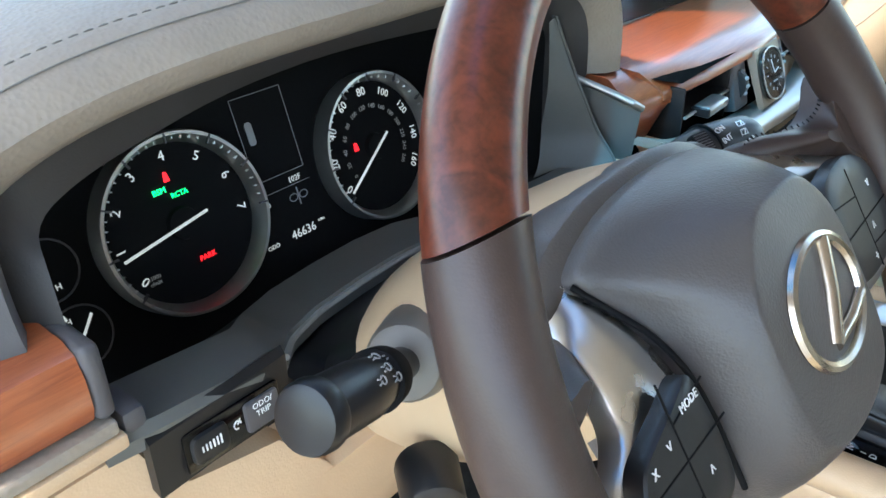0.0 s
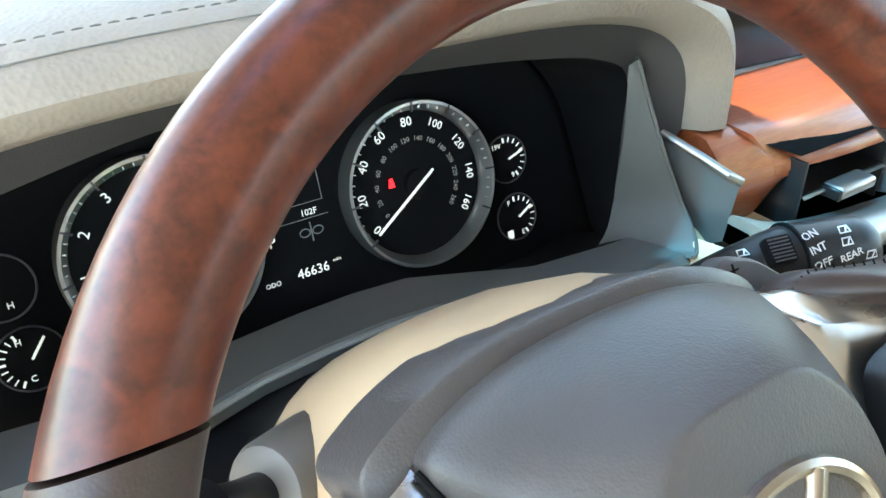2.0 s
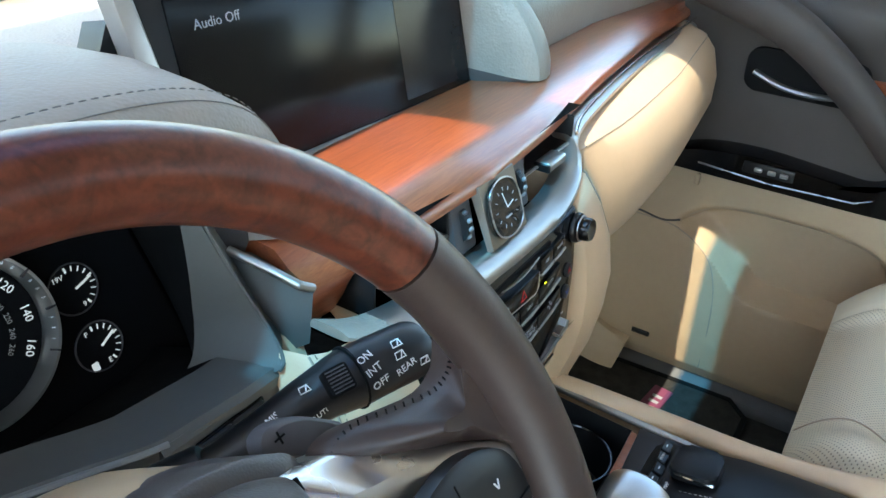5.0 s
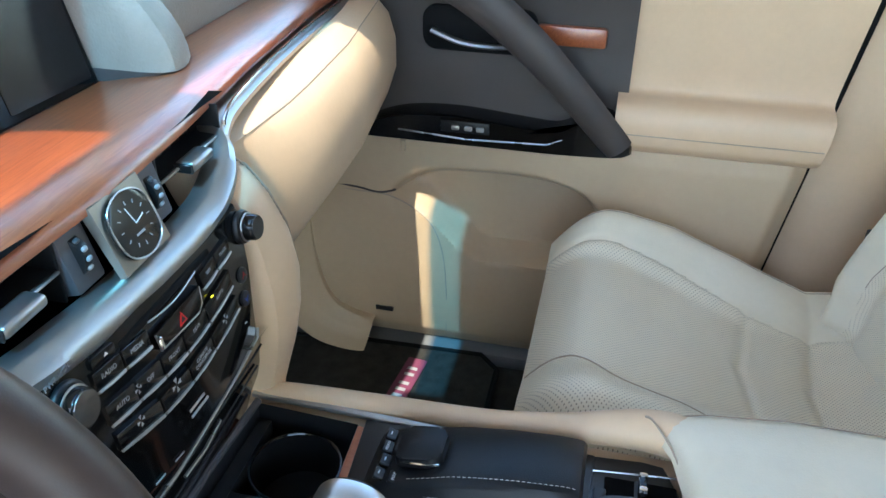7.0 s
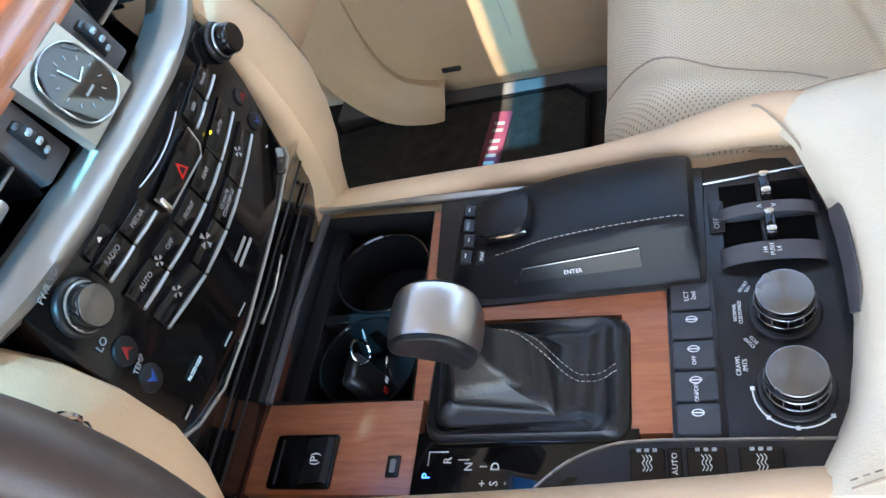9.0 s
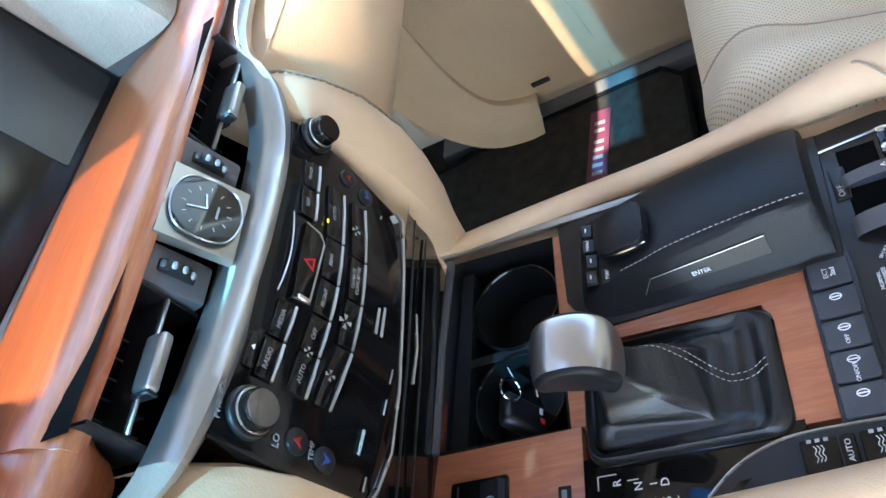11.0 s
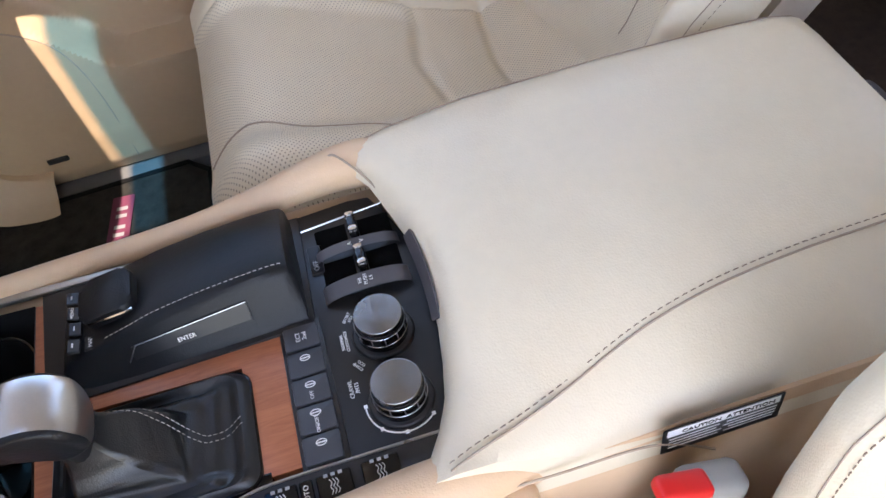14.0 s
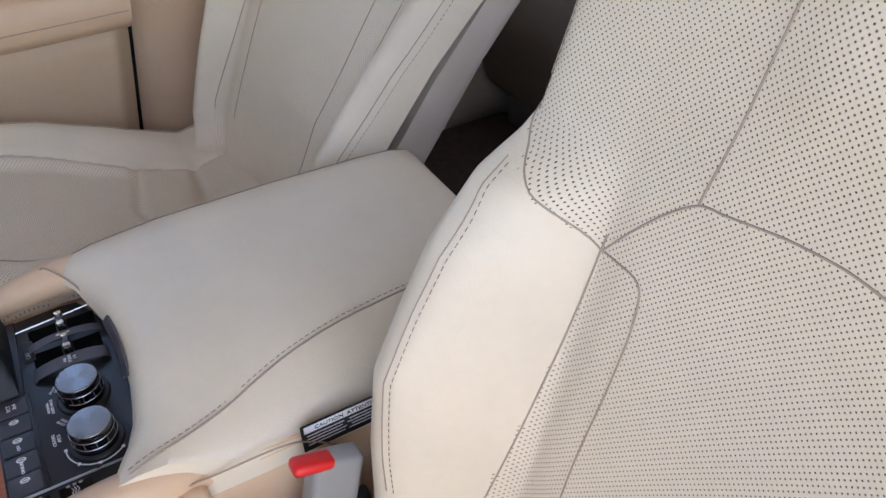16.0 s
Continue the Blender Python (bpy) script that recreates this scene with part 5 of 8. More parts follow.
part("key_lock", cyl((-0.515, -0.01, 0.628), (-0.535, -0.034, 0.626), 0.017, 0.016, 20, 0.003), BLACK, column)


def stalk(name, root, mid, tip, r, label):
    st = thing(name, root, label, "stalk")
    root, mid, tip = Vector(root), Vector(mid), Vector(tip)
    path = smooth_path([root, mid, tip], 8)
    part("stem", tube(path, lambda t: interp(t, [0, 0.25, 0.5, 0.62, 0.93, 1.0], [0.6, 0.65, 0.85, 1.0, 1.0, 0.88]) * r, 20, squash=0.9), BLACK, st, "black plastic lever")
    return st, path


left_stalk, lpath = stalk("turn_signal_stalk", (-0.522, -0.006, 0.695), (-0.560, -0.024, 0.716), (-0.604, -0.035, 0.733), 0.0142, "black headlamp and indicator stalk with white symbols")
lf = basis(lpath[11], (lpath[12] - lpath[11]), Vector((0, -0.55, 0.83)))
part("stalk_boss", cyl((-0.495, 0.006, 0.682), (-0.527, -0.009, 0.698), 0.025, 0.019, 24, 0.004), BOSS, left_stalk, "pale grey stalk boss")
part("end_knob", cyl(lpath[-3], lpath[-1] + (lpath[-1] - lpath[-2]) * 0.6, 0.0150, 0.0142, 28, 0.003), BLACK, left_stalk, "black end knob")
part("grip_ring", cyl(lpath[6], lpath[8], 0.0132, 0.0142, 28, 0.0008), BLACK_MATTE, left_stalk)
right_stalk, rpath = stalk("wiper_stalk", (-0.316, 0.010, 0.684), (-0.262, -0.020, 0.711), (-0.200, -0.038, 0.711), 0.0178, "black wiper stalk with white lettering")
part("stalk_boss", cyl((-0.335, 0.022, 0.674), (-0.314, 0.009, 0.685), 0.018, 0.014, 24, 0.003), BLACK, right_stalk)
rd = (rpath[-1] - rpath[6]).normalized()
eye_dir = (Vector((-0.53, -0.24, 1.0)) - Vector((-0.25, -0.04, 0.72))).normalized()


def stalk_text(st, path, words, s, side, size, r, toward, axis):
    """A word on the stalk's skin, facing the driver's seat."""
    i = s * (len(path) - 1)
    p = path[int(i)].lerp(path[min(len(path) - 1, int(i) + 1)], i - int(i))
    nrm = (toward - axis * toward.dot(axis)).normalized()
    across = nrm.cross(axis)
    a = side
    q = p + (nrm * math.cos(a) + across * math.sin(a)) * (r + 0.0005)
    nn = (nrm * math.cos(a) + across * math.sin(a)).normalized()
    m = basis(q, axis, nn.cross(axis))
    return m


for words, s, side, size in (("MIST", 0.30, 0.25, 0.0050), ("OFF", 0.32, -0.15, 0.0050), ("AUTO", 0.34, -0.55, 0.0050), ("AUTO", 0.44, -0.60, 0.0042), ("ON", 0.66, 0.30, 0.0060), ("INT", 0.67, -0.12, 0.0060), ("OFF", 0.68, -0.55, 0.0060), ("REAR", 0.80, -0.45, 0.0056)):
    m = stalk_text(0, rpath, words, s, side, size, 0.0181 * interp(s, [0, 0.25, 0.5, 0.62, 1], [0.6, 0.65, 0.85, 1.0, 1.0]), eye_dir, rd)
    lettering("stalk_text", words, size, m @ pose(0, 0, 0, 0, 0, 12), WHITE, right_stalk)
m = stalk_text(0, rpath, "", 0.54, 0.1, 0, 0.0158, eye_dir, rd) @ Matrix.Scale(0.75, 4)
roller = part("roller", prism(rounded(0.020, 0.020, 0.003), -0.004, 0.0022, m, 0.0015), BLACK_MATTE, right_stalk, "ribbed adjusting roller")
for k in range(7):
    part("rib", box((0, 0, 0), (0.0150, 0.0009, 0.0012), 0, 1, m @ pose(0, -0.0075 + 0.0025 * k, 0.0026)), GREY_DARK, roller)
for s, side in ((0.42, 0.45), (0.80, 0.30), (0.79, -0.05), (0.90, -0.5)):
    m = stalk_text(0, rpath, "", s, side, 0, 0.0181 * interp(s, [0, 0.25, 0.5, 0.62, 1], [0.6, 0.65, 0.85, 1.0, 1.0]), eye_dir, rd)
    m = m @ Matrix.Scale(0.62, 4)
    glass = [(-0.0048, -0.003), (0.0048, -0.003), (0.0036, 0.003), (-0.0036, 0.003)]
    part("wiper_symbol", join(tube([m @ Vector((a, b, 0.0003)) for a, b in glass], 0.00045, 5, loop=True), cyl(m @ Vector((0, -0.003, 0.0003)), m @ Vector((0.0028, 0.0022, 0.0003)), 0.0004, None, 6)), WHITE, right_stalk)
part("band_groove", cyl(rpath[10] , rpath[10] + rd * 0.0012, 0.0181, None, 28), BLACK_MATTE, right_stalk)
ld = (lpath[-1] - lpath[6]).normalized()
eye_l = (Vector((-0.73, -0.215, 0.93)) - Vector((-0.58, -0.03, 0.72))).normalized()
for s, side in ((0.52, 0.25), (0.58, -0.15), (0.58, -0.6), (0.66, 0.1), (0.44, 0.2), (0.46, -0.5)):
    m = stalk_text(0, lpath, "", s, side, 0, 0.0148 * interp(s, [0, 0.25, 0.5, 0.62, 1], [0.6, 0.65, 0.85, 1.0, 1.0]), eye_l, ld)
    m = m @ Matrix.Scale(0.75, 4)
    part("lamp_symbol", join(tube([m @ Vector((0.0024 * math.cos(a), 0.0024 * math.sin(a), 0.0002)) for a in [i * 0.7 for i in range(9)]], 0.0004, 5), cyl(m @ Vector((0.003, 0.001, 0.0002)), m @ Vector((0.0055, 0.0016, 0.0002)), 0.0004, None, 6), cyl(m @ Vector((0.003, -0.001, 0.0002)), m @ Vector((0.0055, -0.0016, 0.0002)), 0.0004, None, 6)), GREYPRINT, left_stalk)

# ---- centre control panel ----
stack = thing("control_panel", (-0.012, 0.02, 0.50), "piano black audio and climate panel with silver-edged keys", "control panel")
SP = basis((-0.012, -0.0085, 0.60), (1, 0, 0), (0, 0.12, 0.99))


def sp(x, z, w=0.0):
    return SP @ Vector((x + 0.012, (z - 0.60) / 0.99, w))


def spm(x, z, w=0.0, turn=0.0):
    return SP @ pose(x + 0.012, (z - 0.60) / 0.99, w, 0, 0, turn)


outline = [(-0.138, 0.652), (-0.137, 0.664), (-0.06, 0.656), (0.0, 0.651), (0.06, 0.650), (0.113, 0.656), (0.117, 0.648), (0.110, 0.60), (0.098, 0.543), (0.094, 0.537), (0.05, 0.530), (0.0, 0.526), (-0.05, 0.523), (-0.10, 0.525), (-0.130, 0.535), (-0.146, 0.545), (-0.147, 0.57), (-0.142, 0.61)]
part("panel_body", prism([(x + 0.012, (z - 0.60) / 0.99) for x, z in outline], -0.03, -0.001, SP, 0.003), BLACK_GLOSS, stack, "piano black panel")
part("panel_edge", tube([sp(x, z, -0.001) for x, z in ((0.098, 0.543), (0.094, 0.536), (0.05, 0.529), (0.0, 0.525), (-0.05, 0.522), (-0.10, 0.524), (-0.130, 0.534), (-0.146, 0.545))], 0.0016, 6), STEEL, stack)


def key_row(rows, z_top, z_edge, name):
    """Keys side by side with a silver lower edge."""
    for xa, xb, words, size in rows:
        za, zb = z_edge(xa), z_edge(xb)
        ta, tb = z_top(xa), z_top(xb)
        o = [(xa + 0.0125, (za - 0.60) / 0.99), (xb + 0.0115, (zb - 0.60) / 0.99), (xb + 0.0115, (tb - 0.60) / 0.99), (xa + 0.0125, (ta - 0.60) / 0.99)]
        key = part("key", prism(o, -0.002, 0.0016, SP, 0.0006), BLACK_GLOSS, stack)
        part("key_edge", tube([sp(xa + 0.0008, za - 0.0006, 0.0012), sp((xa + xb) / 2, (za + zb) / 2 - 0.0006, 0.002), sp(xb - 0.0008, zb - 0.0006, 0.0012)], 0.0014, 6), SILVER, key, "satin silver lower edge")
        if words:
            lettering("key_text", words, size, spm((xa + xb) / 2, (za + zb + ta + tb) / 4 + 0.001, 0.0018, math.degrees(math.atan2(zb - za, xb - xa))), GREYPRINT, key)


rowA = lambda x: interp(x, [-0.1, -0.035, 0.0, 0.04, 0.09], [0.633, 0.624, 0.622, 0.622, 0.627])
rowB = lambda x: interp(x, [-0.1, -0.038, -0.01, 0.03, 0.08], [0.606, 0.596, 0.593, 0.594, 0.601])
rowC = lambda x: interp(x, [-0.1, -0.05, 0.0, 0.03, 0.08], [0.586, 0.573, 0.569, 0.571, 0.579])
key_row([(-0.093, -0.064, "RADIO", 0.0050), (-0.063, -0.034, "MEDIA", 0.0050), (0.038, 0.062, "SEEK", 0.0036), (0.063, 0.087, "TRACK", 0.0036)], lambda x: rowA(x) + 0.013, rowA, "a")
key_row([(-0.093, -0.062, "AUTO", 0.0050), (-0.061, -0.032, "OFF", 0.0050), (-0.031, -0.002, "FRONT", 0.0045), (-0.001, 0.033, "REAR", 0.0042), (0.034, 0.077, "AUTO", 0.0042)], lambda x: rowB(x) + 0.015, rowB, "b")
key_row([(-0.093, -0.045, "", 0), (-0.044, -0.006, "", 0), (-0.005, 0.03, "CLIMATE\nCONCIERGE", 0.0042), (0.031, 0.077, "", 0)], lambda x: rowC(x) + 0.013, rowC, "c")
for x, z, s in ((-0.069, 0.588, 0.004), (-0.025, 0.582, 0.0055), (0.053, 0.584, 0.004), (-0.052, 0.6085, 0.0035)):
    blades = [prism([(0.2 * s, 0), (s, -0.35 * s), (s, 0.35 * s)], 0, 0.0003, spm(x - (0.009 if z > 0.6 else 0), z, 0.0018, 90 * k)) for k in range(4)]
    part("fan_symbol", join(*blades), GREYPRINT, stack)
hz = part("hazard_button", prism([(x + 0.012, (z - 0.60) / 0.99) for x, z in ((-0.029, 0.616), (0.024, 0.612), (0.029, 0.617), (0.031, 0.630), (-0.030, 0.630))], -0.002, 0.004, SP, 0.0015), BLACK_GLOSS, stack, "black hazard light button with a red triangle")
part("button_edge", tube([sp(-0.030, 0.629, 0.003), sp(-0.029, 0.6155, 0.003), sp(0.022, 0.6115, 0.003), sp(0.029, 0.616, 0.003), sp(0.031, 0.629, 0.003)], 0.0009, 6), SILVER, hz)
part("button_end", box((0, 0, 0), (0.004, 0.011, 0.002), 0.001, 1, spm(-0.028, 0.621, 0.0045)), CHROME, hz)
for k, mat in ((1.0, RED), (0.55, BLACK)):
    part("warning_triangle", prism([(-0.0055 * k, -0.0040 * k), (0.0055 * k, -0.0040 * k), (0, 0.0058 * k)], 0.004, 0.0043 + 0.0002 * (k < 1), spm(0.001, 0.6215 - 0.0003 * (k < 1), 0), 0), mat, hz)
part("disc_slot", box((0, 0, 0), (0.12, 0.006, 0.003), 0.001, 1, spm(0.0, 0.642, -0.001)), BLACK_MATTE, stack)
part("eject_key", prism(rounded(0.024, 0.008, 0.002), -0.002, 0.0015, spm(-0.078, 0.6485, 0, -6), 0.0006), BLACK_GLOSS, stack)
part("eject_symbol", prism([(-0.002, 0), (0.002, 0), (0, 0.0025)], 0.0015, 0.0019, spm(-0.076, 0.648, 0, -6)), WHITE, stack)
part("slot_arch", tube([sp(lerp(-0.03, 0.035, i / 12), 0.640 - 0.004 * math.sin(math.pi * i / 12), 0.001) for i in range(13)], 0.0007, 6), STEEL, stack)


def round_knob(x, z, r, h, name, label):
    c = sp(x, z)
    n = (SP.to_3x3() @ Vector((0, 0, 1))).normalized()
    k = part(name, cyl(c, c + n * h, r, r * 0.94, 32, 0.0018), BLACK_GLOSS, stack, label)
    part("knob_collar", cyl(c - n * 0.001, c + n * 0.004, r * 1.28, r * 1.2, 32, 0.0015), BLACK, k)
    part("knob_ring", tube([c + n * 0.006 + (SP.to_3x3() @ Vector((r * 1.01 * math.cos(a), r * 1.01 * math.sin(a), 0))) for a in [2 * math.pi * i / 32 for i in range(32)]], 0.0008, 6, loop=True), STEEL, k)
    part("knob_cap", cyl(c + n * (h - 0.0005), c + n * (h + 0.0006), r * 0.86, r * 0.84, 32), SPUN if name == "volume_knob" else BLACK_GLOSS, k)


round_knob(-0.116, 0.641, 0.0132, 0.013, "volume_knob", "round volume knob with steel cap")
round_knob(0.113, 0.634, 0.0115, 0.015, "tune_knob", "black tuning knob")
lettering("panel_text", "PWR·VOL", 0.0055, spm(-0.115, 0.662, 0.0005, 3), GREYPRINT, stack)
lettering("panel_text", "TEMP", 0.0052, spm(-0.122, 0.5925, 0.0005, 4), GREYPRINT, stack)
lettering("panel_text", "LO", 0.0068, spm(-0.125, 0.6195, 0.0005, 0), GREYPRINT, stack)
lettering("panel_text", "PASSENGER", 0.0036, spm(-0.102, 0.553, 0.0005, -8), WHITE, stack)
for x, z, mat, d in ((-0.120, 0.604, ARROW_RED, 1), (-0.124, 0.581, ARROW_BLUE, -1), (0.096, 0.598, ARROW_RED, 1), (0.091, 0.578, ARROW_BLUE, -1)):
    k = 1.0 if x < 0 else 0.8
    b = part("temperature_key", prism([(0.0085 * k * math.cos(a), 0.0085 * k * math.sin(a)) for a in [2 * math.pi * i / 24 for i in range(24)]], -0.002, 0.0012, spm(x, z), 0.0008), BLACK, stack)
    part("key_arrow", prism([(-0.0042 * k, -0.003 * d * k), (0, 0.0042 * d * k), (0.0042 * k, -0.003 * d * k), (0, -0.0006 * d * k)], 0.0012, 0.0016, spm(x, z)), mat, b)
part("indicator_lamp", box((0, 0, 0), (0.003, 0.001, 0.0004), 0, 1, spm(0.045, 0.611, 0.002)), AMBER, stack)
for x, z, w in ((-0.008, 0.551, 0.022), (-0.0065, 0.5455, 0.025)):
    part("maker_mark", box((0, 0, 0), (w, 0.0026, 0.0004), 0, 1, spm(x, z, 0.0002, -2)), GREYPRINT, stack, "plain grey maker mark")
for x, z, w in ((-0.070, 0.535, 0.012), (-0.045, 0.532, 0.012), (-0.128, 0.546, 0.010), (0.082, 0.56, 0.004)):
    part("panel_mark", box((0, 0, 0), (w, 0.0014, 0.0003), 0, 1, spm(x, z, 0.0002, -8)), GREYPRINT, stack)
# slot and drawer front below the panel
part("lower_slot", loft([[(x, y, z) for y, z in ((-0.012, 0.526), (-0.002, 0.512), (0.004, 0.49), (0.012, 0.455), (0.022, 0.43), (0.03, 0.405))] for x in (-0.150, -0.05, 0.05, 0.135)]), BLACK_GLOSS, stack, "glossy black lower tray front")
for z, y in ((0.497, -0.001), (0.470, 0.006)):
    part("tray_line", tube([(-0.14, y + 0.002, z - 0.006), (-0.01, y - 0.002, z), (0.125, y, z + 0.004)], 0.0011, 6), BLACK, stack)
part("tray_handle", tube([(-0.03, -0.006, 0.492), (0.0, -0.008, 0.493), (0.03, -0.006, 0.495)], 0.0016, 6), STEEL, stack)

# ---- centre console ----
CZ = 0.41
console = thing("centre_console", (0.01, -0.2, 0.0), "walnut and black centre console with beige side rails", "console")
for xx in (0.160, -0.142):
    part("console_side", box((xx, -0.18, 0.2), (0.03, 0.50, 0.40), 0.012, 3), BEIGE, console, "beige leather side")


def plate(name, outline, z0, z1, mat, parent=None, label="", bevel=0.001):
    return part(name, prism(outline, z0, z1, None, bevel), mat, parent or console, label)


plate("console_base", [(-0.135, 0.045), (-0.135, -0.43), (0.16, -0.43), (0.16, 0.045)], 0.28, 0.30, BLACK_MATTE)
# wood: strips round the tray, the boot and the controller
wood = plate("wood_panel", [(-0.125, 0.03), (-0.125, -0.106), (-0.079, -0.106), (-0.052, -0.106), (-0.052, 0.024)], CZ - 0.01, CZ, WOOD_CONSOLE, None, "satin walnut panel")
plate("wood_strip", [(-0.052, -0.097), (0.135, -0.087), (0.132, -0.108), (0.03, -0.118), (-0.052, -0.124)], CZ - 0.01, CZ - 0.0005, WOOD_CONSOLE, None, "satin walnut strip")
plate("wood_strip", [(0.030, -0.118), (0.014, -0.124), (0.012, -0.252), (-0.083, -0.256), (-0.083, -0.284), (0.030, -0.286)], CZ - 0.01, CZ + 0.0005, WOOD_CONSOLE, None, "satin walnut strip")
part("wood_riser", box((-0.01, 0.034, CZ - 0.006), (0.25, 0.02, 0.012), 0.002), WOOD_DARK, console)
# cup tray
tray = plate("tray_frame", [(-0.050, 0.026), (0.140, 0.020), (0.134, -0.088), (-0.052, -0.096)], CZ - 0.07, CZ - 0.066, BLACK, None, "black plastic cup tray")
part("tray_wall", loft([[Vector((x, y, CZ + 0.0012)) for x, y in ((-0.050, 0.026), (0.140, 0.020), (0.134, -0.088), (-0.052, -0.096), (-0.050, 0.026))], [Vector((x, y, CZ - 0.07)) for x, y in ((-0.047, 0.022), (0.136, 0.017), (0.131, -0.085), (-0.048, -0.092), (-0.047, 0.022))]]), BLACK, tray)
part("tray_lip", tube([(-0.052, 0.026, CZ + 0.002), (0.045, 0.025, CZ + 0.003), (0.142, 0.020, CZ + 0.002)], 0.004, 8), GREY_DARK, tray, "rounded dark front lip")
for cx, cy in ((0.083, -0.042), (-0.008, -0.045)):
    r = 0.043
    ring = [(cx + r * math.cos(a), cy + r * math.sin(a)) for a in [2 * math.pi * i / 32 for i in range(32)]]
    holder = part("cup_holder", loft([[Vector((x, y, CZ - 0.016)) for x, y in ring], [Vector((cx + (x - cx) * 1.0, cy + (y - cy) * 1.0, CZ - 0.05)) for x, y in ring], [Vector((cx + (x - cx) * 0.94, cy + (y - cy) * 0.94, CZ - 0.065)) for x, y in ring]], closed=True, caps=False), BLACK_MATTE, tray, "round black cup holder")
    part("holder_rim", tube([(x, y, CZ - 0.015) for x, y in ring], 0.0016, 6, loop=True), BLACK_GLOSS, holder)
part("holder_bridge", prism([(0.032, 0.018), (0.040, 0.018), (0.042, -0.085), (0.032, -0.088)], CZ - 0.06, CZ - 0.015), BLACK, tray)
part("tray_shelf", prism([(-0.046, 0.022), (0.135, 0.016), (0.134, 0.004), (-0.046, 0.004)], CZ - 0.03, CZ - 0.014), BLACK, tray)
# metal strip along the passenger's rail
part("metal_strip", box((0.147, -0.10, CZ + 0.002), (0.008, 0.26, 0.006), 0.002, 2, pose(0, 0, 0, 0, 0, -2)), SILVER, console, "satin metal strip")
rail_r = smooth_path([(0.160, 0.055, 0.400), (0.160, 0.0, 0.411), (0.163, -0.1, 0.413), (0.164, -0.2, 0.415), (0.168, -0.28, 0.420), (0.172, -0.33, 0.426), (0.171, -0.37, 0.431), (0.160, -0.41, 0.432), (0.148, -0.44, 0.426)], 6)
rail_l = smooth_path([(-0.160, 0.055, 0.40), (-0.152, 0.0, 0.408), (-0.148, -0.1, 0.412), (-0.142, -0.2, 0.412), (-0.1345, -0.30, 0.412), (-0.1305, -0.35, 0.414), (-0.127, -0.385, 0.410), (-0.119, -0.42, 0.398), (-0.108, -0.46, 0.37)], 6)
part("side_rail", tube(rail_r, lambda t: interp(t, [0, 0.2, 0.42, 0.55, 0.66, 0.78, 1], [0.0115, 0.0115, 0.012, 0.0155, 0.019, 0.022, 0.021]), 18, squash=0.95), BEIGE, console, "padded beige leather rail")
part("side_rail", tube(rail_l, 0.0205, 16, squash=0.9), BEIGE, console, "padded beige leather rail")
# parking brake switch, socket and shift gate
pb = plate("parking_brake_switch", [(-0.100 + a, -0.018 + b) for a, b in rounded(0.042, 0.052, 0.003)], CZ - 0.004, CZ + 0.0025, BLACK_GLOSS, None, "black parking brake switch", 0.001)
part("switch_key", loft([[(x, 0.002, CZ + 0.003), (x, -0.012, CZ - 0.001), (x, -0.022, CZ + 0.004), (x, -0.038, CZ + 0.007), (x, -0.0415, CZ + 0.003)] for x in (-0.118, -0.083)]), BLACK, pb)
lettering("switch_text", "(P)", 0.009, basis((-0.1005, -0.030, CZ + 0.0068), (0, -1, 0), (1, 0, 0)) @ pose(0, 0, 0, 0, 0, 90), WHITE, pb)
part("key_socket", prism([(-0.104 + a, -0.0905 + b) for a, b in rounded(0.016, 0.010, 0.001)], CZ - 0.001, CZ + 0.0015, None, 0.0005), BLACK, console)
part("socket_slot", prism([(-0.104 + a, -0.0905 + b) for a, b in rounded(0.010, 0.004, 0.001)], CZ + 0.0015, CZ + 0.002), SILVER, console)
gate = plate("shift_gate_plate", [(-0.127, -0.106), (-0.127, -0.21), (-0.118, -0.214), (-0.100, -0.236), (-0.086, -0.262), (-0.079, -0.262), (-0.079, -0.106)], CZ - 0.006, CZ + 0.0008, BLACK_GLOSS, None, "piano black gear position plate")
GX = basis((0, 0, CZ + 0.0012), (0, -1, 0), (1, 0, 0))


def gate_text(words, x, y, size, mat=WHITE):
    lettering("gate_letter", words, size, GX @ pose(-y, x, 0, 0, 0, 90), mat, gate)


for words, x, y, mat in (("P", -0.1115, -0.117, BLUE_LAMP), ("R", -0.1005, -0.1315, WHITE), ("N", -0.105, -0.147, WHITE), ("D", -0.105, -0.166, WHITE), ("S", -0.117, -0.166, WHITE), ("+", -0.117, -0.158, WHITE), ("-", -0.117, -0.173, WHITE)):
    gate_text(words, x, y, 0.0085, mat)
for a, b in (((-0.104, -0.117), (-0.094, -0.117)), ((-0.094, -0.117), (-0.094, -0.131)), ((-0.100, -0.139), (-0.100, -0.147)), ((-0.105, -0.155), (-0.105, -0.160))):
    part("gate_line", cyl((*a, CZ + 0.0011), (*b, CZ + 0.0011), 0.0004, None, 6), WHITE, gate)
# shift lever with boot
shifter = thing("gear_shifter", (-0.035, -0.18, CZ), "gear lever with silver knob and black stitched leather boot", "gear lever")
BC = Vector((-0.040, -0.184, CZ))
FRAME = rounded(0.096, 0.144, 0.014, 7)
part("boot_frame", prism([(BC.x + a * 1.02, BC.y + b * 1.015) for a, b in FRAME], CZ - 0.002, CZ + 0.0022, None, 0.001), BLACK_GLOSS, shifter)
noise.seed_set(3)
tip = Vector((-0.039, -0.152, CZ + 0.056))
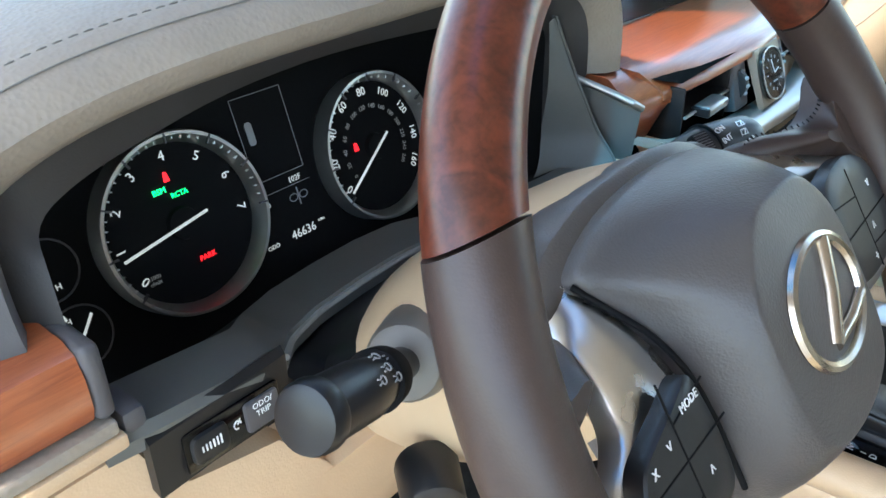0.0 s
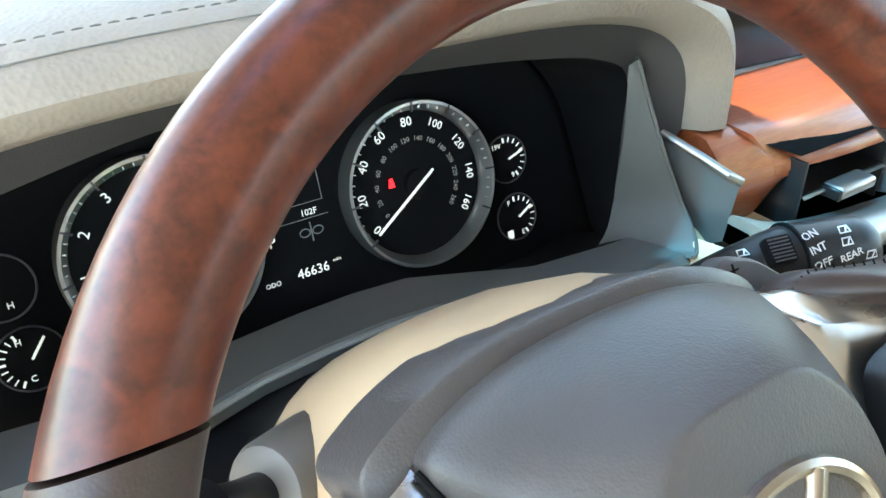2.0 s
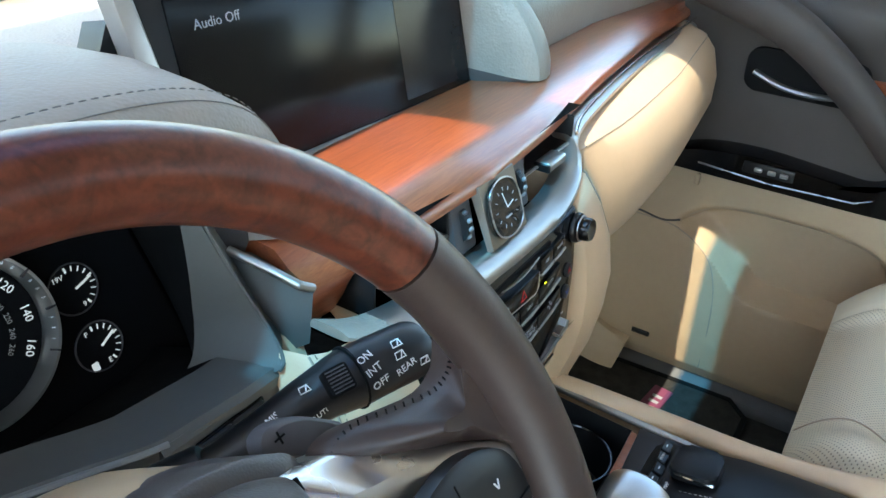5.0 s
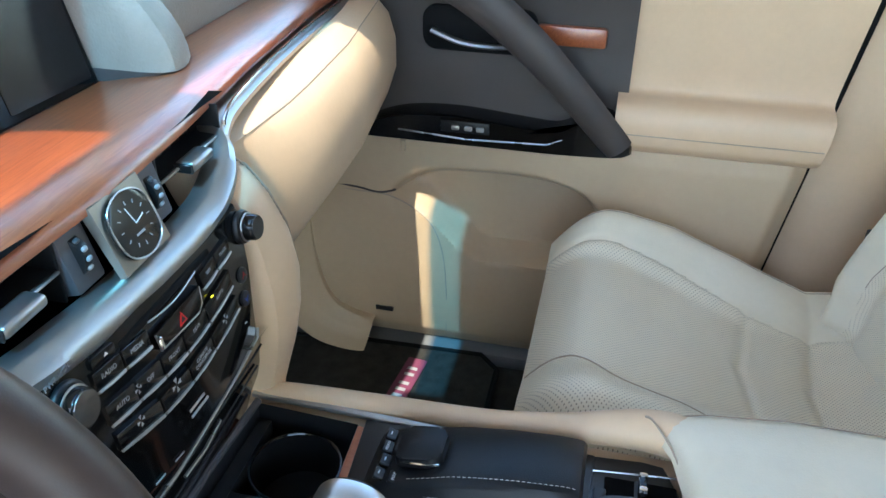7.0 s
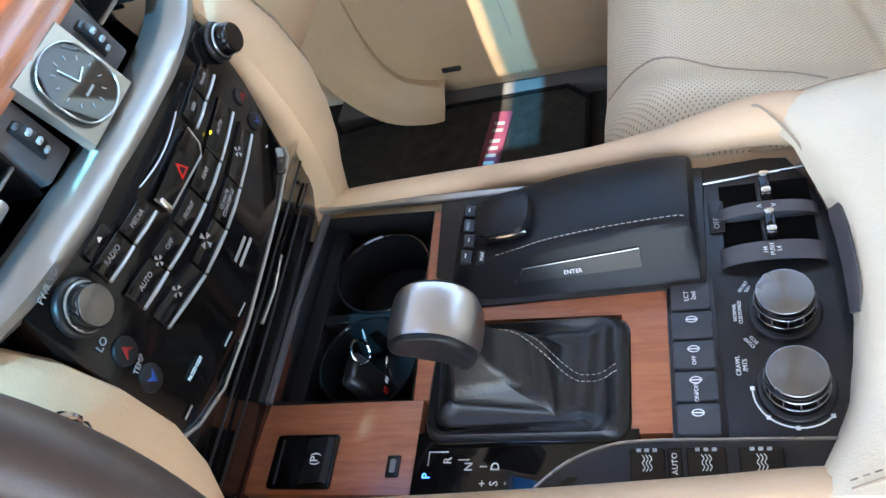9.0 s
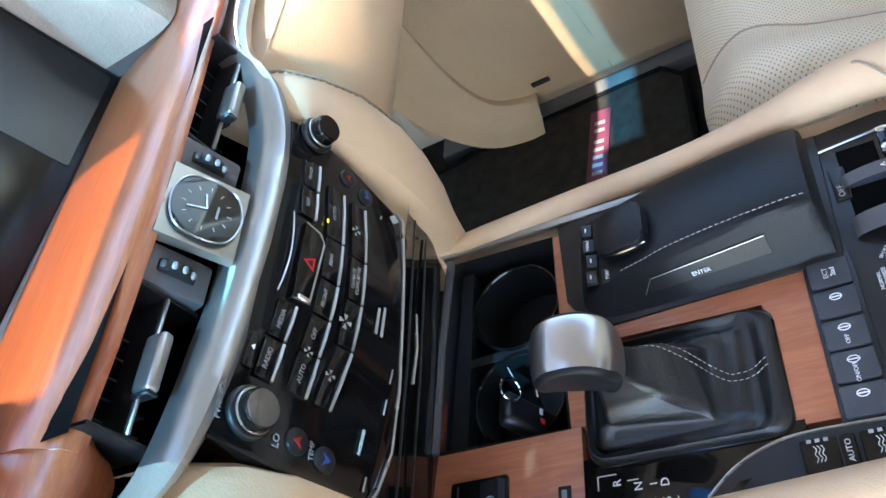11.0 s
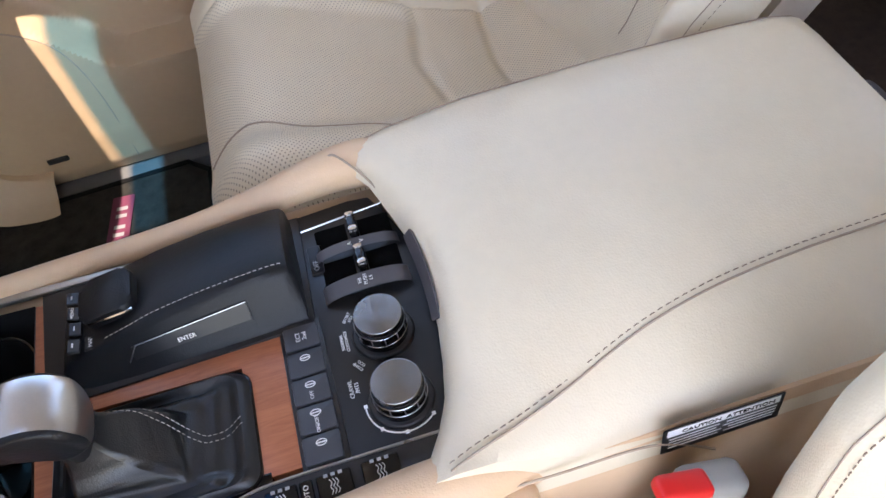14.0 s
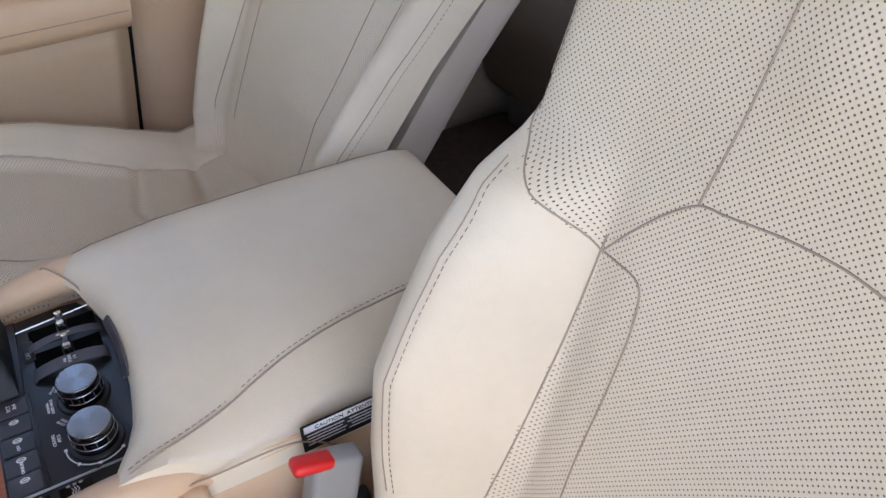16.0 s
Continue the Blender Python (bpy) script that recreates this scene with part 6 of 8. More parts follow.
RIDGE = smooth_path([(-0.034, -0.146, 0), (-0.022, -0.166, 0), (-0.022, -0.186, 0), (-0.031, -0.205, 0), (-0.042, -0.222, 0), (-0.041, -0.236, 0), (-0.036, -0.251, 0)], 6)


def ridge_gap(x, y):
    return min(math.hypot(x - p.x, y - p.y) for p in RIDGE)


def boot_z(x, y, t):
    """Height of the leather: a rolled edge, a valley, then folds gathered up to the lever."""
    z = interp(t, [0, 0.02, 0.05, 0.08, 0.12, 0.2, 0.4, 0.6, 0.8, 0.92, 1], [0.0015, 0.0065, 0.0088, 0.0080, 0.0045, 0.0035, 0.0075, 0.0155, 0.028, 0.041, 0.056])
    mid = blend_low(0.5 - 0.03 * min(1, max(0, (t - 0.10) / 0.12)))
    g = ridge_gap(x, y)
    z += mid * (1 - 0.8 * max(0.0, t - 0.6)) * 0.017 * math.exp(-(g / 0.011) ** 2) * interp(y, [-0.252, -0.236, -0.222, -0.20, -0.16], [0.35, 0.35, 0.30, 0.8, 1.1])
    v = Vector((x * 34, y * 26, 1.7))
    z += mid * (0.0090 * noise.noise(v) + 0.0090 * (abs(noise.noise(v * 1.7 + Vector((3, 1, 0)))) - 0.2) + 0.0016 * noise.noise(v * 4)) * (1 - 0.5 * t)
    return CZ + max(z, 0.001)


def blend_low(z):
    return min(1.0, max(0.0, (0.500 - z) / 0.03))


rings = []
for i in range(37):
    t = i / 36
    q = t ** 0.85
    ring = []
    for k, (a, b) in enumerate(FRAME):
        an = math.atan2(b / 0.072, a / 0.048)
        o, c = Vector((BC.x + a, BC.y + b)), Vector((tip.x + 0.0135 * math.cos(an), tip.y + 0.0135 * math.sin(an)))
        p = o.lerp(c, q)
        crumple = 0.011 * math.sin(math.pi * t) ** 2 * noise.noise(Vector((2.6 * math.cos(an), 2.6 * math.sin(an), 4.5 * t)))
        p += (o - c).normalized() * crumple if t > 0.1 else Vector((0, 0))
        ring.append(Vector((p.x, p.y, boot_z(p.x, p.y, t))))
    rings.append(ring)
boot = part("boot", loft(rings, closed=True), BOOT_LEATHER, shifter, "gathered black leather boot")
boot_tree = bvhtree.BVHTree.FromPolygons([v for r in rings for v in r], [(i * len(FRAME) + k, i * len(FRAME) + (k + 1) % len(FRAME), (i + 1) * len(FRAME) + (k + 1) % len(FRAME), (i + 1) * len(FRAME) + k) for i in range(36) for k in range(len(FRAME))])
for off in (-0.0026, 0.0026):
    seam = []
    for p, q in zip(RIDGE[2:], RIDGE[3:]):
        d = (q - p).normalized()
        hit = boot_tree.ray_cast(Vector((p.x - d.y * off, p.y + d.x * off, CZ + 0.2)), Vector((0, 0, -1)))[0]
        if hit:
            seam.append(hit + Vector((0, 0, 0.0005)))
    part("stitching", stitches(seam, 0.0026, 0.0016, 0.00032), THREAD, boot)
# knob: a black leather head under a steel saddle that wraps down behind
KNOB = [(p.y, p.z) for p in smooth_path([(0, -0.1115, 0.498), (0, -0.116, 0.508), (0, -0.127, 0.5155), (0, -0.143, 0.5165), (0, -0.158, 0.512), (0, -0.168, 0.502), (0, -0.1715, 0.490), (0, -0.170, 0.477), (0, -0.164, 0.467), (0, -0.153, 0.463), (0, -0.142, 0.466), (0, -0.130, 0.476), (0, -0.119, 0.487), (0, -0.113, 0.492)], 4, True)]
KX, KY, KZ, KW = -0.0430, -0.143, 0.489, 0.0232


def knob_slice(u, pts, grow=0.0):
    """The knob's outline at the share u of its half width, smaller towards its sides."""
    k = (1 - abs(u) ** 3.6) ** (1 / 2.6) if abs(u) < 1 else 0.0
    k = 0.70 + 0.30 * k + grow
    low = lambda z: 1 - 0.38 * blend_low(z)
    return [(KX + KW * u * low(z), KY + (y - KY) * k, KZ + (z - KZ) * (0.5 + 0.5 * k)) for y, z in pts]


knob = part("knob", loft([knob_slice(u, KNOB) for u in (-1, -0.985, -0.94, -0.86, -0.72, -0.5, -0.25, 0, 0.25, 0.5, 0.72, 0.86, 0.94, 0.985, 1)], closed=True), BLACK_LEATHER, shifter, "black leather gear knob with a steel saddle")
part("knob_top", thicken(loft([knob_slice(u, KNOB[4:31], 0.020) for u in (-0.84, -0.80, -0.72, -0.58, -0.4, -0.2, 0, 0.2, 0.4, 0.58, 0.72, 0.80, 0.84)]), 0.0012), KNOB_STEEL, knob, "satin steel saddle")
part("neck", cyl(tip - Vector((0, -0.002, 0.014)), (KX, -0.154, 0.470), 0.0135, 0.0125, 20), BLACK, shifter)
# touch controller
ctrl = thing("touch_controller", (0.085, -0.21, CZ), "black leather touch controller with stitched palm rest", "controller")
plate("controller_base", [(0.026, -0.122), (0.060, -0.100), (0.142, -0.094), (0.146, -0.30), (0.146, -0.316), (0.030, -0.312)], CZ - 0.006, CZ + 0.003, BLACK, ctrl, "black plastic base", 0.002)
secs = []
for y, z, xl, xr in ((-0.116, 0.004, 0.060, 0.128), (-0.124, 0.014, 0.054, 0.132), (-0.138, 0.020, 0.052, 0.134), (-0.158, 0.025, 0.052, 0.136), (-0.178, 0.031, 0.052, 0.138), (-0.20, 0.037, 0.053, 0.140), (-0.24, 0.043, 0.054, 0.142), (-0.280, 0.046, 0.055, 0.143), (-0.298, 0.0455, 0.056, 0.143), (-0.3045, 0.043, 0.056, 0.143), (-0.3075, 0.037, 0.056, 0.142), (-0.3085, 0.0, 0.056, 0.142)):
    secs.append([(xl - 0.022, y, CZ), (xl - 0.020, y, CZ + z * 0.12), (xl - 0.0115, y, CZ + z * 0.34), (xl - 0.0035, y, CZ + z * 0.86), (xl + 0.0005, y, CZ + z * 0.965), (xl + 0.005, y, CZ + z * 0.985), (lerp(xl, xr, 0.3), y, CZ + z * 0.95), (lerp(xl, xr, 0.6), y, CZ + z * 0.84), (xr - 0.012, y, CZ + z * 0.68), (xr - 0.003, y, CZ + z * 0.56), (xr, y, CZ)])
rest = part("palm_rest", loft(secs), BLACK_LEATHER, ctrl, "black leather palm rest")
part("stitching", stitches(smooth_path([Vector(s[5]) + Vector((0.0005, 0, 0.0009)) for s in secs[3:10]], 8), 0.0028, 0.0018, 0.0004), THREAD, rest)
pad2 = part("touch_pad", prism(rounded(0.042, 0.044, 0.010, 5), -0.004, 0.006, basis((0.090, -0.164, CZ + 0.032), (1, 0, 0), (0, -1, 0.16)) @ pose(0, 0, 0, 180, 0, 0), 0.003), BLACK_LEATHER, ctrl, "raised touch pad")
part("pad_trim", tube([(0.0690, -0.184, CZ + 0.036), (0.0685, -0.168, CZ + 0.0345), (0.0695, -0.150, CZ + 0.032), (0.076, -0.143, CZ + 0.031)], 0.0014, 6), CHROME, pad2)
for k, (x, y) in enumerate(((0.060, -0.146), (0.062, -0.132), (0.078, -0.133), (0.094, -0.131), (0.110, -0.130))):
    b = part("controller_key", box((x, y, CZ + 0.0205), (0.013, 0.010, 0.004), 0.001, 1, pose(0, 0, 0, 16)), BLACK, ctrl)
    if k == 0:
        lettering("key_text", "MAP", 0.0045, basis((x, y, CZ + 0.0230), (1, 0, 0), (0, 1, 0)), WHITE, b)
    elif k == 3:
        lettering("key_text", "MENU", 0.0038, basis((x, y, CZ + 0.0230), (1, 0, 0), (0, 1, 0)), WHITE, b)
    else:
        part("key_mark", box((x, y, CZ + 0.0230), (0.004, 0.0012, 0.0003), 0, 1), WHITE, b)
enter = part("enter_key", thicken(loft([[(lerp(0.0385, 0.0400, f), lerp(-0.176, -0.268, f), CZ + lerp(0.0125, 0.0175, f)), (lerp(0.0445, 0.0465, f), lerp(-0.176, -0.268, f), CZ + lerp(0.0215, 0.0310, f))] for f in (0, 0.33, 0.66, 1)]), 0.0012), BLACK, ctrl, "black side key")
part("enter_edge", tube([(0.0382, -0.172, CZ + 0.0125), (0.0440, -0.180, CZ + 0.0225), (0.0462, -0.268, CZ + 0.0318)], 0.0004, 6), STEEL, enter)
lettering("key_text", "ENTER", 0.0048, basis((0.0398, -0.218, CZ + 0.0195), (0, -1, 0.06), (0.5, 0, 0.87)), WHITE, enter)
# row of five keys
keys5 = part("key_carrier", prism([(-0.092, -0.283), (-0.088, -0.317), (0.036, -0.315), (0.034, -0.283)], CZ - 0.004, CZ + 0.002, None, 0.001), BLACK, console, "black carrier of five keys")
for k, words in enumerate(("ECT\n2nd", "", "OFF", "ON/OFF", "")):
    x = 0.0195 - 0.0238 * k
    b = part("console_key", prism([(x + a, -0.2995 + c) for a, c in rounded(0.0215, 0.027, 0.002)], CZ + 0.001, CZ + 0.0055, None, 0.0012), KEY_BLACK, keys5)
    if words:
        lettering("key_text", words, 0.0048 if k == 0 else 0.0040, basis((x - (0.005 if k in (2, 3) else 0), -0.2995, CZ + 0.0058), (1, 0, 0), (0, 1, 0)), WHITE, b)
    if k:
        part("key_symbol", join(tube([(x + 0.004 + 0.0024 * math.sin(a), -0.2995 + 0.0038 * math.cos(a), CZ + 0.0058) for a in [i * 0.7 for i in range(9)]], 0.0004, 5, loop=True), box((x + 0.004, -0.2995, CZ + 0.0058), (0.0008, 0.008, 0.0004), 0, 1)), WHITE, b)
# dial panel
curve = [(0.160 - 0.30 * i / 24, -0.408 + 0.036 * ((0.160 - 0.30 * i / 24 - 0.02) / 0.14) ** 2) for i in range(25)]
dp = plate("dial_panel", [(-0.090, -0.2835), (0.036, -0.284), (0.036, -0.312), (0.147, -0.315), (0.150, -0.36)] + [(x, y) for x, y in curve if -0.118 < x < 0.150], CZ - 0.006, CZ + 0.0005, BLACK, None, "matte black rear switch panel", 0.001)
part("panel_line", tube([(0.128, -0.31, CZ + 0.001), (0.136, -0.39, CZ + 0.001)], 0.0009, 6), STEEL, dp)
for cx, cy, a0, a1 in ((0.004, -0.360, 0, 0), (-0.0555, -0.360, 150, 265)):
    d = part("rotary_dial", cyl((cx, cy, CZ), (cx, cy, CZ + 0.020), 0.0200, 0.0188, 36, 0.001), BLACK_GLOSS, console, "black rotary dial with spun steel top")
    part("dial_collar", cyl((cx, cy, CZ), (cx, cy, CZ + 0.004), 0.0245, 0.0232, 36, 0.0015), BLACK, d)
    for zz, rr in ((0.0105, 0.0196), (0.0185, 0.0190)):
        part("dial_line", tube([(cx + rr * math.cos(a), cy + rr * math.sin(a), CZ + zz) for a in [2 * math.pi * i / 36 for i in range(36)]], 0.0004, 5, loop=True), STEEL, d)
    for i in range(12):
        a = 2 * math.pi * i / 12
        part("dial_notch", box((cx + 0.0194 * math.cos(a), cy + 0.0194 * math.sin(a), CZ + 0.0145), (0.0008, 0.0008, 0.007), 0, 1), GREY_DARK, d)
    part("dial_top", loft([[(cx + r * math.cos(a), cy + r * math.sin(a), CZ + z) for a in [2 * math.pi * i / 36 for i in range(36)]] for r, z in ((0.0180, 0.020), (0.0184, 0.0250), (0.0183, 0.0256), (0.0178, 0.0261), (0.0172, 0.0262), (0.0165, 0.0262), (0.009, 0.0263), (0.001, 0.0263))], closed=True), SPUN, d, "spun dark steel top")
arc = [(-0.0555 + 0.0262 * math.cos(radians(a)), -0.360 + 0.0262 * math.sin(radians(a)), CZ + 0.001) for a in range(85, 235, 10)]
part("dial_scale", tube(arc, 0.0006, 5), WHITE, console)
for i in (0, 5, 9, 14):
    part("scale_mark", box(arc[i], (0.0027, 0.0027, 0.0006), 0, 1), WHITE, console)
DT = lambda x, y, turn=0.0: basis((x, y, CZ + 0.0012), (0, -1, 0), (1, 0, 0)) @ pose(0, 0, 0, 0, 0, turn)
for words, x, y, size, turn in (("CRAWL\n/MTS", -0.036, -0.329, 0.0044, 90), ("NORMAL\nCUSTOMIZE", 0.006, -0.330, 0.0035, 90), ("SPORT\nS/S+", 0.026, -0.337, 0.0035, 55), ("COMF\nECO", -0.018, -0.337, 0.0035, 125)):
    lettering("panel_text", words, size, DT(x, y, turn), WHITE, console)
# two toggles in wells
for x in (0.110, 0.073):
    well = part("toggle_well", prism([(x + a, -0.358 + b) for a, b in rounded(0.027, 0.064, 0.002)], CZ + 0.0004, CZ + 0.0012), BLACK_DEEP, console, "dark recess of a toggle switch")
    part("toggle_drum", cyl((x - 0.0125, -0.358, CZ - 0.004), (x + 0.0125, -0.358, CZ - 0.004), 0.0075, None, 20), BLACK, well)
    part("toggle_lever", box((x, -0.359, CZ + 0.009), (0.024, 0.0075, 0.014), 0.003, 2), BLACK_GLOSS, well, "chrome-tipped toggle lever")
    part("toggle_tip", box((x - 0.008, -0.359, CZ + 0.0125), (0.006, 0.0082, 0.012), 0.0025, 2), CHROME, well)
    part("toggle_tip", box((x + 0.009, -0.359, CZ + 0.0125), (0.005, 0.0082, 0.011), 0.0025, 2), CHROME, well)
for x, w in ((0.0915, 0.0055), (0.051, 0.0085)):
    part("drum_plate", loft([[(x + dx, -0.358 - 0.035 * math.cos(a), CZ + 0.001 + 0.009 * math.sin(a)) for a in [math.pi * i / 12 for i in range(13)]] for dx in (-w, w)]), GREY_DARK, console, "curved label strip")
lettering("panel_text", "<   >", 0.007, basis((0.0915, -0.358, CZ + 0.0105), (0, -1, 0), (1, 0, 0)), WHITE, console)
lettering("panel_text", "H4\nPUSH\nL4", 0.0045, basis((0.051, -0.358, CZ + 0.0108), (1, 0, 0), (0, 1, 0)), WHITE, console)
offkey = part("off_key", prism([(0.093 + a, -0.3225 + b) for a, b in rounded(0.030, 0.011, 0.001)], CZ, CZ + 0.0025, None, 0.0008), BLACK, console)
lettering("key_text", "OFF", 0.0062, basis((0.086, -0.3225, CZ + 0.0028), (1, 0, 0), (0, 1, 0)), GREYPRINT, offkey)
# seat heater keys along the driver's rail
strip = part("heater_panel", loft([[Vector((xa, y0, CZ + 0.003)), Vector((xb, y0, CZ - 0.002))] for y0, xa, xb in ((-0.196, -0.120, -0.124), (-0.215, -0.104, -0.124), (-0.235, -0.094, -0.122), (-0.262, -0.0905, -0.120), (-0.32, -0.0905, -0.116), (-0.385, -0.091, -0.112))]), BLACK, console, "black seat heater switch strip")
part("strip_edge", tube(smooth_path([(-0.121, -0.194, CZ + 0.003), (-0.105, -0.213, CZ + 0.0035), (-0.094, -0.236, CZ + 0.0035), (-0.0895, -0.262, CZ + 0.0035), (-0.0895, -0.32, CZ + 0.0035), (-0.090, -0.39, CZ + 0.0035)], 5), 0.0012, 6), STEEL, strip)
for y, w, words in ((-0.2665, 0.022, "W"), (-0.2835, 0.009, "AUTO"), (-0.3025, 0.024, "W"), (-0.3345, 0.026, "W")):
    b = part("heater_key", box((-0.105, y, CZ + 0.0008), (0.021, w, 0.004), 0.001, 1, pose(0, 0, 0, 0, -11)), BLACK_GLOSS, strip)
    if words == "AUTO":
        lettering("key_text", words, 0.005, basis((-0.105, y, CZ + 0.0032), (1, 0, 0.19), (0, 1, 0)) @ pose(0, 0, 0, 0, 0, 0), WHITE, b)
    else:
        part("heater_symbol", join(*[tube(smooth_path([(-0.110 + 0.010 * t / 4, y + 0.0022 * (k - 1) + 0.0007 * (-1) ** t, CZ + 0.0035 + 0.0017 * t / 4) for t in range(5)], 4), 0.0003, 5) for k in range(3)]), WHITE, b)
        for k in range(3):
            part("lamp_dot", box((-0.0965, y + 0.005 * (k - 1), CZ + 0.0048), (0.0022, 0.0028, 0.0005), 0, 1), GREYPRINT, b)
# keys in the cup holder
fob = thing("key_fob", (-0.012, -0.05, CZ - 0.06), "black car key with a metal ring standing in the cup holder", "key")
part("fob_body", box((-0.026, -0.050, CZ - 0.028), (0.034, 0.014, 0.062), 0.005, 3, pose(0, 0, 0, -24, 18, 10)), BLACK, fob)
part("fob_mark", box((-0.028, -0.0605, CZ - 0.026), (0.006, 0.001, 0.004), 0, 1, pose(0, 0, 0, -24, 18, 10)), RED, fob)
part("fob_marks", join(*[box((-0.028 + dx, -0.0605 - dz * 0.4, CZ - 0.026 + dz), (0.006, 0.001, 0.003), 0, 1, pose(0, 0, 0, -24, 18, 10)) for dx, dz in ((0.003, 0.011), (-0.004, -0.010), (-0.008, -0.018))]), WHITE, fob)
part("key_ring", tube([(-0.006 + 0.010 * math.cos(a), -0.044 + 0.004 * math.sin(a), CZ - 0.002 + 0.010 * math.sin(a)) for a in [2 * math.pi * i / 20 for i in range(20)]], 0.0012, 6, loop=True), CHROME, fob, "metal key ring")
part("key_blade", box((-0.012, -0.062, CZ - 0.02), (0.007, 0.003, 0.05), 0.001, 1, pose(0, 0, 0, 20, -14, 0)), CHROME, fob)
part("paper_slip", box((0.012, -0.038, CZ - 0.02), (0.022, 0.001, 0.03), 0, 1, pose(0, 0, 0, 15, -30, 20)), GREYPRINT, fob)

# ---- armrest box ----
arm_box = thing("armrest_box", (0.015, -0.6, 0.0), "wide cream leather armrest console box, closed", "armrest")


def arm_front(x):
    return -0.402 + (0.042 if x > 0.03 else 0.034) * min(1.2, abs((x - 0.03) / 0.14)) ** 2.2


def ramp(a, b, v):
    t = min(1.0, max(0.0, (v - a) / (b - a)))
    return t * t * (3 - 2 * t)


def lid_lift(x, y, z):
    """The driver's front corner of the lid rises to meet the rail."""
    return max(0.0, 0.441 + 0.12 * (x + 0.09) - z) * ramp(-0.06, -0.10, x) * ramp(-0.50, -0.39, y) * ramp(0.372, 0.388, z)


PROFILE = [(0.178, 0.400), (0.178, 0.427), (0.1755, 0.442), (0.170, 0.452), (0.160, 0.457), (0.13, 0.459), (0.08, 0.461), (0.03, 0.460), (-0.01, 0.457), (-0.04, 0.452), (-0.065, 0.445), (-0.09, 0.434), (-0.11, 0.420), (-0.125, 0.404), (-0.133, 0.390), (-0.137, 0.374)]
secs = []
for s, drop, pull in ((0.0, 0.040, 0.0), (0.004, 0.024, 0.0), (0.012, 0.012, 0.0), (0.026, 0.005, 0), (0.05, 0.001, 0), (0.12, 0.0, 0), (0.25, 0.0, 0), (0.36, 0.001, 0), (0.40, 0.004, 0), (0.418, 0.012, 0), (0.426, 0.028, 0), (0.428, 0.06, 0)):
    ring = []
    for x, z in PROFILE:
        y0 = arm_front(x)
        y = y0 - s * (lerp(0.802, 0.800, max(0.0, x / 0.17)) + y0) / 0.428
        z += lid_lift(x, y, z)
        zz = z - drop * (1 if z > 0.39 else 0.3) * (1 - 0.6 * ramp(-0.06, -0.12, x)) * (1 - 0.45 * ramp(0.06, 0.15, x))
        wide = 1 + (interp(y, [-0.80, -0.70, -0.58, -0.46, -0.40, -0.36], [1.05, 1.09, 1.115, 1.11, 1.05, 1.0]) - 1) * ramp(0.02, 0.14, x)
        ring.append((x * wide, y, zz))
    secs.append(ring)
lid = part("lid", loft(secs), CREAM, arm_box, "padded cream leather lid")
lid_z = lambda x: interp(x, [p[0] for p in PROFILE[::-1]], [p[1] for p in PROFILE[::-1]])
SEAMX = [Vector((p.x, p.y, lid_z(p.x) + lid_lift(p.x, p.y, lid_z(p.x)) + 0.0006)) for p in smooth_path([(-0.131, -0.378, 0), (-0.116, -0.42, 0), (-0.096, -0.473, 0), (-0.077, -0.53, 0), (-0.066, -0.585, 0), (-0.060, -0.65, 0), (-0.058, -0.72, 0), (-0.057, -0.765, 0), (-0.057, -0.786, 0)], 8)]
part("seam", tube(SEAMX, 0.0010, 6), SEAM, lid)
part("stitching", stitches([p + Vector((0.0045, 0, 0.0014)) for p in SEAMX], 0.0042, 0.0026, 0.0005), THREAD_TAN, lid)
part("lid_edge_seam", tube([Vector(s[3]) + Vector((0.0005, 0, 0.0004)) for s in secs[2:-1]], 0.0007, 6), SEAM, lid)
part("box_body", join(box((0.016, -0.62, 0.19), (0.306, 0.41, 0.385), 0.012, 3), box((0.016, -0.58, 0.36), (0.300, 0.36, 0.08), 0.01, 2)), BEIGE, arm_box, "beige leather box side")
part("side_seam", tube(smooth_path([(-0.1385, -0.385, 0.405), (-0.1405, -0.44, 0.404), (-0.1405, -0.50, 0.402), (-0.1405, -0.53, 0.388), (-0.1405, -0.56, 0.36)], 6), 0.0010, 6), SEAM, arm_box)
part("corner_seam", tube([(-0.126, -0.372, 0.43), (-0.1325, -0.378, 0.412), (-0.139, -0.384, 0.398)], 0.0010, 6), SEAM, arm_box)
part("corner_seam", tube(smooth_path([(0.176, -0.352, 0.440), (0.166, -0.360, 0.4515), (0.152, -0.371, 0.4490), (0.134, -0.383, 0.4420), (0.118, -0.391, 0.4340)], 5), 0.0011, 6), SEAM, arm_box)
HX = [0.072, 0.066, 0.05, 0.03, 0.01, 0.0, -0.012]
part("front_handle", thicken(loft([[(x, arm_front(x) + 0.0016, z) for x, z in zip(HX, (0.432, 0.427, 0.425, 0.424, 0.424, 0.425, 0.428))], [(x, arm_front(x) - 0.0042, z) for x, z in zip(HX, (0.4385, 0.441, 0.441, 0.440, 0.4395, 0.438, 0.430))]]), 0.0018), GREY_DARK, arm_box, "dark plastic lid handle")
lab = thing("caution_label", (-0.1412, -0.56, 0.38), "black and white caution label on the box side", "label")
LB = basis((-0.1400, -0.560, 0.398), (0, -1, 0), (0, 0, 1))
part("label_card", prism(rounded(0.086, 0.034, 0.001, 2), 0, 0.0006, LB), BLACK, lab)
part("label_head", prism(rounded(0.080, 0.0085, 0.0005, 2, 0, 0.0105), 0.0006, 0.0009, LB), WHITE, lab)
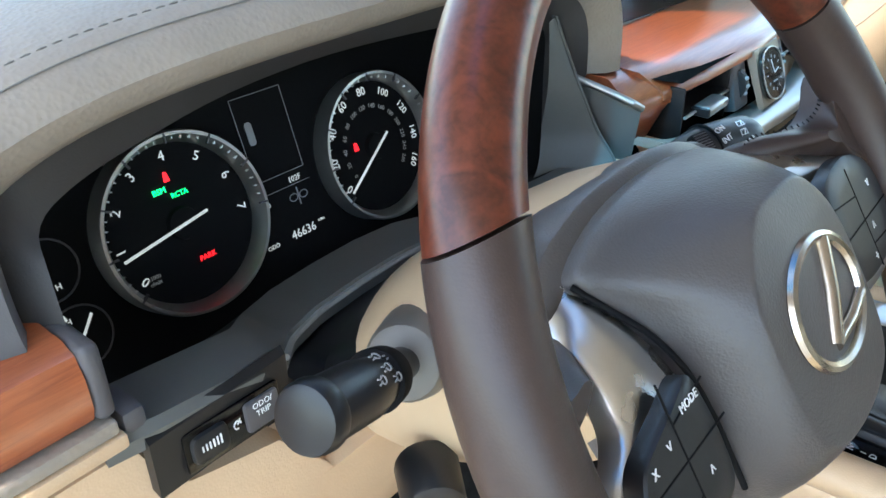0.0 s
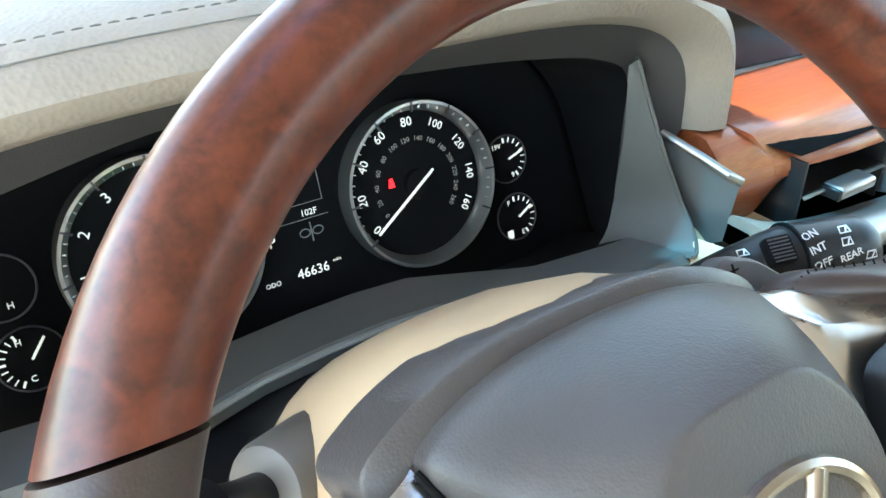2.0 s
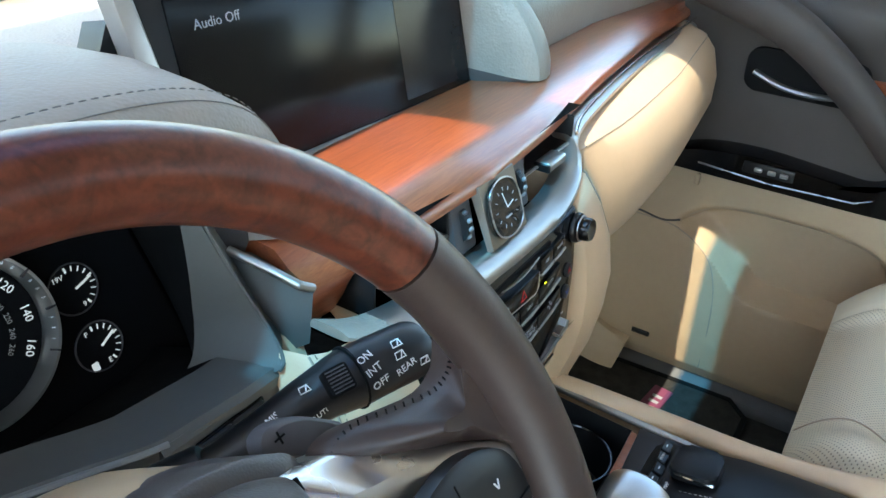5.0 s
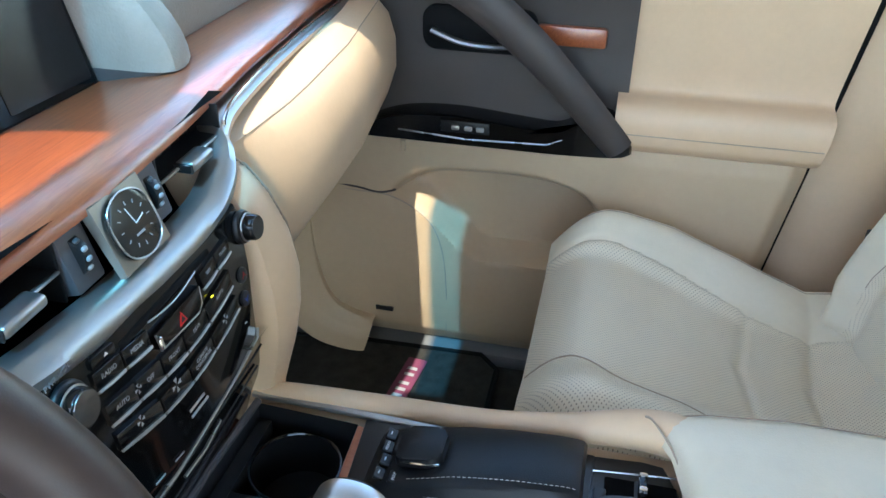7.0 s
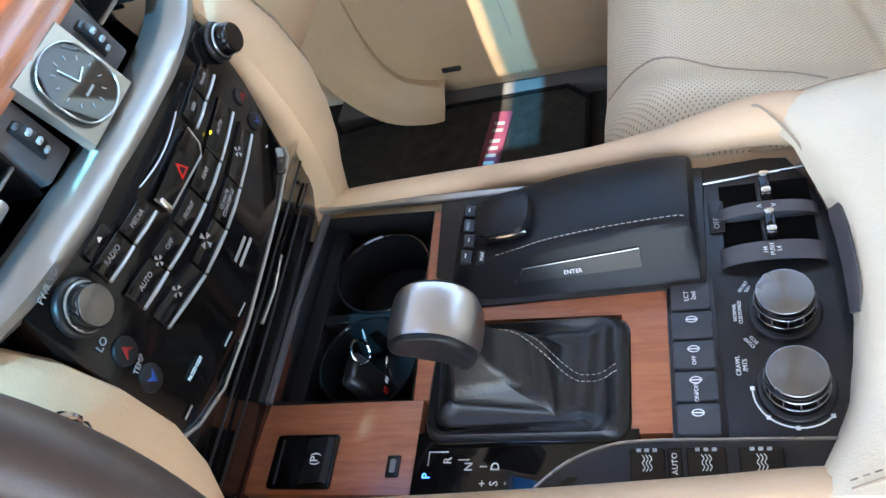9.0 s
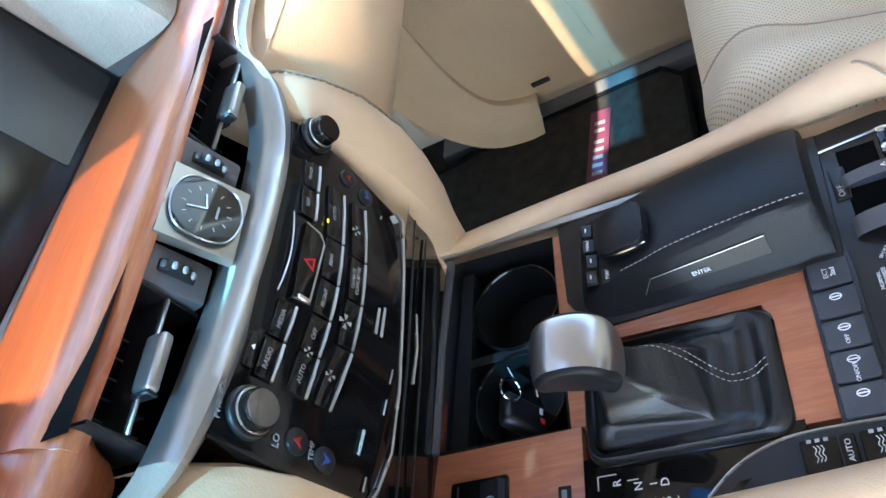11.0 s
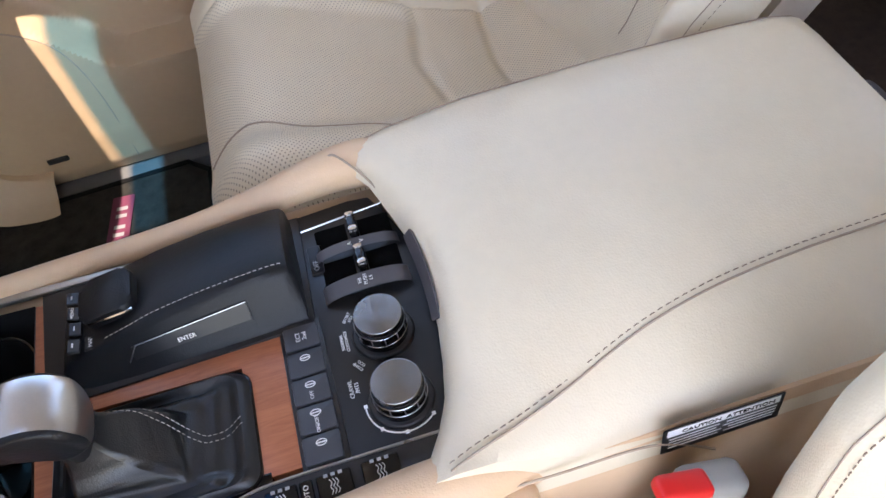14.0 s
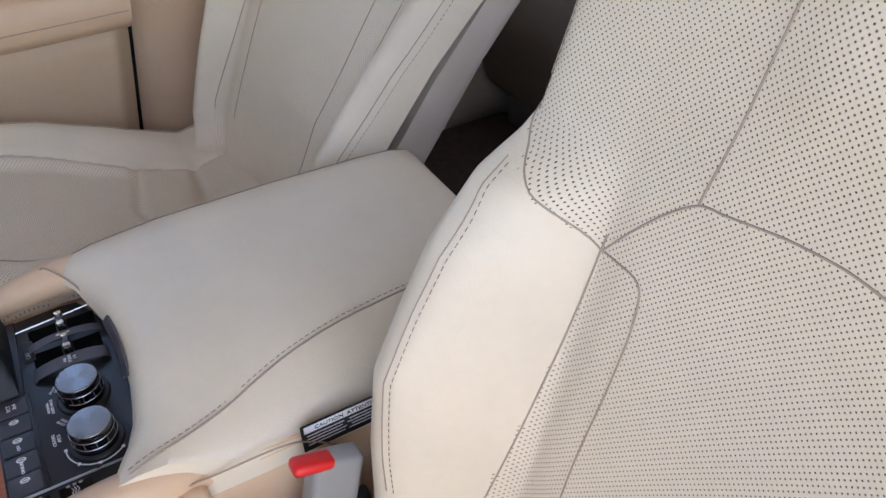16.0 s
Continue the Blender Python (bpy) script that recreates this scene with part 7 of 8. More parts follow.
lettering("label_text", "CAUTION  ATTENTION", 0.0062, LB @ pose(0.003, 0.0104, 0.0012), BLACK_MATTE, lab)
for x, y, w in ((-0.02, 0.002, 0.036), (-0.021, -0.002, 0.034), (-0.019, -0.006, 0.038), (-0.02, -0.010, 0.036), (0.021, 0.002, 0.036), (0.02, -0.002, 0.038), (0.022, -0.006, 0.034), (0.02, -0.010, 0.036)):
    part("label_rule", box((0, 0, 0), (w, 0.0011, 0.0003), 0, 1, LB @ pose(x, y, 0.0008)), WHITE, lab)

# ---- passenger door ----
DX = 0.735
door = thing("door_1", (DX + 0.03, -0.2, 0.05), "beige front passenger door with dark upper trim, closed", "car door", kind="structure")


def blend(a, b, v):
    t = min(1.0, max(0.0, (v - a) / (b - a)))
    return t * t * (3 - 2 * t)


POCKET = [tuple(p[:2]) for p in smooth_path([(0.05, 0.345, 0), (0.0, 0.392, 0), (-0.1, 0.405, 0), (-0.2, 0.402, 0), (-0.27, 0.375, 0), (-0.305, 0.31, 0), (-0.29, 0.255, 0), (-0.22, 0.238, 0), (-0.13, 0.232, 0), (-0.085, 0.240, 0), (-0.05, 0.268, 0), (0.0, 0.315, 0)], 6, True)]
PK = np.array(POCKET)


def pocket_depth(y, z):
    """How far a place lies inside the pocket's outline (metres, negative outside)."""
    seg = np.roll(PK, -1, 0) - PK
    f = np.clip((((y, z) - PK) * seg).sum(1) / (seg ** 2).sum(1), 0, 1)
    d = float(np.sqrt(((PK + seg * f[:, None] - (y, z)) ** 2).sum(1)).min())
    inside, k = False, len(POCKET)
    for i in range(k):
        (ya, za), (yb, zb) = POCKET[i], POCKET[i - 1]
        if (za > z) != (zb > z) and y < (yb - ya) * (z - za) / (zb - za) + ya:
            inside = not inside
    return d if inside else -d


DOOR_END = lambda z: -0.512 - 0.155 * z
secs = []
for i in range(161):
    y = lerp(0.34, -0.60, i / 160)
    col = []
    for j in range(81):
        z = lerp(0.03, 0.466, j / 80)
        dx = interp(z, [0.03, 0.06, 0.12, 0.22, 0.34, 0.44, 0.466], [0.032, 0.012, 0.002, -0.004, -0.006, -0.006, 0.0])
        y_here = lerp(0.34, DOOR_END(z), i / 160)
        dx += 0.060 * blend(-0.003, interp(z, [0.24, 0.34, 0.40], [0.016, 0.022, 0.040]), pocket_depth(y_here, z))
        dx += 0.03 * blend(DOOR_END(z) + 0.03, DOOR_END(z) - 0.005, y_here) + 0.03 * blend(0.16, 0.34, y_here)
        col.append((DX + dx, y_here, z))
    secs.append(col)
part("lower_panel", loft(secs), BEIGE_PLASTIC, door, "beige moulded plastic with a map pocket")
for pts in ([(0.20, 0.345), (0.12, 0.343), (0.05, 0.338), (-0.01, 0.30), (-0.035, 0.24), (-0.042, 0.15), (-0.04, 0.06)],):
    part("seam", tube(smooth_path([(DX + interp(z, [0.03, 0.06, 0.12, 0.22, 0.34, 0.44], [0.03, 0.012, 0.002, -0.004, -0.006, -0.006]) + 0.03 * blend(0.16, 0.34, y) + 0.0004, y, z) for y, z in pts], 6), 0.0011, 6), SEAM, door)
for pts in ([(0.21, 0.352), (0.12, 0.350), (0.075, 0.344), (0.045, 0.352)],):
    part("panel_gap", tube(smooth_path([(DX + interp(z, [0.03, 0.06, 0.12, 0.22, 0.34, 0.44], [0.03, 0.012, 0.002, -0.004, -0.006, -0.006]) + 0.03 * blend(0.16, 0.34, y) + 0.0006, y, z) for y, z in pts], 6), 0.0020, 6), DOOR_DARK, door)
part("clip_slot", box((DX + 0.005, 0.075, 0.098), (0.006, 0.034, 0.010), 0.002, 2), BLACK, door)
part("clip", box((DX - 0.010, 0.03, 0.435), (0.01, 0.008, 0.02), 0.003, 2), BEIGE_PLASTIC, door)


def door_strip(y0, y1, profile, name, mat, label):
    out = []
    for i in range(15):
        y = lerp(y0, y1, i / 14)
        ease = blend(-0.45, -0.60, y)
        out.append([(DX + p.x + 0.02 * blend(0.22, 0.34, y) + 0.03 * blend(-0.575, -0.60, y), lerp(y, DOOR_END(p.z), ease * ease), p.z) for p in smooth_path([(dx, 0, z) for dx, z in profile], 4)])
    return part(name, loft(out), mat, door, label)


door_strip(0.34, -0.31, [(-0.002, 0.460), (0.008, 0.475), (0.012, 0.52), (0.013, 0.56), (0.016, 0.60), (0.014, 0.66), (0.008, 0.70), (0.012, 0.73), (0.03, 0.752), (0.06, 0.76)], "upper_panel", DOOR_DARK, "dark taupe vinyl")
arm_pad = door_strip(-0.295, -0.60, [(-0.002, 0.464), (-0.012, 0.468), (-0.026, 0.480), (-0.030, 0.495), (-0.031, 0.512), (-0.028, 0.527), (-0.020, 0.540), (-0.002, 0.546), (0.018, 0.549), (0.024, 0.565), (0.024, 0.62), (0.022, 0.70), (0.03, 0.752), (0.06, 0.76)], "arm_pad", BEIGE, "padded beige vinyl")
part("seam", tube([(DX - 0.0305, lerp(-0.30, -0.585, i / 10), 0.500) for i in range(11)], 0.001, 6), SEAM, arm_pad)
arm = [tuple(p[:2]) for p in smooth_path([(0.10, 0.458, 0), (0.075, 0.482, 0), (0.02, 0.500, 0), (-0.06, 0.505, 0), (-0.16, 0.497, 0), (-0.215, 0.495, 0), (-0.25, 0.515, 0), (-0.29, 0.520, 0), (-0.325, 0.468, 0), (-0.25, 0.456, 0), (-0.1, 0.455, 0), (0.02, 0.455, 0)], 4, True)]
sp_panel = part("switch_panel", loft([[(DX + 0.01, y, z) for y, z in arm], [(DX - 0.028, y, z) for y, z in arm], [(DX - 0.034, y * 0.985 - 0.0015, lerp(z, 0.478, 0.12)) for y, z in arm], [(DX - 0.034, y * 0.6 - 0.04, lerp(z, 0.478, 0.5)) for y, z in arm]], closed=True), BLACK_GLOSS, door, "piano black switch panel")
part("switch_tray", box((DX - 0.0345, -0.075, 0.487), (0.004, 0.075, 0.018), 0.0015, 2), BLACK, sp_panel)
for dy in (-0.016, 0.002, 0.022):
    part("window_switch", box((DX - 0.038, -0.083 + dy, 0.487), (0.006, 0.012, 0.007), 0.002, 2), GREY if dy != 0.022 else SILVER, sp_panel)
part("panel_highlight", tube([(DX - 0.034, 0.03, 0.474), (DX - 0.035, -0.08, 0.468), (DX - 0.034, -0.20, 0.472), (DX - 0.032, -0.235, 0.488)], 0.0014, 6), STEEL, sp_panel)
strap = smooth_path([(DX - 0.0, 0.20, 0.775), (DX - 0.03, 0.07, 0.745), (DX - 0.050, -0.06, 0.705), (DX - 0.055, -0.16, 0.635), (DX - 0.05, -0.235, 0.56), (DX - 0.028, -0.306, 0.474)], 8)
part("pull_strap", tube(strap, lambda t: interp(t, [0, 0.3, 0.7, 1], [0.036, 0.032, 0.026, 0.022]), 14, squash=0.55, up=(1, 0, 0)), DOOR_DARK, door, "dark stitched grab handle")
part("handle_cup", prism(rounded(0.17, 0.066, 0.02, 5, 0.085, 0.625), -0.004, 0.004, basis((DX + 0.008, 0, 0), (0, -1, 0), (0, 0, 1)), 0.002), BLACK_MATTE, door)
part("door_handle", tube(smooth_path([(DX - 0.0, -0.015, 0.622), (DX - 0.010, -0.06, 0.610), (DX - 0.012, -0.11, 0.607), (DX - 0.006, -0.155, 0.612)], 5), 0.007, 8, squash=0.6), SILVER, door, "silver inner door handle")
part("lock_lever", box((DX - 0.006, -0.135, 0.637), (0.012, 0.02, 0.022), 0.004, 2), CHROME, door)
part("wood_insert", box((DX + 0.01, -0.22, 0.625), (0.012, 0.10, 0.03), 0.005, 2), WOOD, door)
part("scuff_plate", box((0.775, -0.15, 0.012), (0.075, 0.95, 0.03), 0.008, 2), SILL_GREY, door)
CORNER = smooth_path([(0, 0.196, 0.36), (0, 0.198, 0.26), (0, 0.190, 0.165), (0, 0.168, 0.108), (0, 0.134, 0.085), (0, 0.094, 0.076)], 6)
rows = []
for k, p in enumerate(CORNER):
    d = (CORNER[min(k + 1, len(CORNER) - 1)] - CORNER[max(k - 1, 0)]).normalized()
    out = Vector((0, -d.z, d.y))
    reach = lerp(0.15, 0.046, (k / (len(CORNER) - 1)) ** 0.6)
    rows.append([Vector((DX + dx, p.y + out.y * f * reach, max(0.022, p.z + out.z * f * reach))) for dx, f in ((0.03, 0.0), (0.004, 0.02), (-0.004, 0.06), (-0.008, 0.16), (-0.012, 0.30), (-0.0155, 0.38), (-0.018, 0.46), (-0.024, 0.66), (-0.0285, 0.74), (-0.033, 0.82), (-0.045, 1.0))])
part("kick_panel", loft(rows), BEIGE_PLASTIC, door, "ridged beige plastic kick panel")
glass = part("window_pane", box((0.80, -0.15, 1.04), (0.005, 0.95, 0.58), 0), GLASS, door)
glass.visible_shadow = False
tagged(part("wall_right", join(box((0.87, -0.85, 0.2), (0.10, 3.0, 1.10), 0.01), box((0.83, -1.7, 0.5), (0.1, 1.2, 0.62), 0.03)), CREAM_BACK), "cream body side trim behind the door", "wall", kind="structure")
pillar = thing("pillar", (0.80, -0.70, 0.0), "cream trim of the pillar behind the passenger door", "pillar", kind="structure")
part("pillar_trim", loft([[(0.84, DOOR_END(z), z), (0.79, DOOR_END(z) - 0.010, z), (0.768 + 0.02 * z, DOOR_END(z) - 0.035, z), (0.760 + 0.02 * z, DOOR_END(z) - 0.08, z), (0.770 + 0.02 * z, -0.78, z), (0.82, -0.82, z), (0.88, -0.84, z)] for z in (0.0, 0.3, 0.6, 0.9, ROOF)]), BEIGE, pillar)
part("door_gap", tube([(0.779, DOOR_END(z) - 0.004, z) for z in (0.05, 0.3, 0.5, 0.8, 1.2)], 0.006, 8), BLACK_MATTE, pillar, "dark rubber door seal")
part("belt_slot", box((0.772, -0.715, 0.345), (0.008, 0.045, 0.022), 0.002, 1), GREY_DARK, pillar, "slotted belt outlet")

# ---- floor mat ----
mat_thing = thing("floor_mat", (0.5, 0.1, 0.01), "charcoal carpet mat with a dark red label in the passenger footwell", "floor mat")
mo = [(0.22, 0.34), (0.22, -0.12), (0.245, -0.145), (0.70, -0.145), (0.735, -0.11), (0.728, 0.12), (0.70, 0.34)]
part("carpet_pad", prism(mo, 0.012, 0.026, None, 0.006), CARPET, mat_thing)
part("mat_binding", tube([(x, y, 0.024) for x, y in mo], 0.006, 8, loop=True), BLACK_MATTE, mat_thing)
LBL = basis((0.615, 0.008, 0.0285), (1, -0.12, 0), (0.12, 1, 0))
label_patch = part("mat_label", prism(rounded(0.155, 0.036, 0.002, 2), 0, 0.0008, LBL), LOGO_RED, mat_thing, "dark red woven label")
part("label_mark", join(*[box((0, 0, 0), (0.0075, 0.018, 0.0003), 0, 1, LBL @ pose(-0.058 + 0.0165 * k + (0.008 if k > 4 else 0), 0, 0.001)) for k in range(7)]), GREYPRINT, label_patch, "plain pale bars in place of a name")


# ---- seats ----
def seat(name, xc, side, label, y45=-0.66, lean=0.258, swell=1.0, e0=0.212, fall=0.050, ds=0.0, twist=0.0, perf=None, grow=0.0, yaw=0.0, waist=0.0):
    """A front seat; side: +1 where the console is at larger x."""
    s = thing(name, (xc, -0.45, 0.0), label, "car seat", "front seats")
    zs = [0.36, 0.44, 0.52, 0.58, 0.62, 0.665, 0.685, 0.70, 0.76, 1.05]
    bs = [0.085, 0.102, 0.112, 0.098, 0.086, 0.058, 0.026, 0.012, 0.004, 0.0]

    wid = lambda x: x * (1 + grow * blend(0.15, 0.238, abs(x)))

    tuck = lambda z: (1 - 0.10 * blend(0.75, 1.05, z)) * (1 - waist * (1 - interp(z, [0.30, 0.318, 0.335, 0.36, 0.40], [0.45, 0.62, 0.86, 0.97, 1.0])))

    def back_y(dx, z):
        a = abs(dx)
        y = y45 - (z - 0.45) * lean
        y += swell * interp(z, zs, bs) * blend(0.146, 0.211, a)
        y -= 0.012 * math.cos(min(1, a / 0.13) * math.pi / 2) * blend(0.74, 0.62, z)
        y += 0.010 * blend(0.72, 0.80, z) * blend(0.10, 0.04, a)
        y -= (twist * max(0.0, z - 0.42) + yaw) * blend(-0.1, 0.238, dx * side)
        e = max(0.0, (a - e0) / (0.238 - e0))
        y -= fall * e * e * e
        return y

    e1 = lambda z: interp(z, [0.36, 0.45, 0.55, 0.634], [0.169, 0.161, 0.1545, 0.150])
    e2 = lambda z: interp(z, [0.36, 0.466, 0.592, 0.63, 0.634], [0.112, 0.113, 0.106, 0.116, 0.150])
    arch = lambda a: interp(a, [0, 0.03, 0.094, 0.12, 0.15], [0.712, 0.710, 0.697, 0.675, 0.634])

    def zone(dx, z):
        a = abs(dx)
        if a > 0.15 and z < 0.634 + (a - 0.15) * 0.86 and a > e1(z):
            return "bolster_l" if dx < 0 else "bolster_r"
        if z < 0.634 and e2(z) < a:
            return "side_insert_l" if dx < 0 else "side_insert_r"
        if a < 0.15 and z < arch(a):
            return "centre_panel"
        return "upper_panel"

    nx, nz = 118, 172
    gx = [lerp(-0.238, 0.238, i / nx) for i in range(nx + 1)]
    gz = [lerp(0.225, 1.04, j / nz) for j in range(nz + 1)]
    verts = [(xc + wid(x) * tuck(z), back_y(x, z), z) for z in gz for x in gx]
    faces = collections.defaultdict(list)
    for j in range(nz):
        for i in range(nx):
            faces[zone((gx[i] + gx[i + 1]) / 2, (gz[j] + gz[j + 1]) / 2)].append((j * (nx + 1) + i, j * (nx + 1) + i + 1, (j + 1) * (nx + 1) + i + 1, (j + 1) * (nx + 1) + i))
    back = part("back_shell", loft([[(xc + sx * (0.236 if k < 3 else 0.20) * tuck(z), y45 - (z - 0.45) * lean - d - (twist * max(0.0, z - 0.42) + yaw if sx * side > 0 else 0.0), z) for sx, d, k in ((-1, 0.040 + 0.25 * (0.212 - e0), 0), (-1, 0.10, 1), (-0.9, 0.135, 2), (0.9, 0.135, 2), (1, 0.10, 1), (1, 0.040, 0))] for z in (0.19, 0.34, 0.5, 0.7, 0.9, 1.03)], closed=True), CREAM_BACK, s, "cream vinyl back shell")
    for zn, fs in faces.items():
        used = sorted({v for f in fs for v in f})
        idx = {v: i for i, v in enumerate(used)}
        part(zn.removesuffix("_l").removesuffix("_r"), bm_from([verts[v] for v in used], [tuple(idx[v] for v in f) for f in fs]), CREAM if zn.startswith("bolster") else (perf or PERF_BACK), back, "smooth cream leather" if zn.startswith("bolster") else "perforated cream leather")

    def line(pts, r=0.0008, lift=0.0002, mat=SEAM, nm="seam"):
        q = smooth_path([(dx, 0, z) for dx, z in pts], 8)
        path = [Vector((xc + wid(p.x) * tuck(p.z), back_y(p.x, p.z) + lift, p.z)) for p in q]
        part(nm, tube(path, r, 6), mat, back)
        return path

    for sg in (-1, 1):
        line([(sg * e1(z), z) for z in (0.345, 0.36, 0.42, 0.48, 0.55, 0.60, 0.645)] + [(sg * 0.15, 0.634)])
        line([(sg * e2(z), z) for z in (0.345, 0.36, 0.42, 0.48, 0.55, 0.60, 0.63)] + [(sg * 0.15, 0.634)])
        line([(sg * 0.15, 0.634), (sg * 0.18, 0.660), (sg * 0.21, 0.686), (sg * 0.232, 0.705)])
        line([(sg * 0.094, 0.698), (sg * 0.085, 0.76), (sg * 0.08, 0.85), (sg * 0.078, 1.0)])
        double = [(sg * (dx + ds), z) for dx, z in ((0.203, 0.40), (0.206, 0.48), (0.207, 0.56), (0.206, 0.62), (0.207, 0.65), (0.213, 0.678))]
        line(double, 0.0006)
        for off in (-0.0042,):
            b = smooth_path([(dx + off, 0, z) for dx, z in double], 8)
            part("stitching", stitches([Vector((xc + wid(p.x) * tuck(p.z), back_y(p.x, p.z) + 0.0012, p.z)) for p in b], 0.0040, 0.0026, 0.00045, (0, 1, 0)), THREAD_TAN, back)
        edge = [(sg * 0.226, z) for z in (0.72, 0.80, 0.9, 1.0)]
        line(edge, 0.0012)
        part("stitching", stitches([Vector((xc + wid(p.x) * tuck(p.z), back_y(p.x, p.z) + 0.0014, p.z)) for p in smooth_path([(sg * 0.220, 0, z) for z in (0.70, 0.8, 0.9, 1.0)], 8)], 0.0040, 0.0026, 0.00045, (0, 1, 0)), THREAD_TAN, back)
    line([(0.15 * k / 8, arch(abs(0.15 * k / 8))) for k in range(-8, 9)])

    # cushion
    bl = lambda y: interp(y, [-0.69, -0.56, -0.50, -0.40, -0.32, -0.225], [0.112, 0.114, 0.122, 0.142, 0.152, 0.156])

    def crease(v, w):
        return math.exp(-(v / w) ** 2)

    def cush_z(dx, y):
        a = abs(dx)
        z = interp(y, [-0.76, -0.69, -0.66, -0.63, -0.60, -0.52, -0.44, -0.36, -0.28, -0.225], [0.290, 0.292, 0.288, 0.281, 0.273, 0.294, 0.321, 0.350, 0.376, 0.384])
        z += interp(y, [-0.69, -0.60, -0.50, -0.40, -0.30, -0.225], [0.016, 0.026, 0.040, 0.046, 0.034, 0.014]) * blend(bl(y) - 0.035, 0.195, a)
        z += 0.006 * crease(a - bl(y) + 0.014, 0.012) * blend(-0.54, -0.48, y) * (1.0 if dx * side < 0 else 0.0)
        z -= 0.0050 * crease(a - bl(y), 0.0045) * (1.0 if dx * side < 0 else 0.0)
        cross = 0.7 * (a - 0.06)
        z -= (0.007 * crease(y + 0.500 + 0.25 * cross, 0.008) + 0.007 * crease(y + 0.592 + 0.15 * cross, 0.008)) * blend(0.135, 0.105, a)
        z += 0.004 * crease(y + 0.545, 0.03) * blend(0.12, 0.08, a)
        e = max(0.0, (a - 0.196) / 0.042)
        z -= 0.050 * e ** 2.4
        f = max(0.0, (y + 0.325) / 0.100)
        z -= 0.060 * f ** 2.3
        return z

    nx, ny = 150, 150
    gx = [lerp(-0.238, 0.238, i / nx) for i in range(nx + 1)]
    gy = [lerp(-0.76, -0.225, j / ny) for j in range(ny + 1)]
    edge = lambda dx, y: dx * (1 - 0.09 * blend(-0.34, -0.225, y))
    verts = [(xc + edge(x, y), y, cush_z(x, y)) for y in gy for x in gx]
    faces = collections.defaultdict(list)
    for j in range(ny):
        for i in range(nx):
            a, y = abs(gx[i] + gx[i + 1]) / 2, (gy[j] + gy[j + 1]) / 2
            zn = ("cushion_bolster_l" if gx[i] < 0 else "cushion_bolster_r") if a > bl(y) else "cushion_rear" if y < -0.505 else "cushion"
            faces[zn].append((j * (nx + 1) + i, j * (nx + 1) + i + 1, (j + 1) * (nx + 1) + i + 1, (j + 1) * (nx + 1) + i))
    first = None
    for zn in ("cushion", "cushion_rear", "cushion_bolster_l", "cushion_bolster_r"):
        used = sorted({v for f in faces[zn] for v in f})
        idx = {v: i for i, v in enumerate(used)}
        smooth_zone = zn.startswith("cushion_b")
        o = part("cushion_bolster" if smooth_zone else zn, bm_from([verts[v] for v in used], [tuple(idx[v] for v in f) for f in faces[zn]]), CREAM if smooth_zone and not (perf and zn.endswith("_l")) else PERF_SEAT, s, "smooth cream leather" if smooth_zone and not (perf and zn.endswith("_l")) else "perforated cream leather")
        first = first or o
    rim = [Vector((xc + edge(x, gy[-1]), gy[-1], cush_z(x, gy[-1]))) for x in gx]
    left = [Vector((xc + edge(gx[0], y), y, cush_z(gx[0], y))) for y in gy]
    right = [Vector((xc + edge(gx[-1], y), y, cush_z(gx[-1], y))) for y in reversed(gy)]
    ring = left + rim[1:-1] + right
    part("cushion_skirt", loft([ring, [Vector((lerp(xc, p.x, 1.0), lerp(p.y, -0.45, 0.02), 0.27)) for p in ring], [Vector((lerp(xc, p.x, 0.96), lerp(p.y, -0.45, 0.10), 0.14)) for p in ring]]), CREAM, s, "cream leather skirt")

    def cline(pts, r=0.0009):
        q = smooth_path([(dx, y, 0) for dx, y in pts], 8)
        part("seam", tube([Vector((xc + edge(p.x, p.y), p.y, cush_z(p.x, p.y) + 0.0003)) for p in q], r, 6), SEAM, first)
    cline([(side * a, y) for a, y in ((0.130, -0.228), (0.117, -0.262), (0.117, -0.30), (0.137, -0.35), (0.155, -0.39), (0.172, -0.43))], 0.0012)
    for sg in (-side,):
        cline([(sg * 0.199, y) for y in (-0.66, -0.6, -0.5, -0.4, -0.32, -0.27)], 0.0007)
    part("seat_base", box((xc, -0.45, 0.085), (0.40, 0.40, 0.15), 0.01), GREY_DARK, s)
    part("seat_rail", join(box((xc - 0.17, -0.45, 0.015), (0.03, 0.5, 0.03), 0.004), box((xc + 0.17, -0.45, 0.015), (0.03, 0.5, 0.03), 0.004)), STEEL, s)
    part("side_cover", box((xc + side * 0.222, -0.50, 0.21), (0.02, 0.34, 0.16), 0.008, 3), CREAM_BACK, s)
    return s


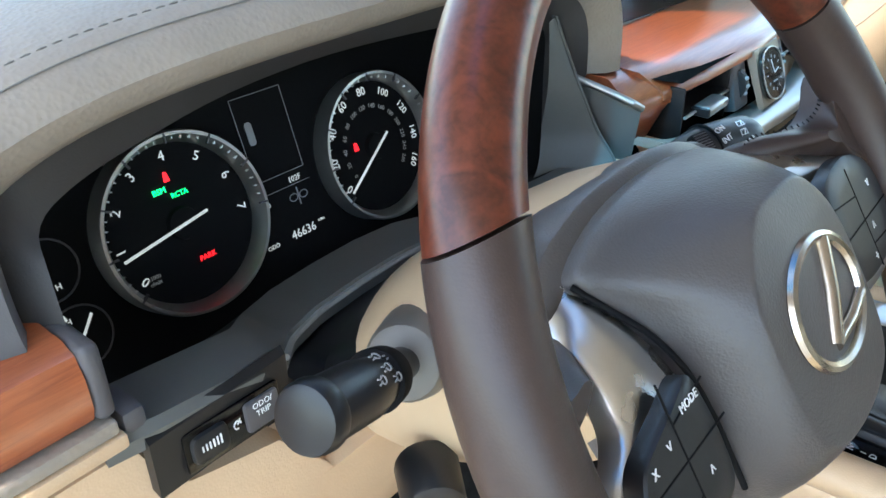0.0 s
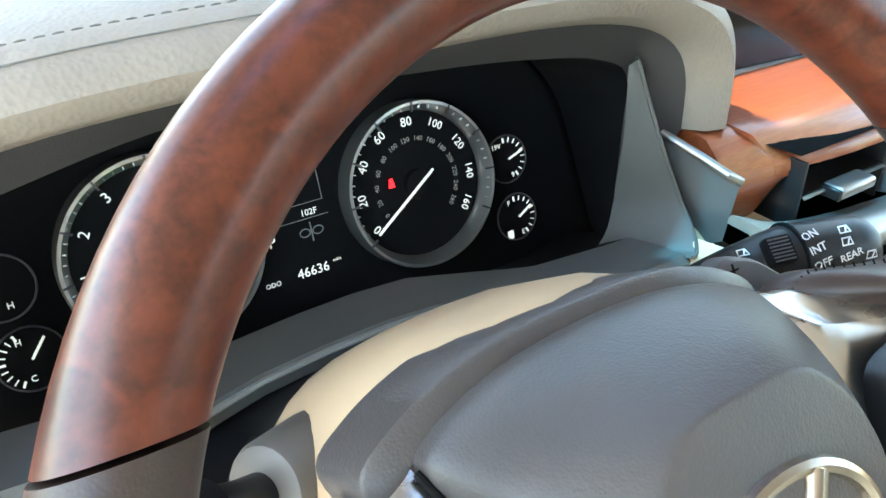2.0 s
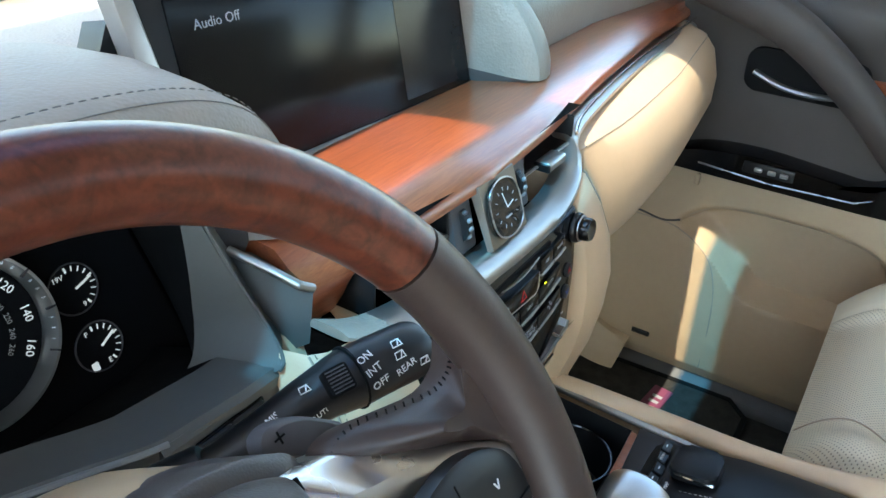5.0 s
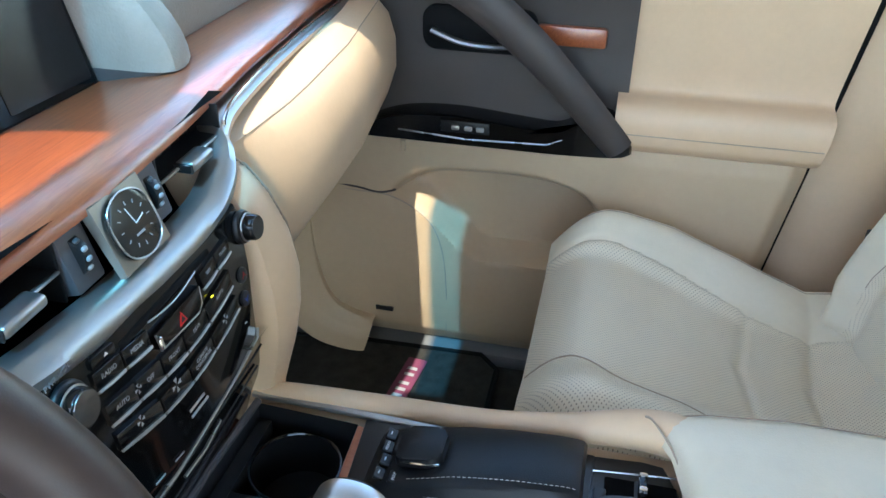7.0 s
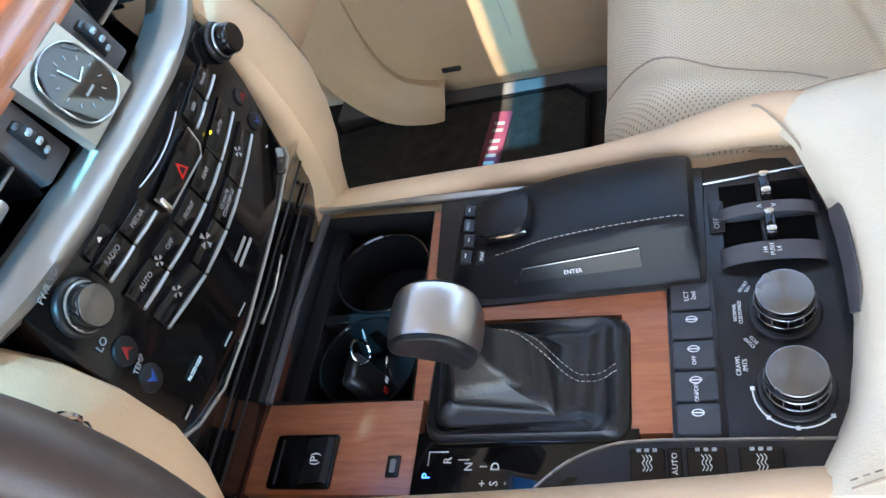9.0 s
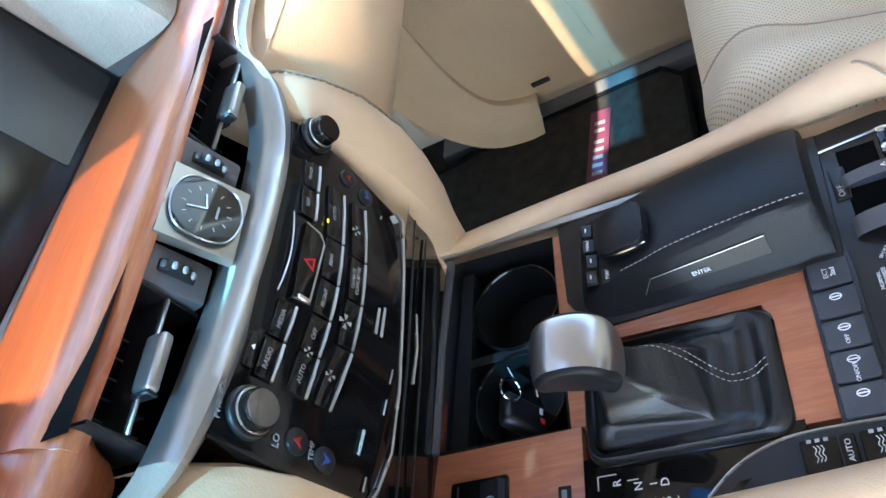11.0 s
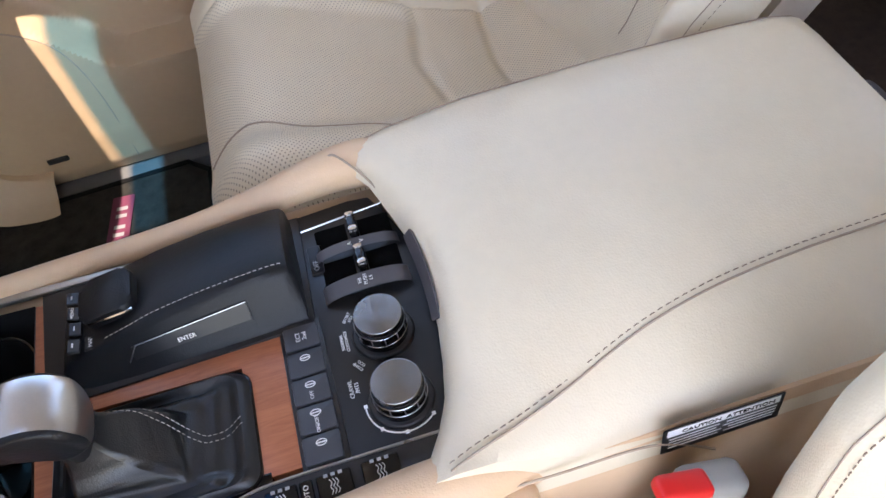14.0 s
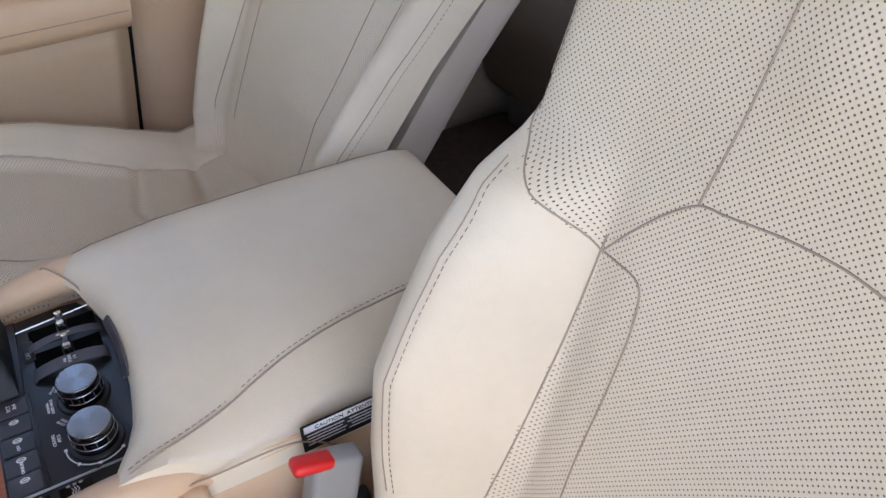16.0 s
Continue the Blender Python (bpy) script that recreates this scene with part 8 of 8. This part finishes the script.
seat("passenger_seat", 0.455, -1, "cream leather passenger seat with perforated centre", -0.722, 0.45, 0.5, 0.19, 0.085, 0.018, 0.42, PERF_FINE, yaw=0.035, waist=0.5)
seat("driver_seat", -0.44, 1, "cream leather driver seat with perforated centre and stitched bolster", grow=0.075)
buckle = thing("seat_belt_buckle", (-0.178, -0.53, 0.1), "grey seat belt buckle with red release button", "seat belt buckle")
part("buckle_body", box((-0.176, -0.525, 0.365), (0.026, 0.048, 0.085), 0.008, 3, pose(0, 0, 0, 16, 4, 0)), GREY, buckle)
part("release_button", box((-0.176, -0.513, 0.409), (0.020, 0.038, 0.012), 0.005, 3, pose(0, 0, 0, 16, 4, 0)), RED, buckle, "red release button")
part("buckle_stem", box((-0.176, -0.545, 0.24), (0.016, 0.03, 0.20), 0.004, 2), BLACK, buckle)
buckle2 = copy_thing(buckle, Matrix.Translation((0.198, -0.60, 0.06)))
rear_box = thing("rear_console", (0.02, -0.86, 0.0), "dark brown back of the console box with a black vent strip", "console")
part("console_back", box((0.02, -0.845, 0.20), (0.26, 0.05, 0.36), 0.015, 3), DOOR_DARK, rear_box)
part("vent_strip", box((0.02, -0.872, 0.36), (0.20, 0.012, 0.03), 0.004, 2), BLACK, rear_box)
# bench colour darkened to carry the shade of the rear cabin
SHADE_BROWN = material("bench_shade_brown", (0.105, 0.078, 0.055), 0.8, spec=0.12, bump=0.3, bump_scale=600, kind="leather", vary=0.12, scale=9)
# rear bench behind the front seats; this brown holds the shade it sits in
bench = thing("rear_bench", (0.0, -1.45, 0.0), "rear bench seat, cabin shade put into its dark brown", "car seat")
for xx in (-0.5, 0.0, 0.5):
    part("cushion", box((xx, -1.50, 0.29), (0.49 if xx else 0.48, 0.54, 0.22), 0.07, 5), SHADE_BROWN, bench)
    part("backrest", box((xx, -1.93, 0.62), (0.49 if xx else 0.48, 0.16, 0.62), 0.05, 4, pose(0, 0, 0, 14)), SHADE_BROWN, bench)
part("bench_base", box((0, -1.50, 0.09), (1.4, 0.40, 0.18), 0.01), GREY_DARK, bench)
RUG = material("brown_carpet", (0.060, 0.042, 0.032), 0.95, bump=1.0, bump_scale=1400, vary=0.3, scale=60, spec=0.1)
tagged(part("tunnel", box((0.0, -1.05, 0.06), (1.5, 0.56, 0.06), 0.02, 3), RUG), "dark carpeted floor tunnel behind the armrest", "floor tunnel", kind="structure")
